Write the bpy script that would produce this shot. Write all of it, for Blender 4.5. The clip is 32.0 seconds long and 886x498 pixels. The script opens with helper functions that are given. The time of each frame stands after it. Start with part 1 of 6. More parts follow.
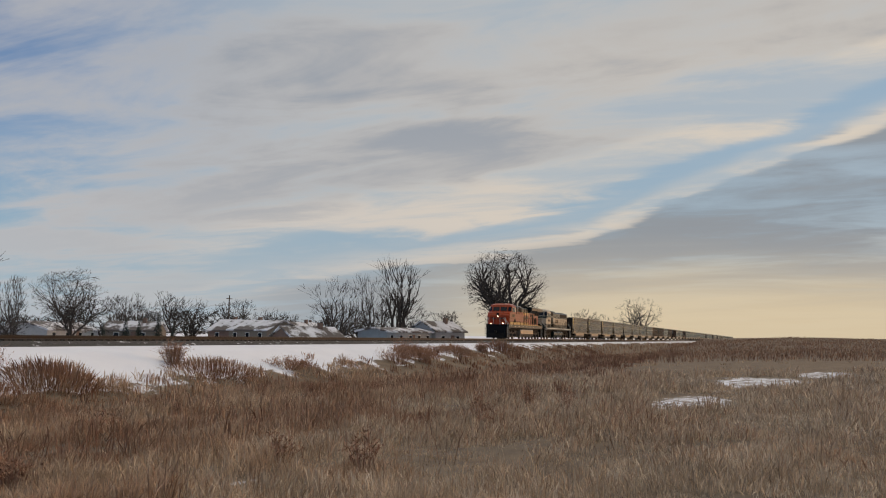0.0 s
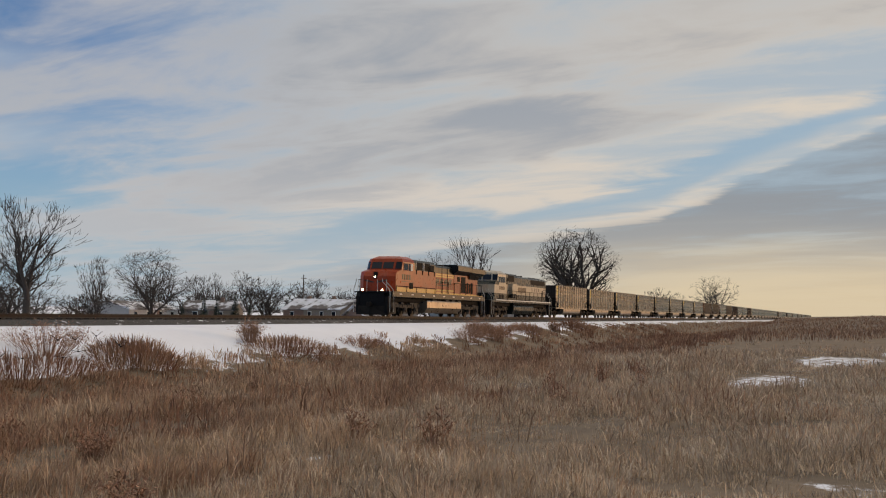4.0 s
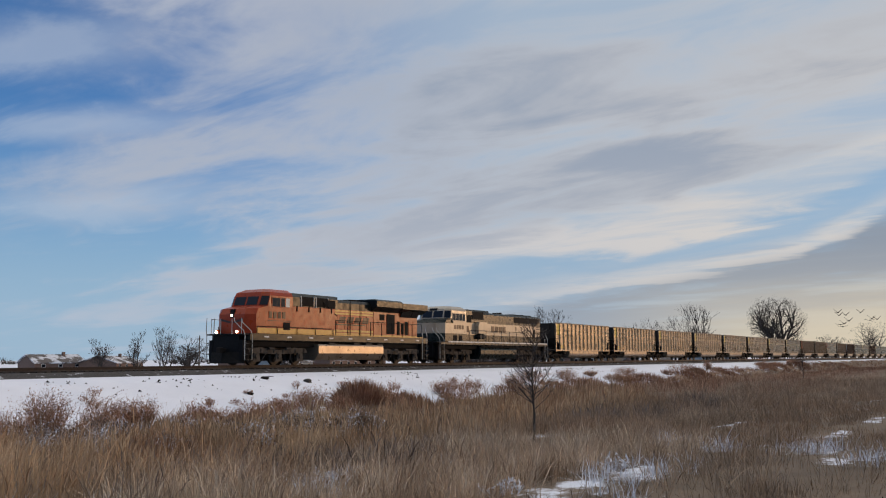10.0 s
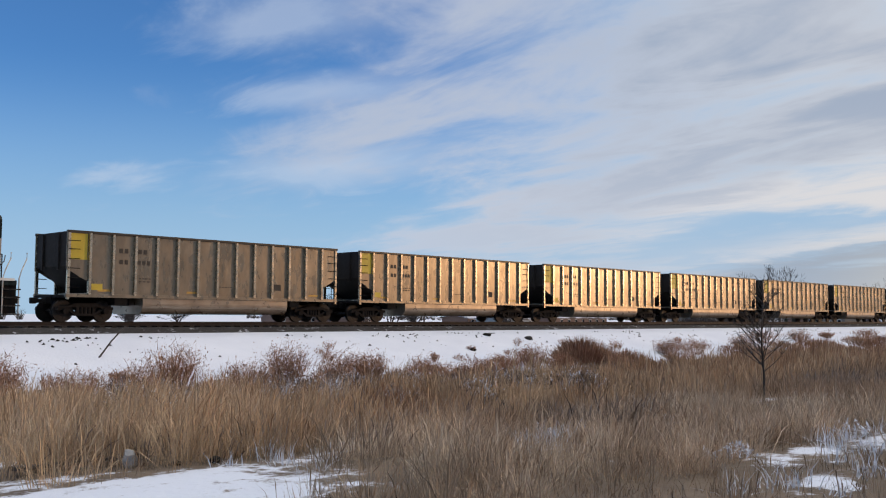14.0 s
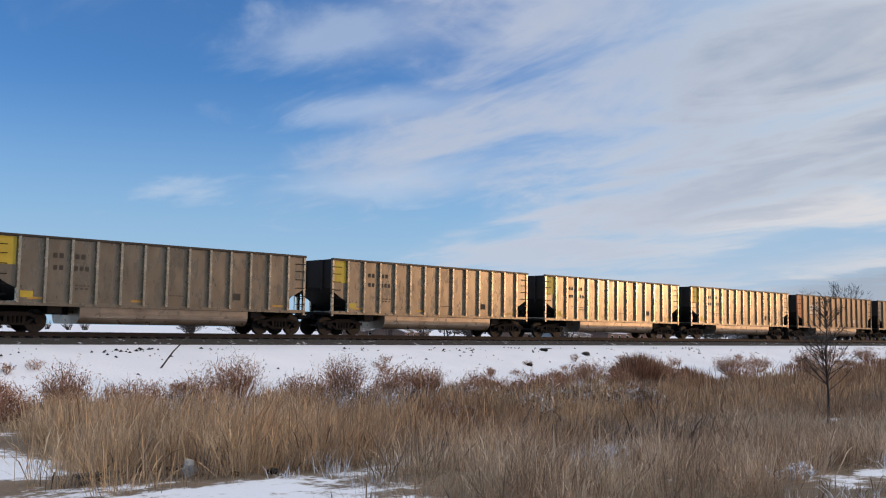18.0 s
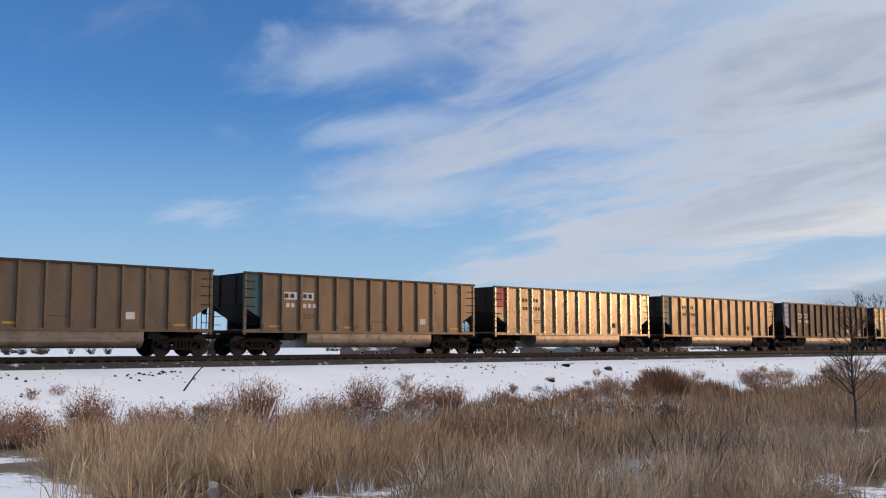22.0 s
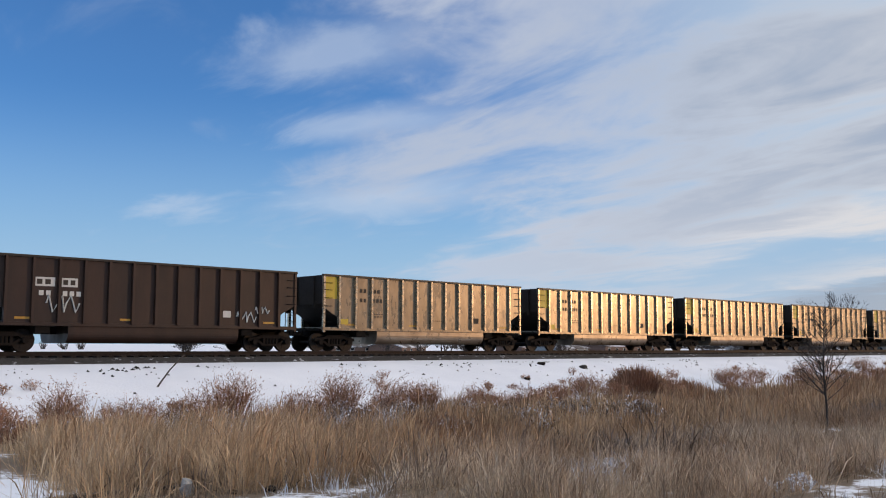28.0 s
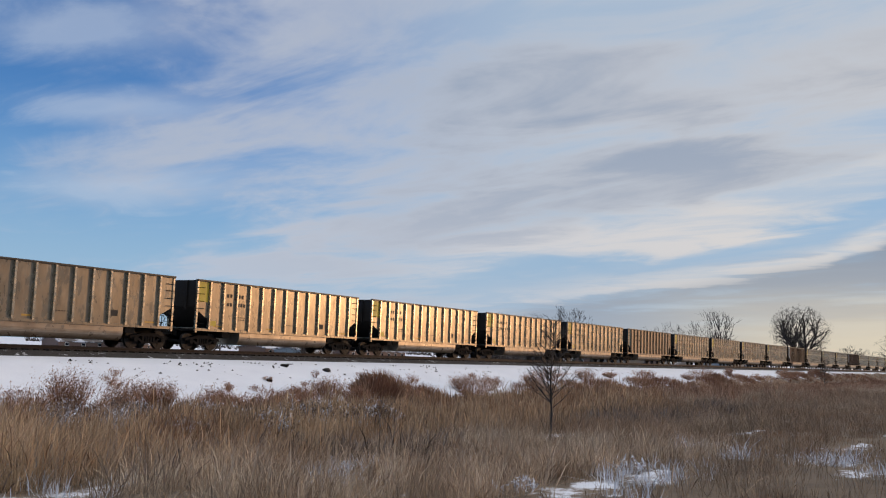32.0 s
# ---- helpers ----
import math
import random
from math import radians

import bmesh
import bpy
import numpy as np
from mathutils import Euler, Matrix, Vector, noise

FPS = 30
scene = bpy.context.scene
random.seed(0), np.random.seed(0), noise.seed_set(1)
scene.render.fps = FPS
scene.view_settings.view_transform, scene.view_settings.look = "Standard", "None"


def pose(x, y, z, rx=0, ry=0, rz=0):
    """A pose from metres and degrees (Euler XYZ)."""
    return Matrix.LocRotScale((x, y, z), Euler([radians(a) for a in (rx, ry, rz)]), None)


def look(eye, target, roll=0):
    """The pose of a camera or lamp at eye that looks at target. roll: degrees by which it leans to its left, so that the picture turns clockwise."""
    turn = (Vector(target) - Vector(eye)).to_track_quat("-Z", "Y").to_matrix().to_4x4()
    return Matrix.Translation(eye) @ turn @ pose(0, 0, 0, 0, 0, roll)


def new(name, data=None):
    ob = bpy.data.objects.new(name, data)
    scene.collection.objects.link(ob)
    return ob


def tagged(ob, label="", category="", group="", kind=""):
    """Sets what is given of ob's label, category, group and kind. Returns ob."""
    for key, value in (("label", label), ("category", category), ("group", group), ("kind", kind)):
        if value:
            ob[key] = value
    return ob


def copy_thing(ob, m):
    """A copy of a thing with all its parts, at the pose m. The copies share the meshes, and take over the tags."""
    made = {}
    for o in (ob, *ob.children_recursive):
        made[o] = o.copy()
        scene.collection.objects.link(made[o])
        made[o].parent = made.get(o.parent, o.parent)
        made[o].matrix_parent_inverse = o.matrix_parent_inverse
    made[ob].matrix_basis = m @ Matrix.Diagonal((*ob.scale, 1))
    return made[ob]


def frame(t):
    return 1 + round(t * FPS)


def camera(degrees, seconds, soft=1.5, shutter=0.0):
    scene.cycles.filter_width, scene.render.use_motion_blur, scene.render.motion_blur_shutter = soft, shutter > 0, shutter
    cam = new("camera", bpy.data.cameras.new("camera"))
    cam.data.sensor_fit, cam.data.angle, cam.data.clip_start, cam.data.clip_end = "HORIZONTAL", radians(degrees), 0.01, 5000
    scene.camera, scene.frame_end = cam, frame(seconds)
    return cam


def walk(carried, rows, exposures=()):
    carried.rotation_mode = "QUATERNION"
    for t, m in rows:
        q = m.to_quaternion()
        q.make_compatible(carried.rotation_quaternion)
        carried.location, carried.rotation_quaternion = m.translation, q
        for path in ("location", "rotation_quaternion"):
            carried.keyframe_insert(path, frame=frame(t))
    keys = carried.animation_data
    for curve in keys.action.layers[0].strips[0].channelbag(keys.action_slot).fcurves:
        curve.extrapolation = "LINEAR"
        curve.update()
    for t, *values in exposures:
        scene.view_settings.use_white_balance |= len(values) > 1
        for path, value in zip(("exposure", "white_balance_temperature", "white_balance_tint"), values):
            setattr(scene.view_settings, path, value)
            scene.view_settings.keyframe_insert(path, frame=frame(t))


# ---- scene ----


def aim(x, y, z, yaw, pitch, roll):
    """A camera pose: yaw clockwise from +y, pitch up and lean, in degrees."""
    a, b = radians(yaw), radians(pitch)
    way = Vector((math.sin(a) * math.cos(b), math.cos(a) * math.cos(b), math.sin(b)))
    eye = Vector((x, y, z))
    return look(eye, eye + way * 10, roll)


# ---- camera and its way ----
cam = camera(49.43, 32.0, soft=1.1)
walk(cam, [
    (0.0, aim(84.10, 7.50, 0.37, 71.59, 5.10, 1.04)),
    (0.5, aim(84.10, 7.50, 0.37, 71.37, 4.92, 1.06)),
    (1.0, aim(84.10, 7.50, 0.37, 71.06, 4.67, 1.12)),
    (1.5, aim(84.10, 7.50, 0.37, 70.74, 4.43, 1.17)),
    (2.0, aim(84.10, 7.50, 0.36, 70.33, 4.15, 1.16)),
    (2.5, aim(84.10, 7.50, 0.36, 69.83, 3.90, 1.12)),
    (4.5, aim(84.10, 7.50, 0.36, 66.02, 3.90, 1.00)),
    (5.0, aim(84.10, 7.50, 0.35, 64.50, 4.08, 1.07)),
    (5.5, aim(84.10, 7.50, 0.35, 62.90, 4.37, 1.17)),
    (6.0, aim(84.10, 7.50, 0.35, 61.03, 4.77, 1.24)),
    (6.5, aim(72.30, 5.41, 0.35, 61.29, 5.09, 1.22)),
    (7.0, aim(57.20, 4.04, 0.35, 62.93, 5.18, 0.99)),
    (7.5, aim(43.20, 3.15, 0.35, 63.80, 5.45, 0.63)),
    (8.0, aim(28.20, 2.60, 0.35, 64.80, 5.53, 0.14)),
    (8.5, aim(16.50, 1.98, 0.35, 64.58, 5.83, -0.46)),
    (9.0, aim(6.00, 1.19, 0.35, 64.29, 6.04, -0.95)),
    (9.5, aim(-0.00, 0.00, 0.35, 62.20, 6.29, -0.74)),
    (10.0, aim(0.00, 0.00, 0.35, 59.55, 6.49, -0.26)),
    (10.5, aim(0.00, 0.00, 0.35, 56.75, 6.30, 0.36)),
    (11.0, aim(0.00, 0.00, 0.35, 54.01, 5.73, 0.94)),
    (11.5, aim(0.00, 0.00, 0.35, 51.70, 5.11, 1.24)),
    (12.0, aim(0.00, 0.00, 0.35, 49.95, 4.54, 1.27)),
    (12.5, aim(0.00, 0.00, 0.35, 48.74, 4.16, 1.10)),
    (13.0, aim(0.00, 0.00, 0.35, 47.89, 3.99, 0.82)),
    (13.5, aim(0.00, 0.00, 0.35, 47.16, 3.98, 0.57)),
    (14.0, aim(0.00, 0.00, 0.35, 46.48, 3.99, 0.38)),
    (14.5, aim(0.00, 0.00, 0.35, 45.87, 3.94, 0.25)),
    (16.5, aim(0.00, 0.00, 0.35, 43.98, 4.02, 0.57)),
    (17.0, aim(0.00, 0.00, 0.35, 43.61, 4.28, 0.68)),
    (17.5, aim(0.00, 0.00, 0.35, 43.34, 4.54, 0.85)),
    (18.0, aim(0.00, 0.00, 0.35, 43.08, 4.80, 0.94)),
    (18.5, aim(0.00, 0.00, 0.35, 42.88, 5.06, 0.93)),
    (19.0, aim(0.00, 0.00, 0.35, 42.71, 5.31, 0.83)),
    (19.5, aim(0.00, 0.00, 0.35, 42.55, 5.52, 0.71)),
    (20.0, aim(0.00, 0.00, 0.35, 42.43, 5.65, 0.55)),
    (20.5, aim(0.00, 0.00, 0.35, 42.30, 5.75, 0.32)),
    (21.0, aim(0.00, 0.00, 0.35, 42.17, 5.81, 0.16)),
    (21.5, aim(0.00, 0.00, 0.35, 42.06, 5.85, -0.08)),
    (22.0, aim(0.00, 0.00, 0.35, 41.92, 5.83, -0.15)),
    (22.5, aim(0.00, 0.00, 0.35, 41.79, 5.83, -0.15)),
    (23.0, aim(0.00, 0.00, 0.35, 41.74, 5.76, -0.18)),
    (23.5, aim(0.00, 0.00, 0.35, 41.71, 5.79, -0.16)),
    (24.0, aim(0.00, 0.00, 0.35, 41.72, 5.78, -0.14)),
    (24.5, aim(0.00, 0.00, 0.35, 41.79, 5.78, -0.12)),
    (25.0, aim(0.00, 0.00, 0.35, 41.82, 5.80, -0.07)),
    (25.5, aim(0.00, 0.00, 0.35, 41.93, 5.86, -0.06)),
    (27.5, aim(0.00, 0.00, 0.35, 42.89, 5.85, 0.14)),
    (28.0, aim(0.00, 0.00, 0.35, 43.31, 5.68, 0.22)),
    (28.5, aim(0.00, 0.00, 0.35, 44.06, 5.57, 0.20)),
    (29.0, aim(0.00, 0.00, 0.35, 45.17, 5.51, 0.15)),
    (29.5, aim(0.00, 0.00, 0.35, 46.64, 5.61, 0.18)),
    (30.0, aim(0.00, 0.00, 0.35, 48.58, 5.69, 0.30)),
    (30.5, aim(0.00, 0.00, 0.35, 50.80, 5.85, 0.56)),
    (31.0, aim(0.00, 0.00, 0.35, 53.36, 5.98, 0.91)),
    (31.5, aim(0.00, 0.00, 0.35, 55.84, 6.08, 1.52)),
    (32.0, aim(0.00, 0.00, 0.35, 58.14, 6.16, 2.18)),
], exposures=[(0.0, -0.32, 7100, 10), (5.0, -0.23, 7150, 10), (7.5, -0.08, 6850, 10), (9.0, -0.17, 6350, 10), (10.0, -0.27, 6300, 10), (12.0, -0.05, 6150, 10), (28.0, -0.03, 6120, 10), (32.0, -0.18, 6180, 10)])

# ---- world, sun ----
ZENITH = 2.7
SUN_AZ, SUN_EL = 124.0, 7.0     # clockwise from +y, degrees


def build_sky():
    world = bpy.data.worlds.new("sky")
    scene.world = world
    world.use_nodes = True
    nt = world.node_tree
    nt.nodes.clear()
    nd, ln = nt.nodes.new, nt.links.new

    def math_(op, a, b=None, c=None):
        n = nd("ShaderNodeMath")
        n.operation = op
        for i, v in enumerate((a, b, c)):
            if v is None:
                continue
            if isinstance(v, (int, float)):
                n.inputs[i].default_value = v
            else:
                ln(v, n.inputs[i])
        return n.outputs[0]

    def smooth(v, lo, hi, a=0.0, b=1.0):
        n = nd("ShaderNodeMapRange")
        n.interpolation_type = "SMOOTHSTEP"
        ln(v, n.inputs[0])
        for i, x in enumerate((lo, hi, a, b)):
            n.inputs[i + 1].default_value = x
        return n.outputs[0]

    def mix(fac, a, b, mode="MIX"):
        n = nd("ShaderNodeMix")
        n.data_type, n.blend_type, n.clamp_result = "RGBA", mode, False
        for k, v in ((0, fac), (6, a), (7, b)):
            if isinstance(v, (tuple, float, int)):
                n.inputs[k].default_value = (*v, 1) if isinstance(v, tuple) else v
            else:
                ln(v, n.inputs[k])
        return n.outputs[2]

    tc = nd("ShaderNodeTexCoord")
    sep = nd("ShaderNodeSeparateXYZ")
    ln(tc.outputs["Generated"], sep.inputs[0])
    dx, dy, dz = sep.outputs
    # sky dome seen as a cloud sheet: the streaks run towards the east-north-east horizon
    den = math_("ADD", math_("MAXIMUM", dz, 0.0), 0.09)
    u, v = math_("DIVIDE", dx, den), math_("DIVIDE", dy, den)
    ca, sa = math.sin(radians(12)), math.cos(radians(12))
    along = math_("ADD", math_("MULTIPLY", u, ca), math_("MULTIPLY", v, sa))
    across = math_("SUBTRACT", math_("MULTIPLY", u, sa), math_("MULTIPLY", v, ca))

    def cloud(sa_, sc_, detail, rough, off, dist=0.15):
        comb = nd("ShaderNodeCombineXYZ")
        ln(math_("MULTIPLY", along, sa_), comb.inputs[0])
        ln(math_("MULTIPLY", across, sc_), comb.inputs[1])
        comb.inputs[2].default_value = off
        n = nd("ShaderNodeTexNoise")
        n.inputs["Scale"].default_value = 1.0
        n.inputs["Detail"].default_value = detail
        n.inputs["Roughness"].default_value = rough
        n.inputs["Distortion"].default_value = dist
        ln(comb.outputs[0], n.inputs["Vector"])
        return math_("SUBTRACT", n.outputs["Fac"], 0.5)

    big = cloud(0.24, 0.42, 3.0, 0.5, 3.7)
    mid = cloud(0.56, 1.05, 6.0, 0.54, 12.6, 0.5)
    fine = cloud(1.35, 2.6, 6.0, 0.58, 4.4, 0.5)

    def total(*terms):
        out = terms[0]
        for t, k in terms[1:]:
            out = math_("ADD", out, math_("MULTIPLY", t, k))
        return out

    hor = math_("SQRT", math_("ADD", math_("MULTIPLY", dx, dx), math_("MULTIPLY", dy, dy)))
    east = math_("DIVIDE", dx, math_("MAXIMUM", hor, 0.01))
    # blue in the north, a veil of streaks that thickens eastwards, a blue rift low in the east with a grey sheet under it
    az = math_("ARCTAN2", dx, dy)
    az_deg = math_("MULTIPLY", az, 57.2958)
    el_deg = math_("MULTIPLY", math_("ARCSINE", dz), 57.2958)
    mask = smooth(total(az_deg, (el_deg, 0.35), (big, 20.0), (mid, 44.0), (fine, 30.0)), 35.0, 56.0)
    veil = smooth(total(mid, (fine, 0.8), (big, 0.4)), -0.20, 0.12, 0.30, 0.96)
    mask = math_("MULTIPLY", mask, veil)
    line = math_("ADD", math_("MULTIPLY", math_("SUBTRACT", az_deg, 62.4), 0.17), 4.2)
    line = math_("ADD", line, math_("MULTIPLY", math_("MAXIMUM", math_("SUBTRACT", az_deg, 80.0), 0.0), 0.20))
    rift = total(math_("SUBTRACT", el_deg, line), (mid, 4.0), (fine, 2.0))
    here = smooth(az_deg, 52.0, 66.0)
    gap = math_("MULTIPLY", smooth(math_("ABSOLUTE", rift), 0.15, 1.0, 0.80, 0.0), here)
    mask = math_("MULTIPLY", mask, math_("SUBTRACT", 1.0, gap))
    sheet = math_("MULTIPLY", smooth(rift, -1.4, -0.3, 1.0, 0.0), here)
    edge = math_("MULTIPLY", smooth(math_("ABSOLUTE", math_("SUBTRACT", rift, 1.5)), 0.3, 2.4, 1.0, 0.0), here)
    rim = math_("MULTIPLY", smooth(math_("ABSOLUTE", math_("ADD", rift, 1.15)), 0.1, 0.65, 1.0, 0.0), here)
    shade = smooth(total(mid, (fine, 0.7), (big, 0.7), (sheet, 0.22), (edge, -0.30), (rim, -0.34)), -0.16, 0.24)
    shade = math_("MULTIPLY", shade, smooth(az_deg, 34.0, 60.0, 0.30, 1.0))
    shade = math_("MULTIPLY", shade, math_("MAXIMUM", smooth(el_deg, 4.0, 13.0, 0.45, 1.0), sheet))

    # three white wisps alone in the northern blue
    wisp = None
    for a0, e0, wa, we in ((35.4, 16.9, 6.0, 1.5), (37.6, 13.0, 5.0, 0.9), (39.0, 8.6, 5.5, 1.0), (27.5, 7.6, 3.2, 0.8)):
        p = math_("DIVIDE", math_("SUBTRACT", az, radians(a0)), radians(wa))
        q = math_("SUBTRACT", math_("DIVIDE", math_("SUBTRACT", dz, math.sin(radians(e0))), radians(we)), math_("MULTIPLY", p, 0.55))
        fall = math_("SQRT", math_("ADD", math_("MULTIPLY", p, p), math_("MULTIPLY", q, q)))
        one = smooth(total(fall, (fine, 4.5), (mid, 2.4)), -0.1, 1.3, 0.75, 0.0)
        wisp = one if wisp is None else math_("MAXIMUM", wisp, one)
    sky = nd("ShaderNodeTexSky")
    sky.sky_type = "NISHITA"
    sky.sun_disc = False
    sky.sun_elevation = radians(SUN_EL)
    sky.sun_rotation = radians(SUN_AZ)
    sky.altitude = 1500
    sky.air_density, sky.dust_density, sky.ozone_density = 1.0, 0.6, 2.5
    blue = mix(1.0, sky.outputs[0], (0.122, 0.164, 0.218), "MULTIPLY")
    blue = mix(smooth(dz, 0.03, 0.26, 0.85, 0.0), blue, (0.36, 0.53, 0.70))
    blue = mix(smooth(az_deg, 44.0, 66.0, 0.0, 0.85), blue, (0.36, 0.52, 0.68))
    warm = smooth(math_("ADD", math_("MULTIPLY", dx, math.sin(radians(SUN_AZ))), math_("MULTIPLY", dy, math.cos(radians(SUN_AZ)))), -0.1, 1.0)
    lit = mix(warm, (0.60, 0.63, 0.71), (0.86, 0.78, 0.69))
    dark = mix(warm, (0.33, 0.41, 0.54), (0.42, 0.455, 0.52))
    dark = mix(sheet, dark, (0.34, 0.38, 0.44))
    body = mix(shade, lit, dark)
    out = mix(mask, blue, body)
    out = mix(math_("MULTIPLY", wisp, 0.65), out, (0.60, 0.66, 0.75))
    # haze towards the horizon, and the pale open band low in the east
    low = smooth(dz, 0.0, 0.13, 1.0, 0.0)
    out = mix(math_("MULTIPLY", low, 0.45), out, mix(warm, (0.46, 0.62, 0.78), (0.52, 0.53, 0.56)))
    glow = math_("MULTIPLY", smooth(total(dz, (mid, 0.05), (east, -0.22)), -0.205, -0.105, 1.0, 0.0), smooth(east, 0.91, 0.995))
    out = mix(math_("MULTIPLY", glow, 0.85), out, (0.86, 0.72, 0.50))
    # an overcast sky is brighter overhead
    lift = smooth(dz, 0.38, 0.95, 1.0, ZENITH)
    comb = nd("ShaderNodeCombineXYZ")
    for i in range(3):
        ln(lift, comb.inputs[i])
    out = mix(smooth(dz, 0.40, 0.75, 0.0, 0.8), out, (0.66, 0.62, 0.55))
    out = mix(1.0, out, comb.outputs[0], "MULTIPLY")
    bg = nd("ShaderNodeBackground")
    ln(out, bg.inputs[0])
    bg.inputs[1].default_value = 1.0
    w = nd("ShaderNodeOutputWorld")
    ln(bg.outputs[0], w.inputs[0])


build_sky()
sun_data = bpy.data.lights.new("sun", "SUN")
sun_data.energy, sun_data.angle, sun_data.color = 1.3, radians(4.0), (1.0, 0.58, 0.28)
sun = new("sun", sun_data)
sun_dir = Vector((math.sin(radians(SUN_AZ)) * math.cos(radians(SUN_EL)), math.cos(radians(SUN_AZ)) * math.cos(radians(SUN_EL)), math.sin(radians(SUN_EL))))
sun.matrix_world = look(sun_dir * 900, (0, 0, 0))


# ---- materials ----
def material(name, base, rough=0.6, metal=0.0, second=None, scale=4.0, amount=0.5, fine=40.0, fine_amount=0.15, band=(0.35, 0.7),
             bump=0.0, bump_scale=60.0, third=None, third_at=(0.62, 0.72), third_scale=1.3, island=0.0, per_object=0.0, spec=0.5, stretch=(1, 1, 1)):
    m = bpy.data.materials.new(name)
    m.use_nodes = True
    nt = m.node_tree
    nd, ln = nt.nodes.new, nt.links.new
    bsdf = nt.nodes["Principled BSDF"]
    tc = nd("ShaderNodeTexCoord")
    mp = nd("ShaderNodeMapping")
    mp.inputs["Scale"].default_value = stretch
    ln(tc.outputs["Object"], mp.inputs["Vector"])
    vec = mp.outputs[0]

    def noise_(s, detail=4.0, rough_=0.55):
        n = nd("ShaderNodeTexNoise")
        n.inputs["Scale"].default_value = s
        n.inputs["Detail"].default_value = detail
        n.inputs["Roughness"].default_value = rough_
        ln(vec, n.inputs["Vector"])
        return n.outputs["Fac"]

    def mixc(fac, a, b, mode="MIX"):
        n = nd("ShaderNodeMix")
        n.data_type, n.blend_type = "RGBA", mode
        for k, v in ((0, fac), (6, a), (7, b)):
            if isinstance(v, tuple):
                n.inputs[k].default_value = (*v, 1)
            elif isinstance(v, (int, float)):
                n.inputs[k].default_value = v
            else:
                ln(v, n.inputs[k])
        return n.outputs[2]

    def rng_(v, lo, hi, a, b):
        n = nd("ShaderNodeMapRange")
        ln(v, n.inputs[0])
        for i, x in enumerate((lo, hi, a, b)):
            n.inputs[i + 1].default_value = x
        return n.outputs[0]

    second = second or tuple(c * 0.6 for c in base)
    col = mixc(rng_(noise_(scale), band[0], band[1], 0.0, amount), base, second)
    if third:
        col = mixc(rng_(noise_(third_scale, 6.0, 0.65), third_at[0], third_at[1], 0.0, 1.0), col, third)
    col = mixc(rng_(noise_(fine, 3.0), 0.3, 0.7, 0.0, fine_amount), col, tuple(c * 0.45 for c in base))
    if island or per_object:
        src = nd("ShaderNodeNewGeometry").outputs["Random Per Island"] if island else nd("ShaderNodeObjectInfo").outputs["Random"]
        k = island or per_object
        n = nd("ShaderNodeHueSaturation")
        ln(rng_(src, 0, 1, 1 - k, 1 + k), n.inputs["Value"])
        ln(col, n.inputs["Color"])
        col = n.outputs[0]
    ln(col, bsdf.inputs["Base Color"])
    bsdf.inputs["Metallic"].default_value = metal
    bsdf.inputs["Specular IOR Level"].default_value = spec
    ln(rng_(noise_(scale * 2.3), 0.3, 0.7, max(rough - 0.08, 0.02), min(rough + 0.1, 1.0)), bsdf.inputs["Roughness"])
    if bump:
        b = nd("ShaderNodeBump")
        b.inputs["Strength"].default_value = bump
        b.inputs["Distance"].default_value = 0.02
        ln(noise_(bump_scale, 4.0), b.inputs["Height"])
        ln(b.outputs[0], bsdf.inputs["Normal"])
    return m


def glow_material(name, colour, strength):
    m = bpy.data.materials.new(name)
    m.use_nodes = True
    b = m.node_tree.nodes["Principled BSDF"]
    b.inputs["Base Color"].default_value = (*colour, 1)
    b.inputs["Emission Color"].default_value = (*colour, 1)
    b.inputs["Emission Strength"].default_value = strength
    return m


M = {}
M["snow"] = material("snow", (0.68, 0.69, 0.74), 0.75, second=(0.54, 0.56, 0.62), scale=0.5, amount=0.6, fine=9, fine_amount=0.10, bump=0.6, bump_scale=7)
M["steel_dark"] = material("dark_grimy_steel", (0.012, 0.011, 0.010), 0.85, 0.0, second=(0.022, 0.018, 0.015), scale=3, spec=0.12)
M["truck"] = material("road_grimed_truck_steel", (0.020, 0.016, 0.013), 0.85, 0.0, second=(0.010, 0.008, 0.007), scale=4, spec=0.15)
M["truck_grey"] = material("grey_truck_paint", (0.060, 0.053, 0.046), 0.7, 0.0, second=(0.014, 0.012, 0.010), scale=3, amount=0.9, spec=0.25)
M["truck_dark"] = material("oily_dark_truck", (0.022, 0.019, 0.016), 0.7, 0.0, second=(0.008, 0.007, 0.006), scale=3, amount=0.9, spec=0.25)
M["wheel"] = material("wheel_steel", (0.030, 0.025, 0.022), 0.6, 0.4, second=(0.012, 0.010, 0.008), spec=0.3)
M["alu"] = material("weathered_aluminium_sheet", (0.275, 0.226, 0.166), 0.30, 0.64, second=(0.180, 0.142, 0.100), scale=1.6, amount=0.9, fine=11, fine_amount=0.35, bump=0.05, bump_scale=3, per_object=0.06, stretch=(1, 1, 0.35))
M["alu_tub"] = material("aluminium_tub_sheet", (0.36, 0.295, 0.225), 0.32, 0.55, second=(0.17, 0.13, 0.095), scale=1.3, amount=0.7)
# near-black for both wagon ends, far darker than the side sheets
M["alu_end"] = material("dark_end_sheet", (0.022, 0.019, 0.017), 0.8, 0.0, spec=0.2)
M["brown_body"] = material("brown_weathered_steel", (0.046, 0.024, 0.016), 0.5, 0.25, second=(0.018, 0.012, 0.010), scale=1.0, amount=0.8, fine=16, fine_amount=0.2, per_object=0.08, stretch=(1, 1, 0.4))
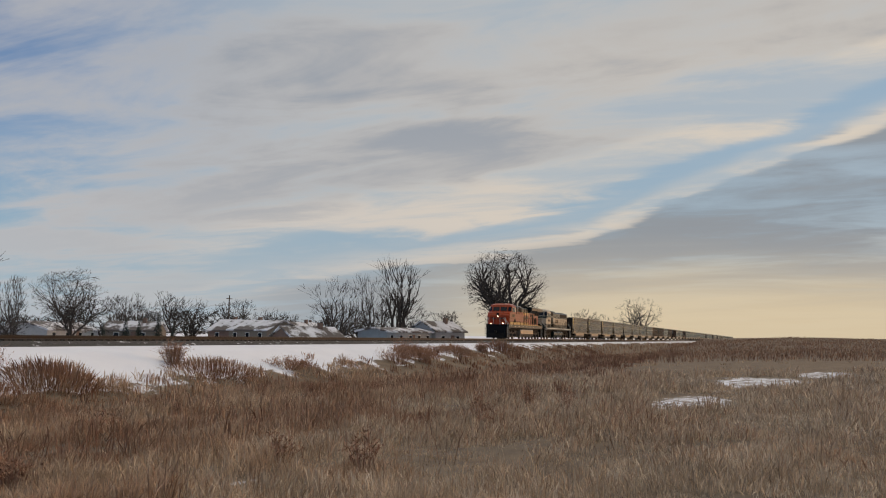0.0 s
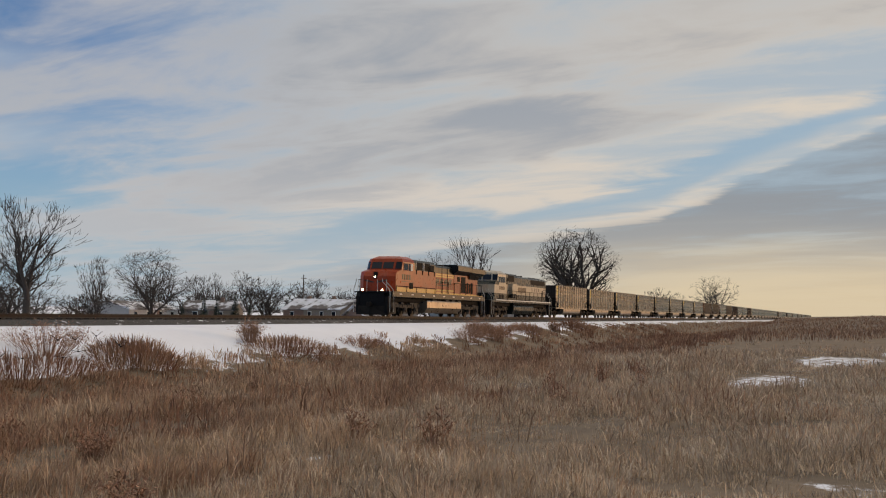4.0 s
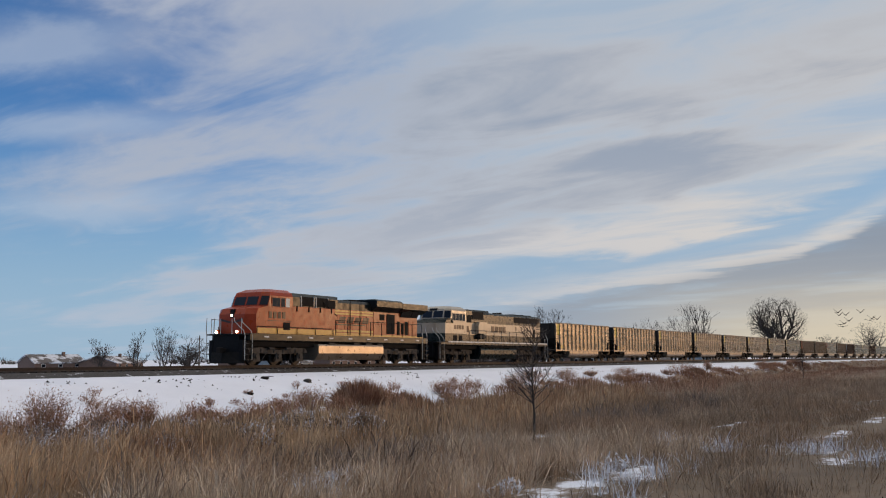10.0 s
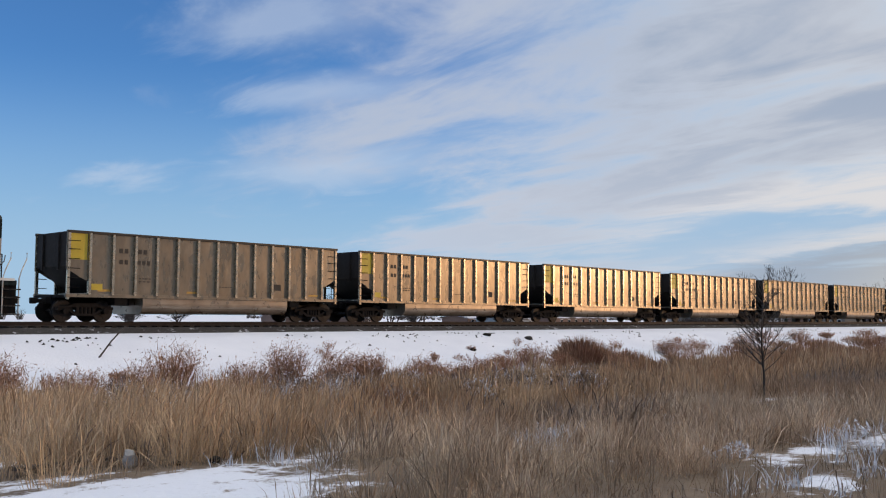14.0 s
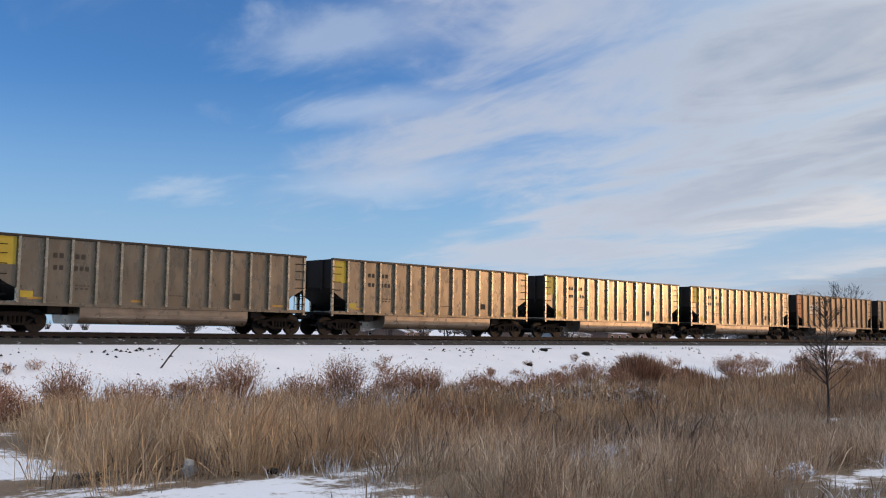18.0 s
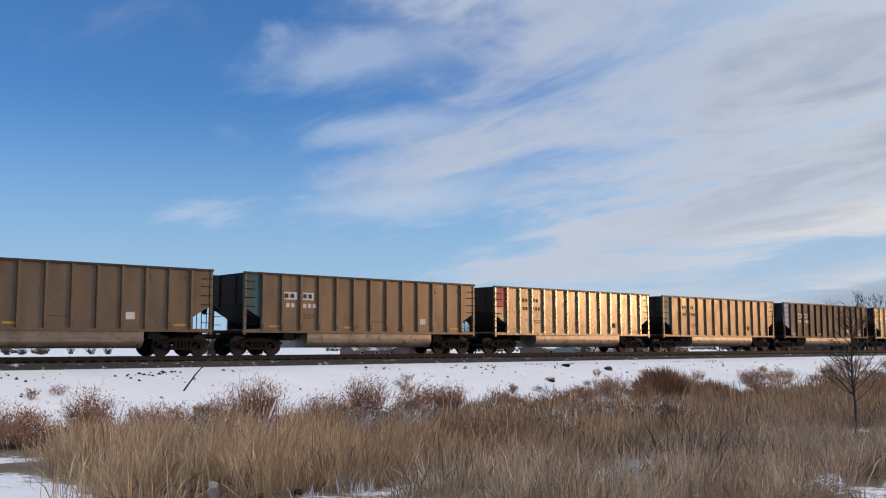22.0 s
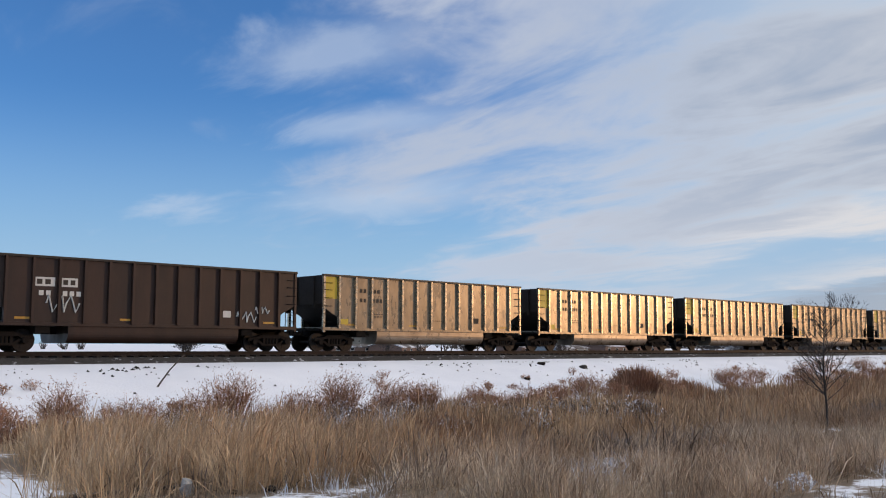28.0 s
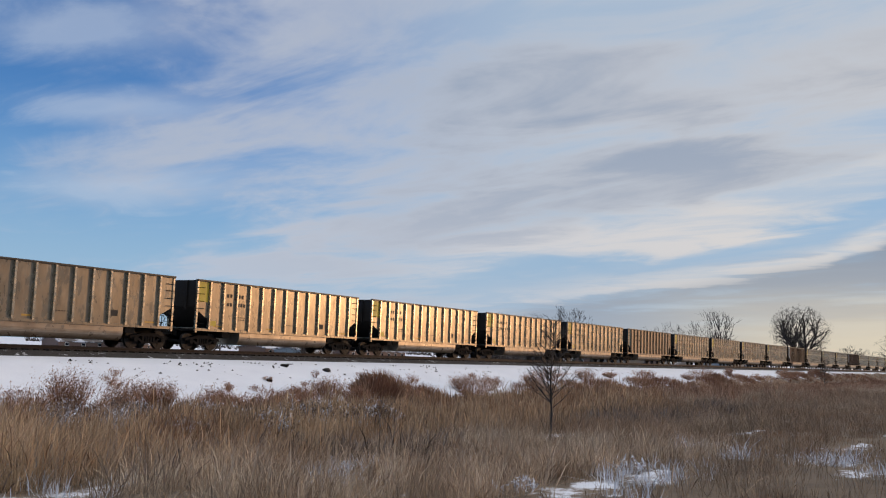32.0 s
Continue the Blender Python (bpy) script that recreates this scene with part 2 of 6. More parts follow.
M["tan_body"] = material("tan_weathered_sheet", (0.200, 0.140, 0.088), 0.34, 0.38, second=(0.13, 0.088, 0.056), scale=1.1, amount=0.8, fine=14, fine_amount=0.2, per_object=0.06, stretch=(1, 1, 0.4))
# the ribs' sun glints are put into this paler base colour
M["rib_glint"] = material("rib_aluminium_with_glint", (0.58, 0.49, 0.37), 0.24, 0.9, second=(0.30, 0.24, 0.17), scale=2.4, amount=0.8)
for nm, c in dict(yellow=(0.56, 0.40, 0.03), orange=(0.55, 0.13, 0.03), teal=(0.02, 0.075, 0.09), red=(0.42, 0.035, 0.03), pale_blue=(0.22, 0.33, 0.42)).items():
    M["panel_" + nm] = material(nm + "_panel_paint", c, 0.45, second=tuple(x * 0.7 for x in c), scale=2.5, amount=0.6)
# top rails darker than the body, a thin dark line along each wagon
M["top_edge"] = material("dark_top_edge", (0.055, 0.045, 0.035), 0.42, 0.4, second=(0.025, 0.020, 0.016), scale=2, spec=0.4)
M["coal"] = material("coal", (0.012, 0.012, 0.013), 0.6, bump=1.0, bump_scale=8, fine=12)
M["ink"] = material("stencil_dark", (0.060, 0.050, 0.040), 0.7, spec=0.2)
M["ink_white"] = material("stencil_white", (0.62, 0.61, 0.57), 0.6, second=(0.45, 0.44, 0.4))
M["orange"] = material("locomotive_orange", (0.31, 0.038, 0.007), 0.33, second=(0.19, 0.024, 0.005), scale=1.2, amount=0.8, fine=10, fine_amount=0.25, spec=0.22)
M["loco_green"] = material("dark_green_roof_paint", (0.006, 0.008, 0.007), 0.36, spec=0.20, second=(0.012, 0.013, 0.010), scale=1.5, amount=0.8)
M["loco_yellow"] = material("locomotive_yellow_stripe", (0.50, 0.27, 0.035), 0.42, second=(0.32, 0.17, 0.025))
M["cream"] = material("cream_paint", (0.34, 0.28, 0.205), 0.34, second=(0.23, 0.185, 0.135), scale=1.4, amount=0.7, fine=12, fine_amount=0.12)
M["green2"] = material("faded_dark_green_paint", (0.007, 0.012, 0.011), 0.28, spec=0.20, second=(0.011, 0.014, 0.012), scale=1.3, amount=0.7)
M["black"] = material("black_grille", (0.006, 0.006, 0.007), 0.75, spec=0.15)
M["rail_handrail"] = material("handrail_paint", (0.50, 0.47, 0.42), 0.45, 0.2)
M["glass"] = material("cab_glass", (0.008, 0.011, 0.015), 0.06, 0.0, fine_amount=0.0, amount=0.1, spec=0.22)
M["lamp"] = glow_material("headlight_glow", (1.0, 0.86, 0.62), 14.0)
M["steel_rail"] = material("rusty_rail", (0.040, 0.030, 0.025), 0.6, 0.2, second=(0.02, 0.016, 0.014), scale=5, spec=0.2)
M["tie"] = material("creosoted_tie", (0.025, 0.020, 0.017), 0.9, second=(0.05, 0.042, 0.036), scale=6, per_object=0.3)
M["ballast"] = material("ballast", (0.030, 0.026, 0.024), 0.95, second=(0.055, 0.048, 0.044), scale=14, amount=0.9, fine=45, fine_amount=0.6, bump=1.0, bump_scale=28, third=(0.72, 0.73, 0.77), third_at=(0.60, 0.66), third_scale=2.2)
M["bark"] = material("dark_bark", (0.055, 0.044, 0.038), 0.9, second=(0.028, 0.023, 0.02), scale=9, amount=0.8, bump=0.6, bump_scale=25)
M["twig"] = material("bare_twigs", (0.052, 0.042, 0.037), 0.95, second=(0.028, 0.023, 0.02), scale=3, island=0.3)
M["needles"] = material("evergreen_needles", (0.018, 0.032, 0.020), 0.85, second=(0.008, 0.015, 0.010), scale=2, island=0.4)


# ---- small building kit ----
def box(bm, x0, x1, y0, y1, z0, z1, bevel=0.0):
    g = bmesh.ops.create_cube(bm, size=1.0, matrix=Matrix.Translation(((x0 + x1) / 2, (y0 + y1) / 2, (z0 + z1) / 2)) @ Matrix.Diagonal((x1 - x0, y1 - y0, z1 - z0, 1)))
    if bevel:
        es = list({e for v in g["verts"] for e in v.link_edges})
        bmesh.ops.bevel(bm, geom=es, offset=bevel, segments=2, affect="EDGES", profile=0.6)
    return bm


def prism(bm, pts, axis, a, b):
    """A solid of the outline pts (in the two other axes) between a and b on axis 0, 1 or 2."""
    def at(p, w):
        q = list(p)
        q.insert(axis, w)
        return q
    lo = [bm.verts.new(at(p, a)) for p in pts]
    hi = [bm.verts.new(at(p, b)) for p in pts]
    n = len(pts)
    fs = [bm.faces.new(lo), bm.faces.new(hi[::-1])]
    for i in range(n):
        fs.append(bm.faces.new((lo[i], hi[i], hi[(i + 1) % n], lo[(i + 1) % n])))
    bmesh.ops.recalc_face_normals(bm, faces=fs)
    return bm


def tube(bm, points, r, sides=6, r_end=None):
    """A round bar along points."""
    rings = []
    pts = [Vector(p) for p in points]
    for i, p in enumerate(pts):
        way = (pts[min(i + 1, len(pts) - 1)] - pts[max(i - 1, 0)]).normalized()
        side = way.cross(Vector((0, 0, 1)) if abs(way.z) < 0.9 else Vector((1, 0, 0))).normalized()
        up = side.cross(way)
        rad = r if r_end is None else r + (r_end - r) * i / (len(pts) - 1)
        rings.append([bm.verts.new(p + (side * math.cos(2 * math.pi * k / sides) + up * math.sin(2 * math.pi * k / sides)) * rad) for k in range(sides)])
    for a, b in zip(rings, rings[1:]):
        for k in range(sides):
            bm.faces.new((a[k], a[(k + 1) % sides], b[(k + 1) % sides], b[k]))
    bm.faces.new(rings[0][::-1])
    bm.faces.new(rings[-1])
    return bm


def disc(bm, centre, axis, r, depth, sides=20):
    """A short cylinder on axis 'x', 'y' or 'z'."""
    turn = {"x": Matrix.Rotation(radians(90), 4, "Y"), "y": Matrix.Rotation(radians(90), 4, "X"), "z": Matrix()}[axis]
    bmesh.ops.create_cone(bm, cap_ends=True, segments=sides, radius1=r, radius2=r, depth=depth, matrix=Matrix.Translation(centre) @ turn)
    return bm


def mesh_of(name, bm, mat, smooth=False):
    me = bpy.data.meshes.new(name)
    bm.to_mesh(me)
    bm.free()
    me.materials.append(mat)
    if smooth:
        me.polygons.foreach_set("use_smooth", [True] * len(me.polygons))
    return me


def part(name, bm, mat, parent, label="", at=None, smooth=False):
    me = bm if isinstance(bm, bpy.types.Mesh) else mesh_of(name, bm, mat, smooth)
    ob = new(name, me)
    ob.parent = parent
    if at is not None:
        ob.matrix_basis = at
    if label:
        ob["label"] = label
    return ob


def nb():
    return bmesh.new()


def raw_mesh(name, verts, faces, mat, smooth=False):
    """A mesh from numpy arrays: verts (n, 3) and faces (m, k)."""
    me = bpy.data.meshes.new(name)
    verts, faces = np.asarray(verts, np.float32), np.asarray(faces, np.int32)
    m, k = faces.shape
    me.vertices.add(len(verts))
    me.vertices.foreach_set("co", verts.ravel())
    me.loops.add(m * k)
    me.loops.foreach_set("vertex_index", faces.ravel())
    me.polygons.add(m)
    me.polygons.foreach_set("loop_start", np.arange(0, m * k, k, dtype=np.int32))
    me.polygons.foreach_set("loop_total", np.full(m, k, np.int32))
    if smooth:
        me.polygons.foreach_set("use_smooth", np.ones(m, bool))
    me.update(calc_edges=True)
    me.materials.append(mat)
    return me


# ---- ground, track ----
NEAR_Y = 38.75                 # near face of the wagons
TRACK_Y = NEAR_Y + 1.58        # the centre line of the track


def lerp_(x, xs, ys):
    return np.interp(x, xs, ys)


PATCHES = [   # flat snow among the grass: x, y, half sizes
    (5.2, 9.9, 3.4, 1.2), (1.5, 11.0, 3.0, 1.6), (8.6, 10.2, 1.0, 0.5), (12.4, 5.3, 1.5, 0.75), (14.6, 5.2, 1.1, 0.5), (10.6, 4.3, 1.0, 0.5),
    (21.6, 9.7, 1.6, 0.40), (26.5, 10.2, 2.6, 0.40), (24.0, 3.6, 1.8, 0.40), (27.5, 3.2, 1.6, 0.35), (16.0, 2.4, 1.3, 0.45), (19.5, 3.4, 1.0, 0.3),
    (115.3, 9.6, 3.6, 1.6), (131.0, 7.6, 6.0, 2.6), (140.0, 4.5, 6.0, 1.8), (110.0, 12.6, 1.6, 0.6), (95.9, 7.4, 0.8, 0.7), (94.2, 14.2, 0.5, 0.4),
    (4.0, 24.0, 4.2, 6.0), (43.4, 4.6, 2.0, 0.4), (47.5, 6.0, 2.2, 0.35), (41.3, 10.2, 1.2, 0.5), (66.7, 11.8, 1.3, 0.5), (96.5, 14.6, 0.8, 0.35), (121.0, 20.0, 2.0, 0.35),
    (5.0, 16.0, 1.5, 4.0), (6.6, 24.0, 2.0, 4.5), (2.2, 14.2, 1.6, 2.2), (3.4, 11.6, 3.4, 1.0), (4.0, 8.6, 4.5, 2.0),
    (8.9, 12.5, 0.45, 0.7), (11.4, 18.4, 0.5, 0.9), (12.4, 9.7, 0.5, 0.4), (13.3, 9.5, 0.5, 0.35), (12.2, 11.2, 0.3, 0.4), (10.9, 8.7, 0.5, 0.4), (16.5, 9.2, 0.7, 0.35), (18.2, 2.9, 0.9, 0.35), (16.9, 2.0, 0.9, 0.35), (18.9, 5.0, 0.6, 0.3), (21.0, 6.6, 0.9, 0.3), (13.7, 4.7, 0.8, 0.4),
]

SOLID = (0, 1, 18)


def height(x, y):
    """The lie of the land."""
    x, y = np.asarray(x, float), np.asarray(y, float)
    z = lerp_(y, [-400, -30, 0, 12, 22, 29, 35.0, 36.9, 43.6, 46, 60, 120, 3000], [-0.4, -1.0, -1.25, -1.68, -2.1, -2.45, -0.68, -0.47, -0.47, -1.3, -1.7, -1.8, -1.8])
    near = np.clip(1 - (np.hypot(x - 40, y - 15) / 260), 0, 1)
    z = z + near * 0.10 * np.sin(x * 0.45 + 1.3 * np.sin(y * 0.21)) * np.sin(y * 0.37 + 0.8) * (y < 29)
    hill = np.clip((x - 260) / 170, 0, 1) * np.clip((33.5 - y) / 7, 0, 1)
    hill = hill * hill * (3 - 2 * hill)
    z = z + hill * (2.5 + 0.35 * np.sin(x * 0.03) + 0.2 * np.sin(y * 0.2 + x * 0.05)) * np.clip(1 - (x - 700) / 800, 0.15, 1)
    west = np.clip((-x - 5) / 60, 0, 1) * (y < 28)
    return z + west * 0.3


def ground_material():
    m = material("winter_ground", (0.165, 0.118, 0.078), 0.95, second=(0.085, 0.060, 0.040), scale=1.2, amount=0.9, fine=18, fine_amount=0.4, bump=1.0, bump_scale=9)
    nt = m.node_tree
    nd, ln = nt.nodes.new, nt.links.new
    bsdf = nt.nodes["Principled BSDF"]
    soil = bsdf.inputs["Base Color"].links[0].from_socket
    at = nd("ShaderNodeAttribute")
    at.attribute_name = "snow"
    tc = nd("ShaderNodeTexCoord")

    def noise_(s, d, r):
        n = nd("ShaderNodeTexNoise")
        n.inputs["Scale"].default_value, n.inputs["Detail"].default_value, n.inputs["Roughness"].default_value = s, d, r
        ln(tc.outputs["Object"], n.inputs["Vector"])
        return n.outputs["Fac"]
    add = nd("ShaderNodeMath")
    add.operation = "ADD"
    ln(at.outputs["Fac"], add.inputs[0])
    ln(noise_(1.9, 9, 0.78), add.inputs[1])
    rg = nd("ShaderNodeMapRange")
    rg.interpolation_type = "SMOOTHSTEP"
    ln(add.outputs[0], rg.inputs[0])
    rg.inputs[1].default_value, rg.inputs[2].default_value = 0.92, 1.04
    white = nd("ShaderNodeMix")
    white.data_type = "RGBA"
    ln(noise_(0.35, 5, 0.6), white.inputs[0])
    white.inputs[6].default_value, white.inputs[7].default_value = (0.71, 0.72, 0.77, 1), (0.56, 0.58, 0.65, 1)
    mx = nd("ShaderNodeMix")
    mx.data_type = "RGBA"
    ln(rg.outputs[0], mx.inputs[0])
    ln(soil, mx.inputs[6])
    ln(white.outputs[2], mx.inputs[7])
    ln(mx.outputs[2], bsdf.inputs["Base Color"])
    return m


def axis_steps(spans):
    out = []
    for a, b, n in spans:
        out += list(np.linspace(a, b, n, endpoint=False))
    return np.array(out + [spans[-1][1]])


def build_ground():
    xs = axis_steps([(-3500, -400, 14), (-400, -60, 30), (-60, 60, 220), (60, 240, 190), (240, 700, 70), (700, 4500, 20)])
    ys = axis_steps([(-3000, -60, 14), (-60, -4, 20), (-4, 37, 150), (37, 60, 30), (60, 200, 24), (200, 4500, 24)])
    X, Y = np.meshgrid(xs, ys)
    Z = height(X, Y)
    rough = np.array([noise.fractal((x * 0.55, y * 0.55, 0.0), 1.0, 2.0, 4) for x, y in zip(X.ravel(), Y.ravel())]).reshape(X.shape)
    inner = (Y > -40) & (Y < 36) & (X > -120) & (X < 420)
    Z = Z + np.where(inner, rough * 0.06, 0)
    n, m = len(xs), len(ys)
    idx = np.arange(n * m).reshape(m, n)
    faces = np.stack([idx[:-1, :-1], idx[:-1, 1:], idx[1:, 1:], idx[1:, :-1]], -1).reshape(-1, 4)
    me = raw_mesh("ground", np.stack([X, Y, Z], -1).reshape(-1, 3), faces, ground_material(), True)
    snow = np.where(Y > 28.6, 0.75, 0.0) + np.where(Y > 60, -0.08, 0.0)
    edge = np.interp(X, [0, 35, 50, 70, 100, 140, 205], [27.0, 26.8, 28.2, 28.6, 28.8, 30.0, 33.0])
    bank = np.clip((Y - edge - 1.8 * rough) / 2.6, 0, 1) * 0.75
    snow = np.where(Y < 37, bank, snow)
    snow = np.where((X > 205) & (Y < 33), 0.12, snow)
    field = 0.30 * np.clip((rough + 0.35), 0, 1)
    field = field + np.where((X > 10) & (X < 75) & (Y > -3) & (Y < 8.5), 0.20 * np.clip(rough + 0.1, 0, 1), 0)
    snow = np.maximum(snow, np.where(Y < 28, field, 0))
    for i, (px, py, rx, ry) in enumerate(PATCHES):
        q = np.hypot((X - px) / rx, (Y - py) / ry)
        snow = np.maximum(snow, np.clip((1.55 - q) * 0.55, 0, 0.60 if i in SOLID or (px < 7 and (py > 14 or rx > 4)) else 0.49))
    a = me.attributes.new("snow", "FLOAT", "POINT")
    a.data.foreach_set("value", snow.astype(np.float32).ravel())
    ob = new("ground", me)
    tagged(ob, "winter field of soil and thin snow, a snowy bank below the railway", "ground", kind="structure")


build_ground()


def build_track():
    bm = nb()
    # ballast bed with sloping shoulders
    y0, y1 = TRACK_Y - 2.6, TRACK_Y + 2.4
    xs = np.arange(-420, 1300, 1.7)
    rows = []
    for i, x in enumerate(xs):
        w = 0.10 * noise.noise((x * 0.4, 3.1, 0)) + 0.05 * noise.noise((x * 1.7, 9.1, 0))
        rows.append([(x, y0 - 0.15 + w, -0.52), (x, y0 + 0.75 + w, -0.235), (x, y1 - 0.7, -0.235), (x, y1 + 0.2 - w, -0.52)])
    v = np.array(rows).reshape(-1, 3)
    k = np.arange(len(xs) - 1)[:, None] * 4
    f = np.concatenate([np.stack([k[:, 0] + j, k[:, 0] + 4 + j, k[:, 0] + 5 + j, k[:, 0] + 1 + j], -1) for j in range(3)])
    track = tagged(new("railway_track"), "single railway track with rusty rails on dark ballast dusted with snow", "railway track", kind="structure")
    track.location = (0, 0, 0)
    part("ballast_bed", raw_mesh("ballast_bed", v, f, M["ballast"], True), None, track, "dark gravel ballast bed")
    prof = [(-0.07, -0.17), (0.07, -0.17), (0.07, -0.15), (0.015, -0.13), (0.015, -0.045), (0.037, -0.035), (0.037, 0), (-0.037, 0), (-0.037, -0.035), (-0.015, -0.045), (-0.015, -0.13), (-0.07, -0.15)]
    for side in (-1, 1):
        bm = nb()
        prism(bm, [(TRACK_Y + side * 0.755 + a, b) for a, b in prof], 0, -420, 1300)
        part("rail", bm, M["steel_rail"], track)
    tie = nb()
    box(tie, -0.115, 0.115, -1.3, 1.3, -0.30, -0.17, 0.012)
    tie = mesh_of("tie", tie, M["tie"])
    for i in range(300):
        part("tie", tie, None, track, at=pose(-40 + i * 0.55, TRACK_Y + random.uniform(-0.04, 0.04), random.uniform(-0.008, 0.004), 0, 0, random.uniform(-1.2, 1.2)))
    rest = nb()
    for x in list(np.arange(-120, -40.3, 0.55)) + list(np.arange(-40 + 300 * 0.55, 420, 0.55)):
        box(rest, x - 0.115, x + 0.115, TRACK_Y - 1.3, TRACK_Y + 1.3, -0.30, -0.17)
    part("ties", rest, M["tie"], track)["kind"] = "stuff"


build_track()


# ---- coal wagons ----
PITCH = 16.15      # from coupling to coupling
HALF = 7.30        # half the body's length
TOP, SILL = 3.84, 1.17


def wheel_mesh(r, mat):
    bm = nb()
    for s in (-1, 1):
        disc(bm, (0, s * 0.755, 0), "y", r, 0.12, 22)
        disc(bm, (0, s * 0.685, 0), "y", r + 0.03, 0.025, 22)
        disc(bm, (0, s * 0.825, 0), "y", r * 0.42, 0.05, 14)
    disc(bm, (0, 0, 0), "y", 0.085, 1.95, 10)
    for s in (-1, 1):      # spokes of light and dark so that the turn can be seen
        for k in range(4):
            a = k * math.pi / 2
            box(bm, math.cos(a) * r * 0.62 - 0.05, math.cos(a) * r * 0.62 + 0.05, s * 0.80 - 0.03, s * 0.80 + 0.03, math.sin(a) * r * 0.62 - 0.05, math.sin(a) * r * 0.62 + 0.05)
    return mesh_of("wheelset", bm, mat)


WHEEL_MESH = wheel_mesh(0.457, M["wheel"])
WHEELS = []


def frame_side_mesh():
    bm = nb()
    # cast side frame: arched top bar, sagging bottom bar, two pedestals, spring nest
    top = [(-1.25, 0.50), (-1.22, 0.64), (-0.75, 0.70), (-0.42, 0.80), (0.42, 0.80), (0.75, 0.70), (1.22, 0.64), (1.25, 0.50), (0.80, 0.50), (0.62, 0.62), (-0.62, 0.62), (-0.80, 0.50)]
    prism(bm, [(x, z) for x, z in top], 1, -0.09, 0.09)
    low = [(-0.80, 0.52), (-0.45, 0.26), (0.45, 0.26), (0.80, 0.52), (0.62, 0.52), (0.38, 0.36), (-0.38, 0.36), (-0.62, 0.52)]
    prism(bm, low, 1, -0.08, 0.08)
    for x in (-0.36, 0.36):
        box(bm, x - 0.06, x + 0.06, -0.08, 0.08, 0.34, 0.66)
    for x in (-0.17, 0.0, 0.17):
        disc(bm, (x, 0, 0.49), "z", 0.075, 0.27, 10)
    for x in (-0.89, 0.89):
        disc(bm, (x, -0.08, 0.46), "y", 0.13, 0.16, 12)
        disc(bm, (x, 0.08, 0.46), "y", 0.13, 0.16, 12)
    return mesh_of("side_frame", bm, M["truck"])


SIDE_FRAME = frame_side_mesh()


def bolster_mesh():
    bm = nb()
    box(bm, -0.19, 0.19, -1.0, 1.0, 0.52, 0.78, 0.03)
    disc(bm, (0, 0, 0.84), "z", 0.22, 0.16, 14)
    box(bm, -0.75, 0.75, -0.05, 0.05, 0.50, 0.58)
    return mesh_of("bogie", bm, M["steel_dark"])


BOLSTER = bolster_mesh()


def bogie(parent, x):
    b = part("bogie", BOLSTER, None, parent, at=Matrix.Translation((x, 0, 0)))
    for s in (-1, 1):
        part("side_frame", SIDE_FRAME, None, b, at=Matrix.Translation((0, s * 1.0, 0)))
    for dx in (-0.89, 0.89):
        w = part("wheelset", WHEEL_MESH, None, b)
        w.matrix_parent_inverse = Matrix.Translation((dx, 0, 0.457))
        WHEELS.append(w)
    return b


def rib_mesh(mat):
    bm = nb()
    prism(bm, [(-0.075, 0), (-0.055, -0.13), (0.055, -0.13), (0.075, 0)], 2, SILL - 0.02, TOP - 0.09)
    return mesh_of("rib", bm, mat)


def text_bars(parent, x, z, n, w, h, mat, name="stencil_mark", gap=0.35, y=-1.521):
    """A row of plain painted bars where the stencilled marks stand."""
    bm = nb()
    for i in range(n):
        a = x + i * w
        box(bm, a, a + w * (1 - gap), y - 0.004, y + 0.01, z, z + h)
        if h > 0.15:
            part(name, bm, mat, parent)
            bm = nb()
    if h <= 0.15:
        part("small_print", bm, mat, parent)["kind"] = "stuff"


RIB_X = [-6.30 + i * (12.55 / 12) for i in range(13)]


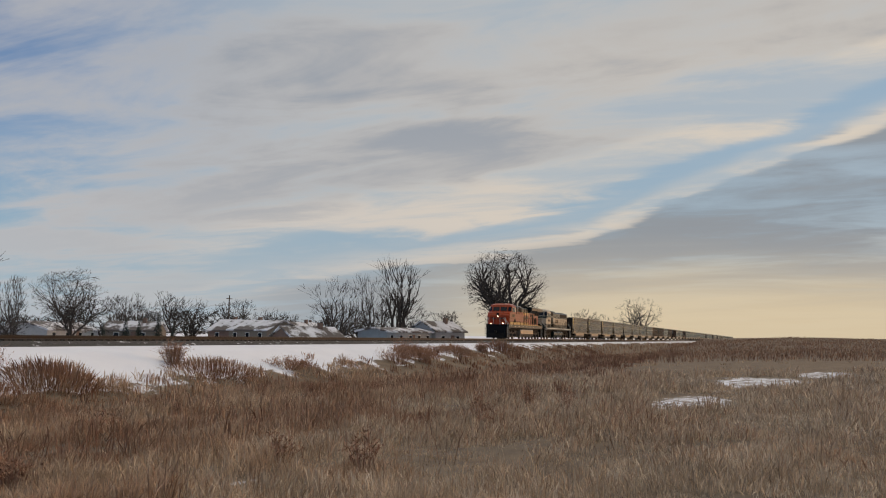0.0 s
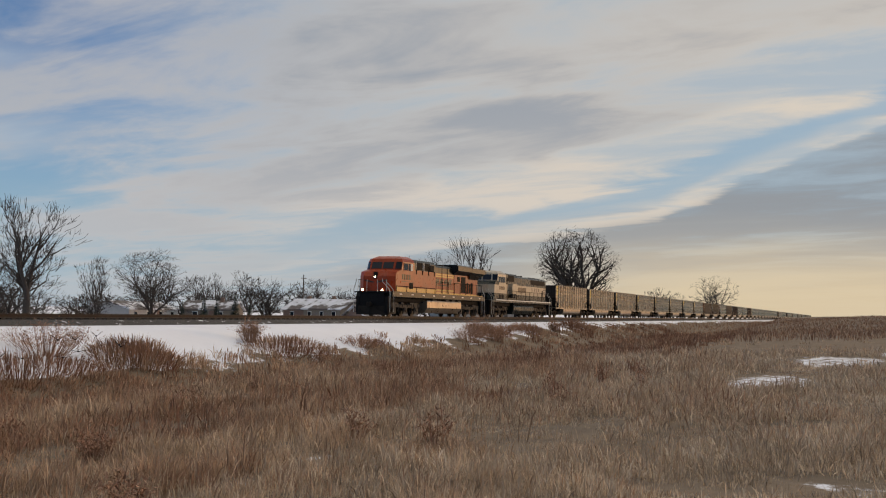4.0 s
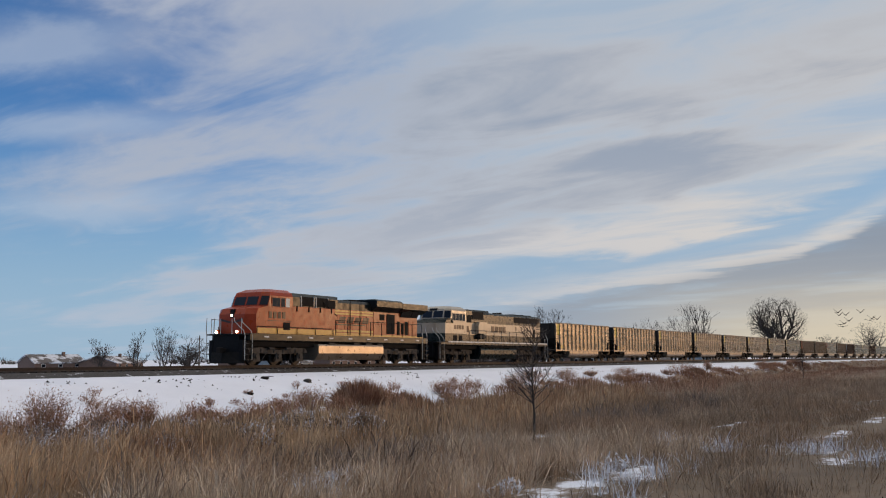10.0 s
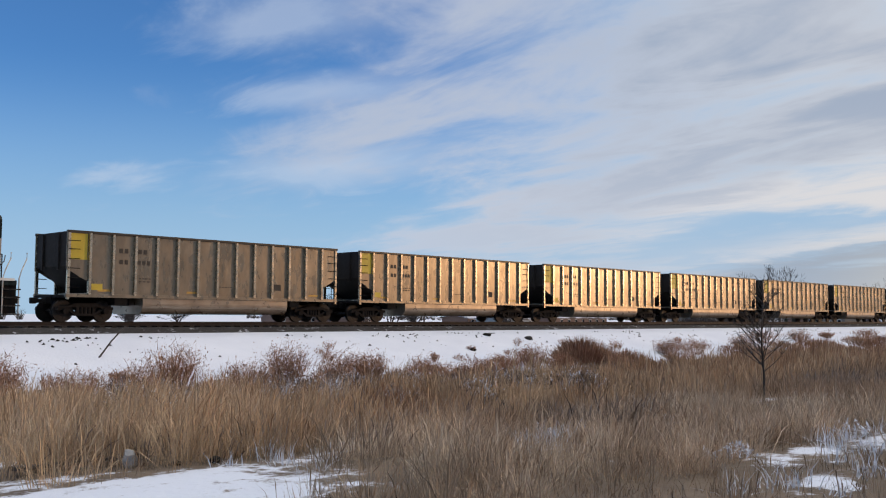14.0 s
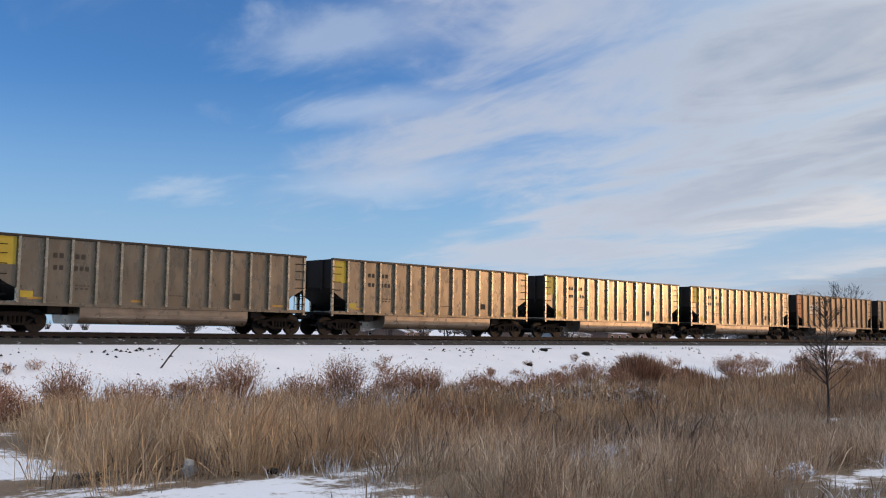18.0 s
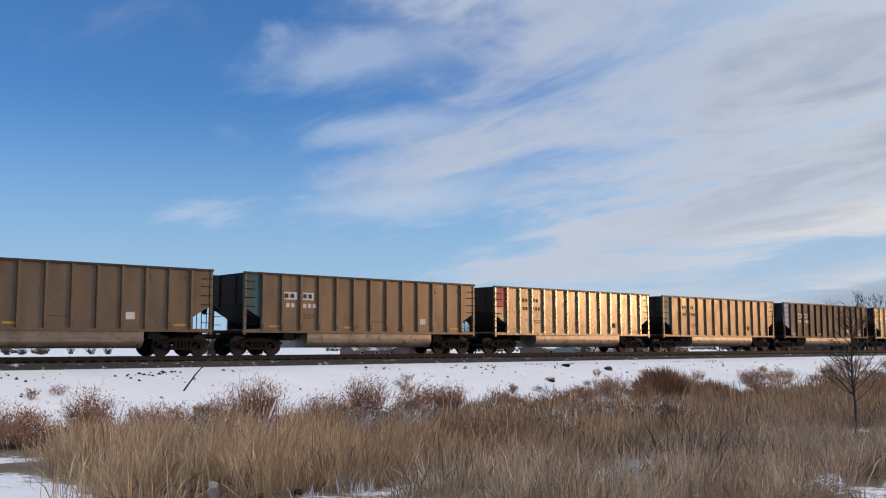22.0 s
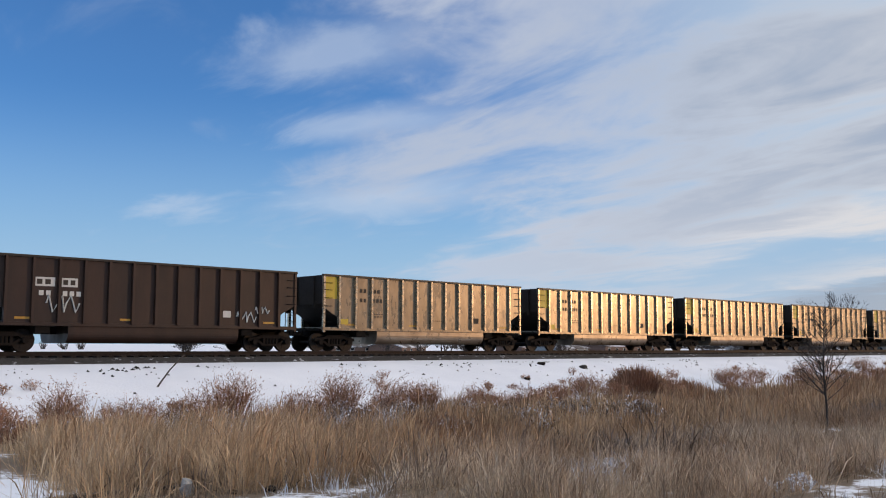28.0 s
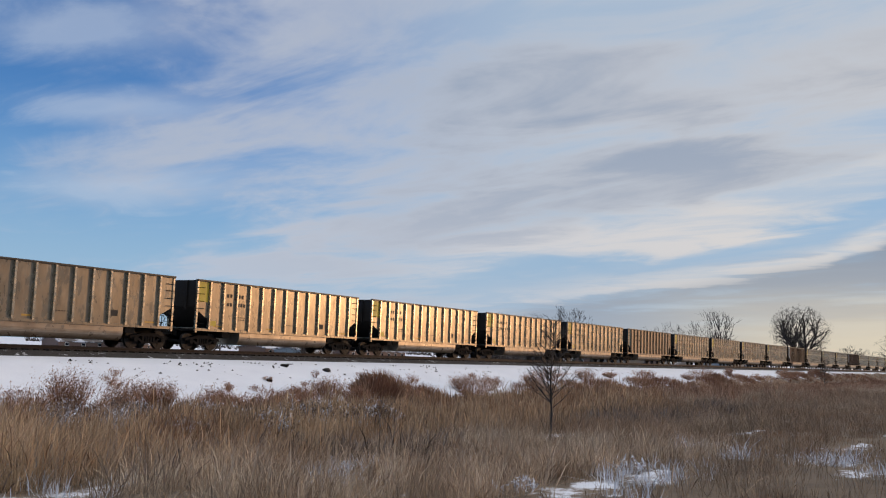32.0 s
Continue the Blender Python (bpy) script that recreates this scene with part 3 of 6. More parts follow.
def hopper(body_mat, panel_mat, rib_mat, tub_mat, label, plates=False, scrawl=False):
    car = tagged(new("coal_wagon"), label, "railway wagon", "wagons of the coal train")
    # tub body: two thin sides, sloping end sheets, floor
    for s in (-1, 1):
        part("side_sheet", box(nb(), RIB_X[0], RIB_X[-1], s * 1.50 - 0.015, s * 1.50 + 0.015, SILL, TOP - 0.05), body_mat, car)
    part("floor_sheet", box(nb(), RIB_X[0], RIB_X[-1], -1.48, 1.48, SILL + 0.02, SILL + 0.06), body_mat, car)
    for e in (-1, 1):
        bm = nb()
        # end sheet, upright above and sloping inwards below
        x0 = e * HALF
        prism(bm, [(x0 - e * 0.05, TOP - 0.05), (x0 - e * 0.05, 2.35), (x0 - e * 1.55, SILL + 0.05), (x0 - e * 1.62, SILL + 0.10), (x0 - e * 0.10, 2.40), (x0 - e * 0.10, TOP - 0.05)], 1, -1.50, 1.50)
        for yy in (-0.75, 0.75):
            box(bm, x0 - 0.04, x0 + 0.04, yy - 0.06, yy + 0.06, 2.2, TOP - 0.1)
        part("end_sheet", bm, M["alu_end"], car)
        for s in (-1, 1):     # side sheet of the end bay with its slanting lower edge
            bm = nb()
            a, b = (RIB_X[0], -HALF) if e < 0 else (RIB_X[-1], HALF)
            prism(bm, [(a, TOP - 0.05), (b, TOP - 0.05), (b, 2.18), (a - (a - b) * 0.75, 2.10), (a - (a - b) * 0.35, 1.86), (a, 1.72)], 1, s * 1.50 - 0.015, s * 1.50 + 0.015)
            whole = e < 0 and body_mat != M["alu"]
            part("end_panel", bm, panel_mat if whole else body_mat, car, "painted end panel" if whole else "")
            if e < 0 and not whole:      # paint on the upper half of the bay alone, and a low patch in the next
                part("painted_patch", box(nb(), b + 0.10, a - 0.10, s * 1.517 - 0.006, s * 1.517 + 0.006, 2.62, TOP - 0.12), panel_mat, car, "painted upper end panel")
                part("painted_patch", box(nb(), a + 0.12, a + 0.62, s * 1.517 - 0.006, s * 1.517 + 0.006, 1.36, 1.62), panel_mat if panel_mat == M["panel_yellow"] else body_mat, car)
        for s in (-1, 1):     # corner posts and the open step well below
            bm = nb()
            box(bm, x0 - e * 0.09 - 0.05, x0 - e * 0.09 + 0.07, s * 1.50 - 0.06, s * 1.50 + 0.06, 0.95, TOP - 0.04)
            part("corner_post", bm, rib_mat, car)
        for s in (-1, 1):
            bm = nb()
            for z in (1.45, 1.85, 2.25, 2.65, 3.05, 3.4):      # rungs bent out from the sheet
                tube(bm, [(x0 - e * 0.08, s * 1.51, z), (x0 - e * 0.08, s * 1.605, z), (x0 - e * 0.55, s * 1.605, z), (x0 - e * 0.55, s * 1.51, z)], 0.017, 5)
            part("rungs", bm, M["steel_dark"], car)["kind"] = "stuff"
        bm = nb()
        box(bm, min(x0 - e * 1.45, x0), max(x0 - e * 1.45, x0), -1.48, 1.48, 1.02, 1.12, 0.01)     # end platform
        box(bm, min(x0, x0 + e * 0.22), max(x0, x0 + e * 0.22), -0.22, 0.22, 0.78, 1.06, 0.02)
        if e > 0:
            for yy in (-1.35, -0.9, -0.45):
                tube(bm, [(x0 - 0.2, yy, 1.1), (x0 - 0.2, yy, 2.0)], 0.02, 5)
            tube(bm, [(x0 - 0.2, -1.4, 2.0), (x0 - 0.2, -0.4, 2.0)], 0.02, 5)
            disc(bm, (x0 + 0.02, -0.75, 2.1), "x", 0.26, 0.03, 16)
        part("end_platform", bm, M["steel_dark"], car)
        bm = nb()
        box(bm, x0 + (0.0 if e > 0 else -0.72), x0 + (0.72 if e > 0 else 0.0), -0.09, 0.09, 0.80, 0.98, 0.02)
        box(bm, x0 + e * 0.68 - 0.10, x0 + e * 0.68 + 0.10, -0.17, 0.17, 0.76, 1.02, 0.04)
        part("coupler", bm, M["truck"], car)
    for s in (-1, 1):
        bm = nb()
        box(bm, -HALF, HALF, s * 1.52 - 0.08, s * 1.52 + 0.08, TOP - 0.10, TOP, 0.015)
        part("top_rail", bm, M["top_edge"], car)
        bm = nb()
        box(bm, -HALF, HALF, s * 1.50 - 0.07, s * 1.50 + 0.07, SILL - 0.13, SILL + 0.02, 0.012)
        part("side_sill", bm, body_mat, car)
    rib = rib_mesh(rib_mat)
    for s in (-1, 1):
        for x in RIB_X:
            part("rib", rib, None, car, at=Matrix.Translation((x, s * 1.51, 0)) @ (Matrix() if s < 0 else Matrix.Rotation(math.pi, 4, "Z")))
    # sagging tub between the bogies
    bm = nb()
    arc = [(-1.47, SILL - 0.10)] + [(-1.47 + 0.40 * (1 - math.cos(a)), SILL - 0.36 - 0.46 * math.sin(a)) for a in np.linspace(0, math.pi / 2, 8)]
    prism(bm, arc + [(-y, z) for y, z in arc[::-1]], 0, -3.75, 4.15)
    part("tub", bm, tub_mat, car, "rounded belly tub between the bogies", smooth=False)
    bm = nb()
    box(bm, -HALF + 0.2, HALF - 0.2, -0.25, 0.25, 0.72, 1.04)
    for x in (-4.75, 4.65):
        box(bm, x - 0.30, x + 0.30, -1.40, 1.40, 0.74, 1.05, 0.03)
    part("centre_sill", bm, M["steel_dark"], car)
    # heaped coal inside
    n, m = 30, 7
    xs, ys = np.linspace(-6.6, 6.6, n), np.linspace(-1.46, 1.46, m)
    v = [(x, y, 3.20 + 0.28 * math.cos(y * 1.0) * (0.8 + 0.3 * noise.noise((x * 0.7, y, 1.0)))) for y in ys for x in xs]
    idx = np.arange(n * m).reshape(m, n)
    fc = np.stack([idx[:-1, :-1], idx[:-1, 1:], idx[1:, 1:], idx[1:, :-1]], -1).reshape(-1, 4)
    part("coal_load", raw_mesh("coal_load", v, fc, M["coal"], True), None, car, "heaped black coal")
    for x in (-6.17, 6.17):
        bogie(car, x)
    # stencilled marks as bars
    if plates:
        bm = nb()
        box(bm, -5.20, -4.38, -1.522, -1.50, 2.62, 2.98)
        box(bm, -4.14, -3.45, -1.522, -1.50, 2.62, 2.98)
        part("sign_plate", bm, M["ink_white"], car)
        ink, yy = M["ink"], -1.526
        text_bars(car, -5.1, 2.70, 2, 0.33, 0.2, ink, y=yy)
        text_bars(car, -4.05, 2.70, 2, 0.30, 0.2, ink, y=yy)
        text_bars(car, -5.0, 2.25, 2, 0.28, 0.2, M["ink_white"])
        text_bars(car, -4.05, 2.25, 3, 0.28, 0.2, M["ink_white"])
    else:
        text_bars(car, -4.95, 2.98, 2, 0.25, 0.20, M["ink"], gap=0.35)
        text_bars(car, -4.05, 2.98, 2, 0.25, 0.20, M["ink"], gap=0.35)
        text_bars(car, -4.93, 2.50, 2, 0.24, 0.19, M["ink"], gap=0.35)
        text_bars(car, -4.08, 2.50, 3, 0.23, 0.19, M["ink"], gap=0.35)
    text_bars(car, -4.0, 1.75, 3, 0.2, 0.05, M["ink"])
    text_bars(car, -4.0, 1.88, 4, 0.16, 0.05, M["ink"])
    text_bars(car, 0.15, 1.62, 5, 0.15, 0.04, M["ink"])
    text_bars(car, 3.3, 1.55, 1, 0.42, 0.30, M["ink_white"] if plates else M["ink"], "data_panel", 0.05)
    for x, c in ((-5.9, "loco_yellow"), (-1.6, "loco_yellow"), (5.45, "loco_yellow")):
        bm = nb()
        box(bm, x, x + 0.62, -1.519, -1.50, 1.30, 1.39)
        part("reflector_strip", bm, M[c], car)
    if scrawl:
        for x0, z0, w, h in ((-4.7, 1.55, 1.3, 0.8), (4.0, 1.32, 1.0, 0.55), (5.0, 1.75, 0.7, 0.35)):
            bm = nb()
            pts = [(x0 + w * i / 9 + 0.06 * math.sin(i * 5.0), -1.54, z0 + h * (0.5 + 0.5 * math.sin(i * 2.1))) for i in range(10)]
            tube(bm, pts, 0.035, 4)
            part("painted_scrawl", bm, M["ink_white"], car)
    return car


N_CARS = 58
KIND = {8: "orange", 9: "teal", 10: "red", 11: "teal2", 12: "brown", 15: "brown2"}
CARS = []


def build_wagons():
    std_label = "open coal wagon of grey-tan aluminium, ribbed, with a yellow end panel"
    std = hopper(M["alu"], M["panel_yellow"], M["rib_glint"], M["alu_tub"], std_label)
    made = {"std": std}
    made["orange"] = hopper(M["tan_body"], M["panel_orange"], M["tan_body"], M["alu_tub"], "tan-brown coal wagon with upright ribs and an orange end", True)
    made["teal"] = hopper(M["tan_body"], M["panel_teal"], M["tan_body"], M["alu_tub"], "tan-brown coal wagon with a dark teal end and white sign plates", True)
    made["teal2"] = hopper(M["tan_body"], M["panel_teal"], M["tan_body"], M["alu_tub"], "tan coal wagon with upright ribs and a dark teal end panel")
    made["red"] = hopper(M["alu"], M["panel_red"], M["rib_glint"], M["alu_tub"], "grey-tan aluminium coal wagon with a faded red end panel")
    made["brown"] = hopper(M["brown_body"], M["panel_pale_blue"], M["brown_body"], M["alu_tub"], "dark brown coal wagon with a pale blue end panel", True)
    made["brown2"] = hopper(M["brown_body"], M["brown_body"], M["brown_body"], M["brown_body"], "dark brown coal wagon with white sprayed scrawls and sign plates", True, True)
    used = set()
    for k in range(N_CARS):
        kind = KIND.get(k, "std")
        if k > 24 and k % 9 in (3, 7):
            kind = ("brown", "teal2")[k % 2]
        if kind in used:
            car = copy_thing(made[kind], Matrix())
            WHEELS.extend(o for o in car.children_recursive if o.name.startswith("wheelset"))
        else:
            car = made[kind]
            used.add(kind)
        CARS.append(car)


build_wagons()


# ---- locomotives ----
LOCOS = []


def loft(bm, rings):
    """Skin over closed rings with the same number of corners, with end caps."""
    vs = [[bm.verts.new(p) for p in r] for r in rings]
    n = len(rings[0])
    fs = []
    for a, b in zip(vs, vs[1:]):
        for k in range(n):
            fs.append(bm.faces.new((a[k], a[(k + 1) % n], b[(k + 1) % n], b[k])))
    fs += [bm.faces.new(vs[0][::-1]), bm.faces.new(vs[-1])]
    bmesh.ops.recalc_face_normals(bm, faces=fs)
    return bm


def cab_rings(levels, rear):
    return [[(rear, -w, z), (cx, -w, z), (fx, -fw, z), (fx, fw, z), (cx, w, z), (rear, w, z)] for z, fx, fw, cx, w in levels]


def pane(bm, a, b, c, d, u0, u1, v0, v1, off=0.02):
    """A thin plate lying on the quad a b c d (a-b below, d-c above), from u0 to u1 and v0 to v1 of it."""
    a, b, c, d = (Vector(p) for p in (a, b, c, d))

    def at(u, v):
        return (a * (1 - u) + b * u) * (1 - v) + (d * (1 - u) + c * u) * v
    q = [at(u0, v0), at(u1, v0), at(u1, v1), at(u0, v1)]
    n = (q[1] - q[0]).cross(q[3] - q[0]).normalized()
    lo = [bm.verts.new(p - n * 0.01) for p in q]
    hi = [bm.verts.new(p + n * off) for p in q]
    fs = [bm.faces.new(lo[::-1]), bm.faces.new(hi)]
    for i in range(4):
        fs.append(bm.faces.new((lo[i], lo[(i + 1) % 4], hi[(i + 1) % 4], hi[i])))
    bmesh.ops.recalc_face_normals(bm, faces=fs)
    return bm


BIG_WHEEL = wheel_mesh(0.533, M["wheel"])


def truck_three(parent, x, spacing, paint, dx=0.0):
    bm = nb()
    box(bm, -spacing - 0.9, spacing + 0.9, -0.75, 0.75, 0.72, 1.15, 0.04)
    truck = part("bogie", bm, M["steel_dark"], parent, at=Matrix.Translation((x, 0, 0)))
    # black boxes added to stand for the deep shade behind the wheels
    for ax in (-spacing, 0, spacing):
        part("traction_motor", box(nb(), ax - 0.95, ax + 0.95, -0.60, 0.60, 0.26, 0.74, 0.05), M["black"], truck)
    for s in (-1, 1):
        bm = nb()
        y0, y1 = sorted((s * 0.98, s * 1.16))
        prism(bm, [(-spacing - 0.75, 0.78), (-spacing - 0.6, 1.02), (-spacing + 0.5, 1.08), (-0.5, 0.92), (0.5, 0.92), (spacing - 0.5, 1.08), (spacing + 0.6, 1.02), (spacing + 0.75, 0.78),
                   (spacing + 0.3, 0.72), (spacing - 0.35, 0.72), (0.4, 0.66), (-0.4, 0.66), (-spacing + 0.35, 0.72), (-spacing - 0.3, 0.72)], 1, y0, y1)
        part("side_frame", bm, paint, truck)
        for ax in (-spacing, 0, spacing):
            bm = nb()
            yc = s * 1.13
            prism(bm, [(ax - 0.34, 0.22), (ax - 0.20, 0.76), (ax + 0.20, 0.76), (ax + 0.34, 0.22)], 1, yc - 0.07, yc + 0.07)
            disc(bm, (ax, s * 1.22, 0.53), "y", 0.15, 0.10, 14)
            for o in (-0.42, 0.42):
                disc(bm, (ax + o, yc, 0.86), "z", 0.09, 0.22, 10)
            part("axle_box", bm, paint, truck)
        bm = nb()
        for e in (-1, 1):
            bm = nb()
            tube(bm, [(e * spacing * 0.5, s * 1.24, 1.0), (e * spacing * 0.5 - e * 0.45, s * 1.24, 1.0)], 0.09, 10)
            part("brake_cylinder", bm, paint, truck)
            bm = nb()
            tube(bm, [(e * spacing * 0.65 - 0.3, s * 1.22, 0.30), (e * spacing * 0.5, s * 1.24, 0.95)], 0.025, 5)
            part("brake_rod", bm, paint, truck)
    for ax in (-spacing, 0, spacing):
        w = part("wheelset", BIG_WHEEL, None, truck)
        w.matrix_parent_inverse = Matrix.Translation((ax, 0, 0.533))
        WHEELS.append(w)
    return truck


def handrail(parent, x0, x1, y, z0, h, n, mat):
    for i in range(n):
        x = x0 + (x1 - x0) * i / (n - 1)
        bm = nb()
        tube(bm, [(x, y, z0), (x, y, z0 + h)], 0.024, 6)
        part("stanchion", bm, mat, parent)
    bm = nb()
    tube(bm, [(x0, y, z0 + h), (x1, y, z0 + h)], 0.024, 6)
    part("handrail", bm, mat, parent)


def end_steps(parent, x, out, s, mat):
    """Step well, ladder rails and slanting grab rails at a corner of the frame; out is the way off the end."""
    bm = nb()
    for z in (0.32, 0.65, 0.98, 1.30):
        box(bm, min(x, x - out * 0.62), max(x, x - out * 0.62), s * 1.50 - 0.16, s * 1.50 + 0.03, z - 0.02, z + 0.02)
    part("steps", bm, M["truck_dark"], parent)
    bm = nb()
    for z in (0.32, 0.65, 0.98, 1.30):
        box(bm, min(x, x - out * 0.62), max(x, x - out * 0.62), s * 1.545 - 0.012, s * 1.545 + 0.012, z - 0.022, z + 0.022)
    part("step_edge", bm, mat, parent, "pale step edges")
    part("step_well", box(nb(), min(x - out * 0.05, x - out * 0.60), max(x - out * 0.05, x - out * 0.60), s * 1.20 - 0.14, s * 1.20 + 0.14, 0.28, 1.5), M["black"], parent)
    for o in (0.02, 0.66):
        bm = nb()
        xx = x - out * o
        tube(bm, [(xx, s * 1.52, 0.30), (xx, s * 1.52, 1.75), (xx + out * 0.10, s * 1.48, 2.05), (xx + out * 0.45, s * 1.12, 2.55), (xx + out * 0.47, s * 1.08, 2.80)], 0.026, 6)
        part("grab_rail", bm, mat, parent)


def louvre(parent, x0, x1, z0, z1, y, mat, name="louvre_door"):
    bm = nb()
    box(bm, x0, x1, y - 0.02, y + 0.02, z0, z1, 0.008)
    return part(name, bm, mat, parent)


def orange_locomotive():
    l = tagged(new("locomotive"), "orange and dark green diesel locomotive with lit headlights", "locomotive", "locomotives heading the train")
    O, G, Y = M["orange"], M["loco_green"], M["loco_yellow"]
    # frame with its dark side sill and yellow edge
    bm = nb()
    box(bm, -9.95, 10.2, -1.52, 1.52, 1.48, 1.90, 0.02)
    part("frame", bm, G, l, "dark green side sill")
    for s in (-1, 1):
        bm = nb()
        box(bm, -9.4, 9.5, s * 1.53 - 0.012, s * 1.53 + 0.012, 1.905, 1.95)
        part("sill_stripe", bm, Y, l)
        for i in range(9):
            bm = nb()
            x = -8.7 + i * 2.15
            box(bm, x, x + 0.42, s * 1.525 - 0.012, s * 1.525 + 0.012, 1.66, 1.75)
            part("reflector_strip", bm, M["ink_white"], l)
    # nose and cab
    lv = [(1.90, -9.88, 1.00, -9.42, 1.50), (3.05, -9.88, 1.00, -9.42, 1.50), (3.40, -9.66, 0.95, -9.25, 1.50), (3.58, -8.78, 1.05, -8.38, 1.50),
          (4.22, -8.52, 1.05, -8.14, 1.47), (4.45, -8.42, 1.00, -8.06, 1.36), (4.66, -7.90, 0.70, -7.60, 0.95)]
    rings = cab_rings(lv, -6.0)
    cab = part("cab", loft(nb(), rings), O, l, "orange cab and nose")
    for k, (u0, u1) in enumerate(((0.06, 0.47), (0.53, 0.94))):
        part("windscreen", pane(nb(), rings[3][3], rings[3][2], rings[4][2], rings[4][3], u0, u1, 0.12, 0.92), M["glass"], cab)
    for i, j in ((2, 1), (4, 3)):
        a, b = rings[3][i], rings[3][j]
        c, d = rings[4][j], rings[4][i]
        part("windscreen", pane(nb(), a, b, c, d, 0.10, 0.92, 0.10, 0.95), M["glass"], cab)
    for s in (-1, 1):
        bm = nb()
        box(bm, -8.05, -6.30, s * 1.495 - 0.02, s * 1.495 + 0.02, 3.52, 4.16, 0.01)
        part("window_frame", bm, O, cab)
        for a, b in ((-8.00, -7.25), (-7.17, -6.80), (-6.72, -6.35)):
            bm = nb()
            box(bm, a, b, s * 1.50 - 0.022, s * 1.50 + 0.022, 3.57, 4.11)
            part("side_window", bm, M["glass"] if a < -7 else M["ink_white"], cab)
        # cab side band: yellow lines over the sill
        bm = nb()
        box(bm, -9.38, -1.62, s * 1.51 - 0.01, s * 1.51 + 0.01, 1.96, 2.24)
        part("yellow_band", bm, Y, l)
        bm = nb()
        box(bm, -6.95, -6.30, s * 1.515 - 0.012, s * 1.515 + 0.012, 2.15, 2.62)
        part("vent_hatch", bm, M["black"], l)
        # road number as bars
        for i in range(4):
            part("number_bar", box(nb(), -8.30 + i * 0.42, -8.02 + i * 0.42, s * 1.51 - 0.012, s * 1.51 + 0.012, 2.85, 3.25), M["brown_body"], cab)
        bm = nb()
        box(bm, -8.4, -6.2, s * 1.51 - 0.006, s * 1.51 + 0.006, 2.68, 2.71)
        part("pin_stripe", bm, M["brown_body"], cab)
    # headlights and lamps on the nose
    for z in (2.98, 3.24):
        bm = nb()
        disc(bm, (-9.91 if z < 3.1 else -9.84, 0, z), "x", 0.062, 0.06, 14)
        part("headlight", bm, M["lamp"], l, "lit headlight")
    bm = nb()
    box(bm, -9.90, -9.75, -0.16, 0.16, 2.84, 3.36, 0.03)
    part("headlight_housing", bm, M["black"], l)
    for yy in (-0.82, 0.82):
        bm = nb()
        disc(bm, (-10.32, yy, 1.98), "x", 0.07, 0.08, 14)
        part("ditch_light", bm, M["lamp"], l, "lit ditch light")
        bm = nb()
        box(bm, -10.30, -10.05, yy - 0.13, yy + 0.13, 1.84, 2.12, 0.02)
        part("lamp_housing", bm, O, l)
    for s in (-1, 1):      # emblem on the nose as plain swooshes
        bm = nb()
        prism(bm, [(s * 0.10, 2.62), (s * 0.86, 2.78), (s * 0.88, 2.66), (s * 0.12, 2.52)], 0, -9.90, -9.86)
        part("nose_emblem", bm, M["brown_body"], l)
    # pilot and plough
    bm = nb()
    box(bm, -10.36, -9.75, -1.02, 1.02, 0.60, 1.78, 0.03)
    box(bm, -10.44, -9.75, -1.46, 1.46, 1.78, 1.87, 0.02)
    part("pilot", bm, M["black"], l)
    bm = nb()
    loft(bm, [[(-10.30, -1.36, z), (-10.85 + 0.3 * z, 0, z), (-10.30, 1.36, z), (-10.15, 1.36, z), (-10.35, 0, z), (-10.15, -1.36, z)] for z in (0.12, 0.78)])
    part("plough", bm, M["steel_dark"], l)
    for e, x0 in ((-1, -10.42), (1, 10.15)):
        bm = nb()
        box(bm, min(x0, x0 + e * 0.55), max(x0, x0 + e * 0.55), -0.10, 0.10, 0.78, 1.0, 0.03)
        box(bm, x0 + e * 0.45 - 0.12, x0 + e * 0.45 + 0.12, -0.17, 0.17, 0.74, 1.06, 0.04)
        part("coupler", bm, M["truck"], l)
        for s in (-1, 1):
            end_steps(l, -10.42 if e < 0 else 10.1, e, s, M["rail_handrail"])
    for yy in (-1.2, -0.45, 0.45, 1.2):
        bm = nb()
        tube(bm, [(-10.36, yy, 1.86), (-10.36, yy, 2.75)], 0.022, 6)
        part("stanchion", bm, M["rail_handrail"], l)
    bm = nb()
    tube(bm, [(-10.36, -1.2, 2.75), (-10.36, -0.45, 2.7)], 0.016, 5)
    tube(bm, [(-10.36, 0.45, 2.7), (-10.36, 1.2, 2.75)], 0.016, 5)
    part("chain", bm, M["steel_dark"], l)
    # full-width cabinet behind the cab and the set-back hood over it
    bm = nb()
    box(bm, -6.0, -1.62, -1.48, 1.48, 1.90, 3.66, 0.03)
    part("cabinet", bm, O, l, "orange equipment cabinet")
    bm = nb()
    prism(bm, [(-1.0, 3.60), (-1.0, 4.30), (-0.75, 4.56), (0.75, 4.56), (1.0, 4.30), (1.0, 3.60)], 0, -6.0, -0.62)
    part("front_hood", bm, G, l, "dark green hood")
    for x in (-4.6, -3.05):
        for s in (-1, 1):
            bm = nb()
            box(bm, x, x + 1.25, s * 1.0 - 0.03, s * 1.0 + 0.03, 3.76, 4.36, 0.01)
            part("grid_opening", bm, M["black"], l)
            for xx in (x - 0.03, x + 1.26):
                bm = nb()
                box(bm, xx, xx + 0.05, s * 1.01 - 0.035, s * 1.01 + 0.035, 3.70, 4.40)
                part("grid_edge", bm, M["ink_white"], l)
    for i in range(4):
        bm = nb()
        tube(bm, [(-5.6 + i * 1.2, -1.49, 3.35), (-5.6 + i * 1.2, -1.49, 3.70)], 0.05, 6)
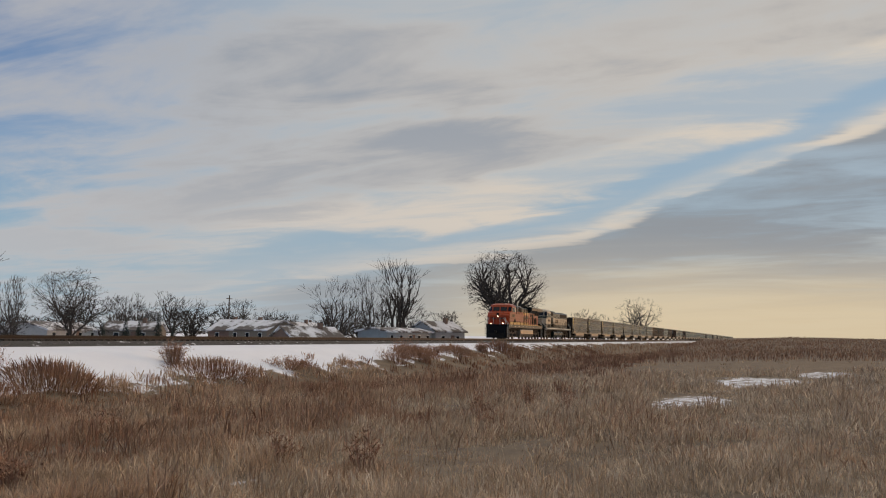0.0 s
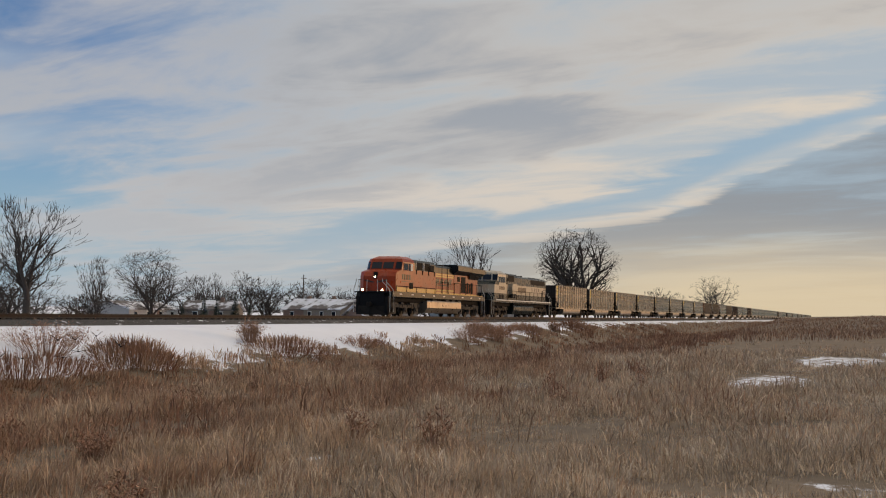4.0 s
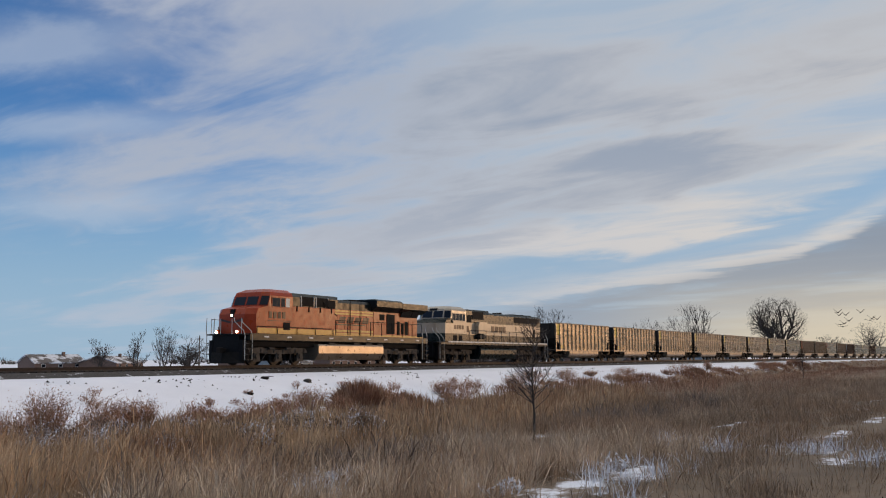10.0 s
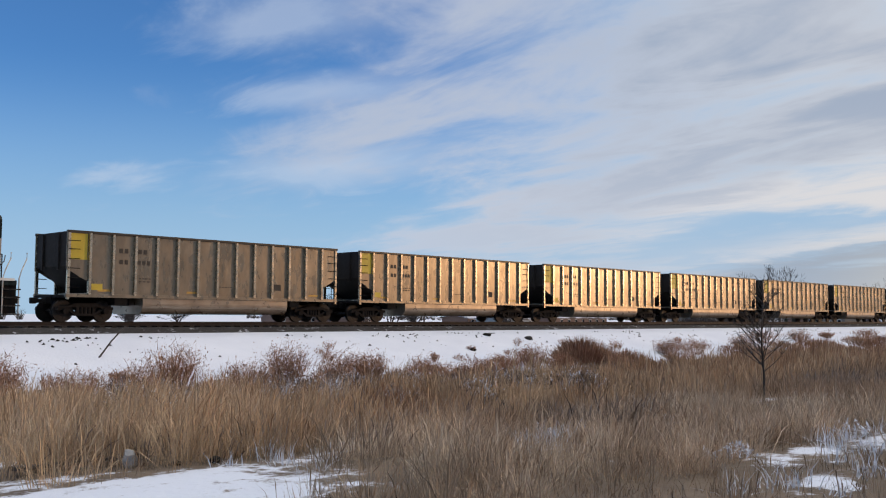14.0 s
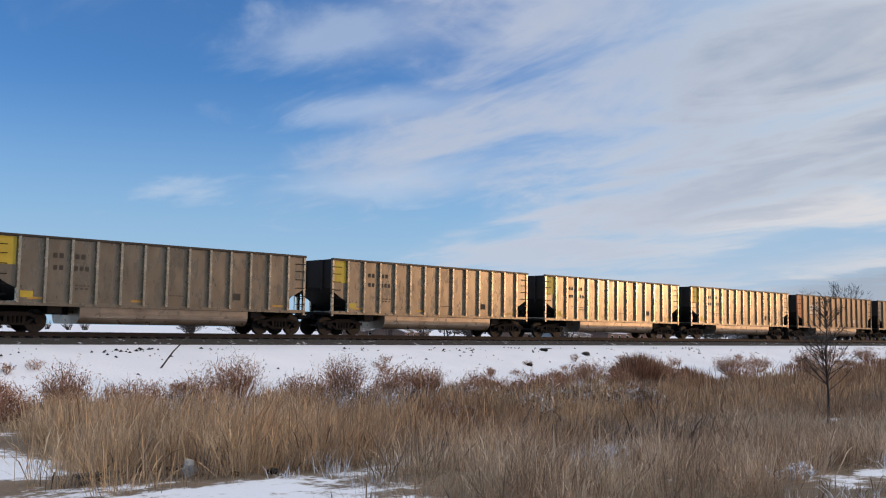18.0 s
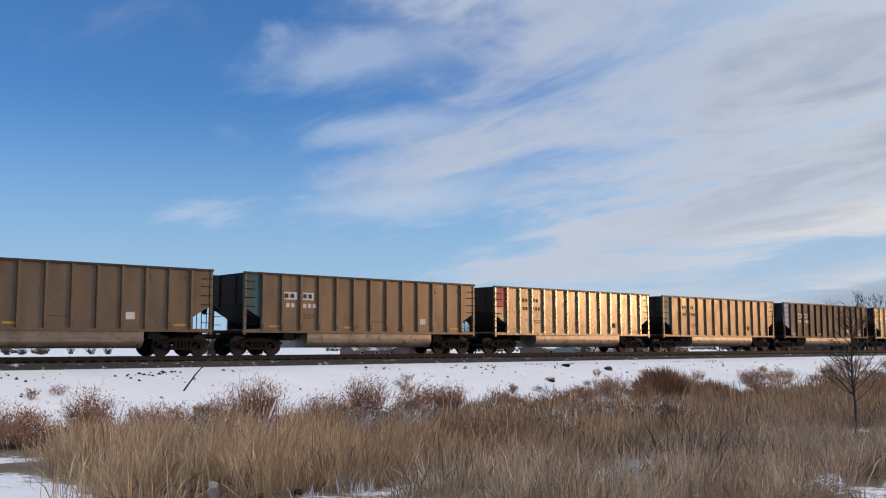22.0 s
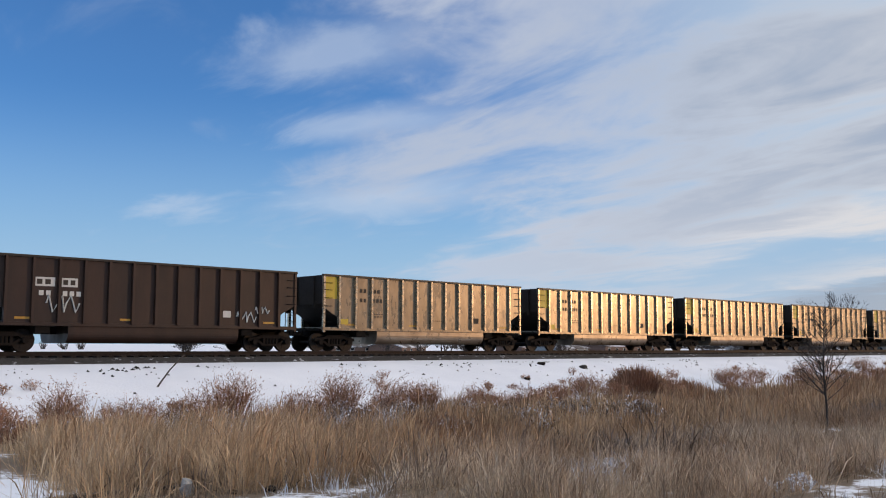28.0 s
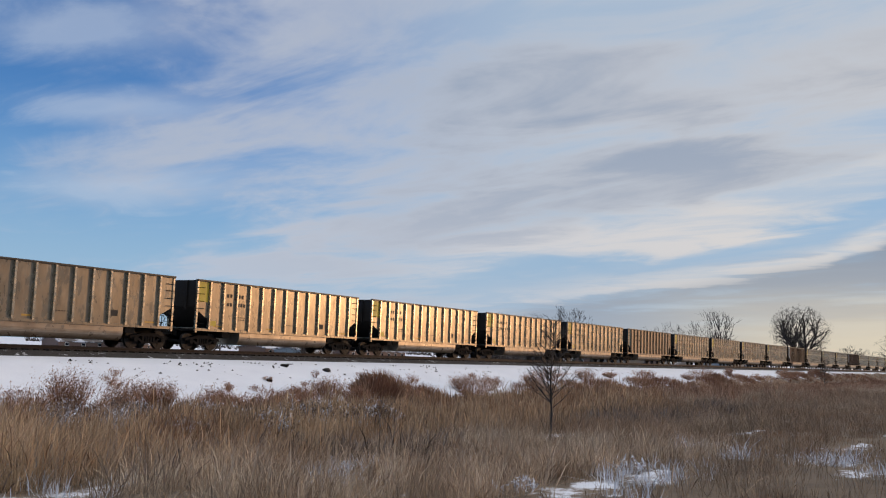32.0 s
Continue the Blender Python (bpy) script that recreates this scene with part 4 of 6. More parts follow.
        part("cable_bracket", bm, M["steel_dark"], l)
    bm = nb()
    box(bm, -1.9, -1.0, -1.05, -0.95, 3.65, 4.25)
    part("filter_hatch", bm, M["black"], l)
    bm = nb()
    tube(bm, [(-2.3, -1.05, 4.1), (-1.2, -1.35, 3.2)], 0.03, 6)
    part("grab_bar", bm, M["steel_dark"], l)
    # engine hood
    bm = nb()
    prism(bm, [(-0.98, 1.90), (-0.98, 3.70), (0.98, 3.70), (0.98, 1.90)], 0, -1.62, 3.6)
    hood = part("engine_hood", bm, O, l, "orange engine hood")
    bm = nb()
    prism(bm, [(-0.99, 3.705), (-0.99, 4.15), (-0.80, 4.36), (0.80, 4.36), (0.99, 4.15), (0.99, 3.705)], 0, -0.62, 3.6)
    part("hood_top", bm, G, l)
    for s in (-1, 1):
        for z0, z1 in ((3.36, 3.48), (3.54, 3.66), (1.98, 2.12), (2.18, 2.32)):
            bm = nb()
            box(bm, -1.6, 3.55, s * 0.99 - 0.012, s * 0.99 + 0.012, z0, z1)
            part("yellow_band", bm, Y, hood)
        for i in range(6):
            bm = nb()
            x = -1.55 + i * 0.86
            box(bm, x, x + 0.80, s * 0.985 - 0.012, s * 0.985 + 0.012, 2.36, 3.32, 0.008)
            part("hood_door", bm, O, hood)
        # emblem: plain slanting blocks
        for i in range(4):
            bm = nb()
            x = -0.60 + i * 0.92
            prism(bm, [(x, 2.80), (x + 0.22, 3.22), (x + 0.92, 3.22), (x + 0.70, 2.80)] if s < 0 else [(x + 0.22, 2.80), (x, 3.22), (x + 0.70, 3.22), (x + 0.92, 2.80)], 1, s * 1.0 - 0.008, s * 1.0 + 0.008)
            part("emblem_block", bm, M["brown_body"], hood)
        bm = nb()
        box(bm, -1.0, 2.6, s * 1.0 - 0.008, s * 1.0 + 0.008, 2.64, 2.72)
        part("emblem_line", bm, M["brown_body"], hood)
        for x in (0.75, 2.0):
            bm = nb()
            tube(bm, [(x, s * 1.04, 2.0), (x, s * 1.04, 4.3)], 0.022, 5)
            part("conduit", bm, M["steel_dark"], hood)
    bm = nb()
    box(bm, -0.2, 0.0, -0.35, 0.35, 4.36, 4.46)
    for yy in (-0.3, -0.1, 0.12, 0.3):
        tube(bm, [(-0.45, yy, 4.52), (0.15, yy, 4.52)], 0.035, 8, 0.07)
    part("horn", bm, M["steel_dark"], l)
    bm = nb()
    box(bm, 1.6, 2.6, -0.45, 0.45, 4.36, 4.50, 0.02)
    part("exhaust_stack", bm, M["steel_dark"], l)
    # radiator housing with overhanging wings
    bm = nb()
    box(bm, 3.6, 9.45, -1.02, 1.02, 1.90, 3.72)
    rad = part("radiator_cab", bm, O, l, "orange radiator compartment")
    bm = nb()
    prism(bm, [(-1.02, 3.70), (-1.46, 4.02), (-1.52, 4.05), (-1.52, 4.46), (-1.30, 4.58), (1.30, 4.58), (1.52, 4.46), (1.52, 4.05), (1.46, 4.02), (1.02, 3.70)], 0, 3.3, 6.7)
    prism(bm, [(-1.02, 3.70), (-1.46, 3.96), (-1.54, 4.00), (-1.54, 4.42), (1.54, 4.42), (1.54, 4.00), (1.46, 3.96), (1.02, 3.70)], 0, 6.7, 10.2)
    part("radiator_wing", bm, G, rad, "dark green overhanging radiator wings")
    bm = nb()
    box(bm, 3.25, 3.32, -1.35, 1.35, 3.95, 4.45)
    part("intake", bm, M["black"], rad)
    for s in (-1, 1):
        for x0, x1, z0, z1, nm in ((4.35, 4.95, 3.12, 3.55, "vent_window"), (5.25, 6.30, 2.15, 3.58, "doorway"), (6.65, 7.00, 2.10, 3.10, "louvre_door"), (7.18, 7.55, 2.15, 3.0, "louvre_door"), (7.70, 8.12, 2.10, 3.10, "louvre_door")):
            louvre(rad, x0, x1, z0, z1, s * 1.03, M["black"], nm)
        for x0, x1 in ((7.05, 8.42), (8.5, 9.4)):
            bm = nb()
            prism(bm, [(s * 1.06, 3.42), (s * 1.30, 3.92), (s * 1.26, 3.95), (s * 1.02, 3.45)], 0, x0, x1)
            part("radiator_screen", bm, M["black"], rad)
        for x0 in (8.25, 8.85):
            bm = nb()
            box(bm, x0, x0 + 0.5, s * 1.03 - 0.012, s * 1.03 + 0.012, 2.10, 3.2, 0.01)
            part("cabinet_door", bm, O, rad)
        bm = nb()
        box(bm, 3.65, 9.4, s * 1.028 - 0.006, s * 1.028 + 0.006, 1.95, 2.06)
        part("yellow_band", bm, Y, rad)
        handrail(l, -1.5, 9.4, s * 1.46, 1.90, 1.02, 9, M["steel_dark"])
        handrail(l, -9.4, -1.9, s * 1.56, 1.90, 0.42, 5, M["steel_dark"])
    # fuel tank
    bm = nb()
    prism(bm, [(-1.45, 1.30), (-1.50, 1.20), (-1.50, 0.72), (-1.18, 0.28), (1.18, 0.28), (1.50, 0.72), (1.50, 1.20), (1.45, 1.30)], 0, -3.35, 4.15)
    part("fuel_tank", bm, M["alu_tub"], l, "tan fuel tank")
    bm = nb()
    box(bm, -9.9, 9.8, -1.1, 1.1, 1.12, 1.50)
    part("underframe", bm, M["steel_dark"], l)
    bm = nb()
    for x in (-2.2, 0.6, 2.0, 3.4):
        box(bm, x, x + 0.7, -1.49, -1.25, 1.30, 1.42, 0.01)
    part("air_pipe", bm, M["truck_grey"], l)
    truck_three(l, -6.93, 2.05, M["truck_grey"])
    truck_three(l, 6.90, 2.05, M["truck_grey"])
    return l


def cream_locomotive():
    l = tagged(new("locomotive"), "cream and dark green diesel locomotive, faded and grimy", "locomotive", "locomotives heading the train")
    C, G = M["cream"], M["green2"]
    bm = nb()
    box(bm, -10.3, 9.9, -1.52, 1.52, 1.46, 1.66, 0.02)
    part("frame", bm, G, l)
    for s in (-1, 1):
        bm = nb()
        box(bm, -9.2, 9.8, s * 1.53 - 0.015, s * 1.53 + 0.015, 1.64, 1.74)
        part("sill_stripe", bm, M["ink_white"], l, "pale sill edge")
    lv = [(1.70, -10.2, 0.95, -9.6, 1.48), (2.36, -10.2, 0.95, -9.6, 1.48)]
    part("cab_skirt", loft(nb(), cab_rings(lv, -6.1)), G, l, "dark green lower cab")
    lv = [(2.365, -10.2, 0.95, -9.6, 1.48), (3.18, -10.15, 0.95, -9.55, 1.48)]
    nose = part("nose", loft(nb(), cab_rings(lv, -6.1)), C, l, "cream cab side and nose")
    lv = [(3.185, -10.15, 0.95, -9.55, 1.48), (3.42, -9.95, 0.9, -9.45, 1.48), (3.56, -9.3, 1.0, -8.85, 1.485)]
    part("nose_top", loft(nb(), cab_rings(lv, -8.3)), G, l, "dark green nose top")
    lv = [(3.18, -8.9, 1.0, -8.6, 1.48), (3.55, -9.16, 1.05, -8.72, 1.48), (4.22, -8.96, 1.02, -8.52, 1.45), (4.36, -8.9, 0.95, -8.46, 1.36), (4.58, -8.4, 0.7, -8.0, 0.95)]
    rings = cab_rings(lv, -6.1)
    cab = part("cab", loft(nb(), rings), C, l, "cream cab")
    for u0, u1 in ((0.05, 0.47), (0.53, 0.95)):
        part("windscreen", pane(nb(), rings[1][3], rings[1][2], rings[2][2], rings[2][3], u0, u1, 0.15, 0.92), M["glass"], cab)
    for i, j in ((2, 1), (4, 3)):
        part("windscreen", pane(nb(), rings[1][i], rings[1][j], rings[2][j], rings[2][i], 0.08, 0.92, 0.12, 0.95), M["glass"], cab)
    for s in (-1, 1):
        bm = nb()
        box(bm, -8.45, -6.35, s * 1.485 - 0.025, s * 1.485 + 0.025, 3.36, 4.02, 0.01)
        part("window_frame", bm, C, cab)
        for a, b in ((-8.38, -7.95), (-7.88, -7.42), (-7.35, -6.88), (-6.82, -6.42)):
            bm = nb()
            box(bm, a, b, s * 1.495 - 0.022, s * 1.495 + 0.022, 3.42, 3.97)
            part("side_window", bm, M["glass"], cab)
        for i in range(4):
            part("number_bar", box(nb(), -8.15 + i * 0.42, -7.87 + i * 0.42, s * 1.49 - 0.012, s * 1.49 + 0.012, 2.72, 3.05), M["brown_body"], cab)
        for x in (-8.3, -7.4):
            louvre(l, x, x + 0.55, 1.78, 2.22, s * 1.49, M["steel_dark"], "battery_hatch")
    bm = nb()
    box(bm, -8.98, -8.86, -0.35, 0.35, 4.22, 4.40, 0.02)
    part("number_board", bm, M["black"], l)
    # hood in painted bands: green above, cream, green below
    for nm, mat, z0, z1 in (("hood_lower_band", G, 1.66, 2.34), ("hood_middle_band", C, 2.344, 3.34), ("hood_upper_band", G, 3.344, 4.10)):
        bm = nb()
        box(bm, -6.1, 9.45, -0.98, 0.98, z0, z1)
        part(nm, bm, mat, l, {"C": "cream band"}.get("C") if mat is C else "dark green band")
    bm = nb()
    prism(bm, [(-0.99, 4.10), (-0.85, 4.46), (0.85, 4.46), (0.99, 4.10)], 0, -6.1, -1.05)
    part("hood_roof", bm, G, l)
    bm = nb()
    prism(bm, [(-0.985, 4.10), (-0.85, 4.28), (0.85, 4.28), (0.985, 4.10)], 0, -1.05, 9.45)
    part("hood_roof", bm, G, l)
    for s in (-1, 1):
        # intake housings at the hood's shoulder
        louvre(l, -6.0, -4.4, 3.38, 3.95, s * 1.0, M["black"], "intake_grille")
        bm = nb()
        box(bm, -5.95, -4.35, s * 1.02 - 0.05, s * 1.02 + 0.05, 3.96, 4.36, 0.02)
        part("shoulder_box", bm, G, l)
        louvre(l, -4.25, -2.25, 3.66, 4.30, s * 1.01, M["black"], "grid_opening")
        # blower housing bulge
        bm = nb()
        y0, y1 = sorted((s * 0.95, s * 1.36))
        prism(bm, [(-3.75, 2.45), (-3.75, 3.1), (-3.55, 3.42), (-2.15, 3.42), (-2.15, 2.45)], 1, y0, y1)
        part("blower_housing", bm, C, l)
        for x in (-3.3, -2.7):
            part("blower", disc(nb(), (x, s * 1.2, 2.2), "y", 0.2, 0.3, 14), M["truck_grey"], l)
        louvre(l, -5.35, -4.85, 2.55, 3.05, s * 1.0, M["brown_body"], "red_hatch")
        # radiator screens
        louvre(l, 3.75, 8.85, 3.56, 4.08, s * 1.0, M["black"], "radiator_screen")
        # emblem: four plain blocks
        for i in range(4):
            bm = nb()
            box(bm, -0.70 + i * 0.72, -0.16 + i * 0.72, s * 0.995 - 0.012, s * 0.995 + 0.012, 2.62, 3.14)
            part("emblem_block", bm, M["brown_body"], l)
        for i in range(8):
            bm = nb()
            x = -2.0 + i * 0.72
            box(bm, x, x + 0.66, s * 0.985 - 0.01, s * 0.985 + 0.01, 1.74, 2.28, 0.008)
            part("hood_door", bm, G, l)
        for x in (4.1, 5.2, 5.9, 6.6):
            louvre(l, x, x + 0.12, 2.85, 3.2, s * 0.99, M["brown_body"], "rust_streak")
        for x in (7.95,):
            louvre(l, x, x + 0.28, 2.2, 3.0, s * 0.99, M["black"], "louvre_door")
        for z in (2.3, 2.55, 2.8, 3.05, 3.25):
            louvre(l, 8.55, 9.3, z, z + 0.06, s * 1.01, M["truck_grey"], "rung")
        handrail(l, -5.6, 9.3, s * 1.46, 1.70, 0.98, 11, M["steel_dark"])
    bm = nb()
    for x in (4.0, 5.6, 7.2):
        disc(bm, (x + 0.7, 0, 4.32), "z", 0.68, 0.12, 20)
    part("roof_fan", bm, M["steel_dark"], l)
    bm = nb()
    box(bm, 2.1, 2.3, -0.3, 0.3, 4.28, 4.36)
    for yy in (-0.28, 0.0, 0.28):
        tube(bm, [(1.95, yy, 4.42), (2.55, yy, 4.42)], 0.035, 8, 0.07)
    part("horn", bm, M["steel_dark"], l)
    bm = nb()
    prism(bm, [(-1.30, 1.28), (-1.48, 1.05), (-1.48, 0.70), (-1.25, 0.30), (1.25, 0.30), (1.48, 0.70), (1.48, 1.05), (1.30, 1.28)], 0, -3.6, 3.25)
    part("fuel_tank", bm, G, l, "dark green fuel tank")
    bm = nb()
    box(bm, -3.4, 2.9, -1.40, -1.22, 1.28, 1.40, 0.02)
    part("air_reservoir", bm, M["steel_dark"], l)
    bm = nb()
    box(bm, -10.2, 9.6, -1.1, 1.1, 1.12, 1.47)
    part("underframe", bm, M["steel_dark"], l)
    bm = nb()
    box(bm, -10.74, -10.1, -1.02, 1.02, 0.45, 1.56, 0.03)
    box(bm, -10.82, -10.1, -1.45, 1.45, 1.56, 1.66, 0.02)
    part("pilot", bm, M["black"], l)
    for e, x0 in ((-1, -10.8), (1, 10.05)):
        bm = nb()
        box(bm, min(x0, x0 + e * 0.5), max(x0, x0 + e * 0.5), -0.10, 0.10, 0.78, 1.0, 0.03)
        box(bm, x0 + e * 0.42 - 0.12, x0 + e * 0.42 + 0.12, -0.17, 0.17, 0.74, 1.06, 0.04)
        part("coupler", bm, M["truck"], l)
        for s in (-1, 1):
            end_steps(l, -10.5 if e < 0 else 10.0, e, s, M["rail_handrail"])
    truck_three(l, -7.35, 2.0, M["truck_dark"])
    truck_three(l, 6.85, 2.0, M["truck_dark"])
    return l


LOCOS.append((orange_locomotive(), -34.45))
LOCOS.append((cream_locomotive(), -11.9))


# ---- grass, weeds, shrubs ----
rng = np.random.default_rng(7)
PATH = np.array([(0, 0), (6.0, 1.2), (28.2, 2.6), (57.2, 4.0), (84.1, 7.5)], float)


def path_distance(x, y):
    best = np.full(x.shape, 1e9)
    for (ax, ay), (bx, by) in zip(PATH, PATH[1:]):
        dx, dy = bx - ax, by - ay
        t = np.clip(((x - ax) * dx + (y - ay) * dy) / (dx * dx + dy * dy), 0, 1)
        best = np.minimum(best, np.hypot(x - ax - t * dx, y - ay - t * dy))
    return best


def patchy(x, y, scale, seed):
    """Cheap smooth noise, about -1 to 1."""
    r = np.random.default_rng(seed)
    out = np.zeros(x.shape)
    for i in range(7):
        a = r.uniform(0, 2 * math.pi)
        k = r.uniform(0.6, 1.9) / scale
        out += np.sin((x * math.cos(a) + y * math.sin(a)) * k * 2 * math.pi + r.uniform(0, 6.28) + 0.8 * np.sin(x * k * 3.1 + y * k * 1.7))
    return out / 3.2


def in_patch(x, y, grow=1.0):
    q = np.full(x.shape, 9.0)
    for px, py, rx, ry in PATCHES:
        q = np.minimum(q, np.hypot((x - px) / (rx * grow), (y - py) / (ry * grow)))
    return q


def scatter(n, x0, x1, y0, y1):
    return rng.uniform(x0, x1, n), rng.uniform(y0, y1, n)


def bank_edge(x):
    return np.interp(x, [0, 35, 50, 70, 100, 140, 205], [27.0, 26.8, 28.6, 30.6, 31.8, 33.2, 34.4])


def blade_mesh(name, x, y, h, w, lx, ly, mat, plume=None, z=None):
    """Standing blades of three triangles each; lx, ly bend the tip, a plume widens the upper third."""
    n = len(x)
    z = height(x, y) - 0.03 if z is None else z
    a = rng.uniform(0, 2 * math.pi, n)            # the way its face turns
    p = np.zeros(n) if plume is None else plume.astype(float)
    wx, wy = np.cos(a) * w * 0.5, np.sin(a) * w * 0.5
    b0, b1, up = 1 - 0.5 * p, 0.75 + 1.1 * p, 0.58 + 0.16 * p
    bend = np.hypot(lx, ly) / np.maximum(h, 0.05)
    top = h * np.clip(1 - 0.5 * bend ** 2, 0.4, 1)
    v = np.empty((n, 5, 3), np.float32)
    v[:, 0] = np.stack([x - wx * b0, y - wy * b0, z], 1)
    v[:, 1] = np.stack([x + wx * b0, y + wy * b0, z], 1)
    v[:, 2] = np.stack([x - wx * b1 + lx * up ** 2, y - wy * b1 + ly * up ** 2, z + top * up], 1)
    v[:, 3] = np.stack([x + wx * b1 + lx * up ** 2, y + wy * b1 + ly * up ** 2, z + top * up], 1)
    v[:, 4] = np.stack([x + lx, y + ly, z + top], 1)
    k = (np.arange(n) * 5)[:, None]
    f = np.concatenate([k + [0, 1, 3], k + [0, 3, 2], k + [2, 3, 4]])
    return raw_mesh(name, v.reshape(-1, 3), f, mat)


def blades(name, x, y, h, w, lean, mat, label, category="grass", plume=None, pull=None):
    n = len(x)
    b = rng.uniform(0, 2 * math.pi, n)
    l = h * rng.gamma(2.0, 0.5, n) * lean
    lx, ly = np.cos(b) * l + 0.08 * h, np.sin(b) * l
    if pull is not None:
        lx, ly = lx + pull[0] * h, ly + pull[1] * h
    return tagged(new(name, blade_mesh(name, x, y, h, w, lx, ly, mat, plume)), label, category, kind="stuff")


def tufted(cx, cy, per, sigma, fan=0.9):
    """Blades gathered round the feet of tufts: places, each tuft's vigour and the outward pull."""
    n = len(cx)
    vig = np.repeat(np.clip(rng.normal(1, 0.22, n), 0.45, 1.6), per)
    s = np.repeat(sigma * rng.uniform(0.6, 1.5, n), per)
    wind = np.repeat(rng.normal(0, 0.09, (n, 2)), per, axis=0)
    ox, oy = rng.normal(0, 1, n * per) * s, rng.normal(0, 1, n * per) * s
    return np.repeat(cx, per) + ox, np.repeat(cy, per) + oy, vig, (ox * fan + wind[:, 0], oy * fan + wind[:, 1])


def grass_material(name, base, second, third=None, scale=0.5):
    return material(name, base, 0.9, second=second, scale=scale, amount=1.0, fine=1.6, fine_amount=0.75, island=0.28, band=(0.43, 0.60), third=third, third_scale=0.16, third_at=(0.43, 0.57), spec=0.15)


M["reed"] = grass_material("brown_reed_grass", (0.44, 0.26, 0.142), (0.175, 0.088, 0.052), (0.60, 0.425, 0.26))
M["straw"] = grass_material("pale_straw_grass", (0.56, 0.43, 0.30), (0.33, 0.235, 0.155), (0.44, 0.295, 0.19))
M["field"] = grass_material("dull_straw_grass", (0.39, 0.29, 0.20), (0.20, 0.138, 0.092), (0.31, 0.20, 0.125))
M["rust_grass"] = grass_material("red_brown_grass", (0.40, 0.225, 0.14), (0.55, 0.40, 0.27), (0.23, 0.115, 0.074))
M["pale_low"] = grass_material("bleached_low_grass", (0.72, 0.575, 0.42), (0.50, 0.375, 0.26), (0.60, 0.44, 0.30))
M["rust_low"] = grass_material("tawny_low_grass", (0.54, 0.36, 0.23), (0.68, 0.50, 0.34), (0.36, 0.205, 0.13))
M["golden"] = grass_material("golden_dry_grass", (0.60, 0.415, 0.245), (0.42, 0.265, 0.15), (0.68, 0.50, 0.33))
M["grey_weed"] = grass_material("frosted_grey_weeds", (0.21, 0.155, 0.122), (0.36, 0.31, 0.28), (0.12, 0.084, 0.065))
M["weed"] = material("dry_weed_stalks", (0.29, 0.155, 0.10), 0.9, second=(0.42, 0.275, 0.185), scale=0.8, island=0.4, spec=0.15)
M["frost"] = material("snow_on_stalks", (0.72, 0.73, 0.78), 0.8, island=0.12)


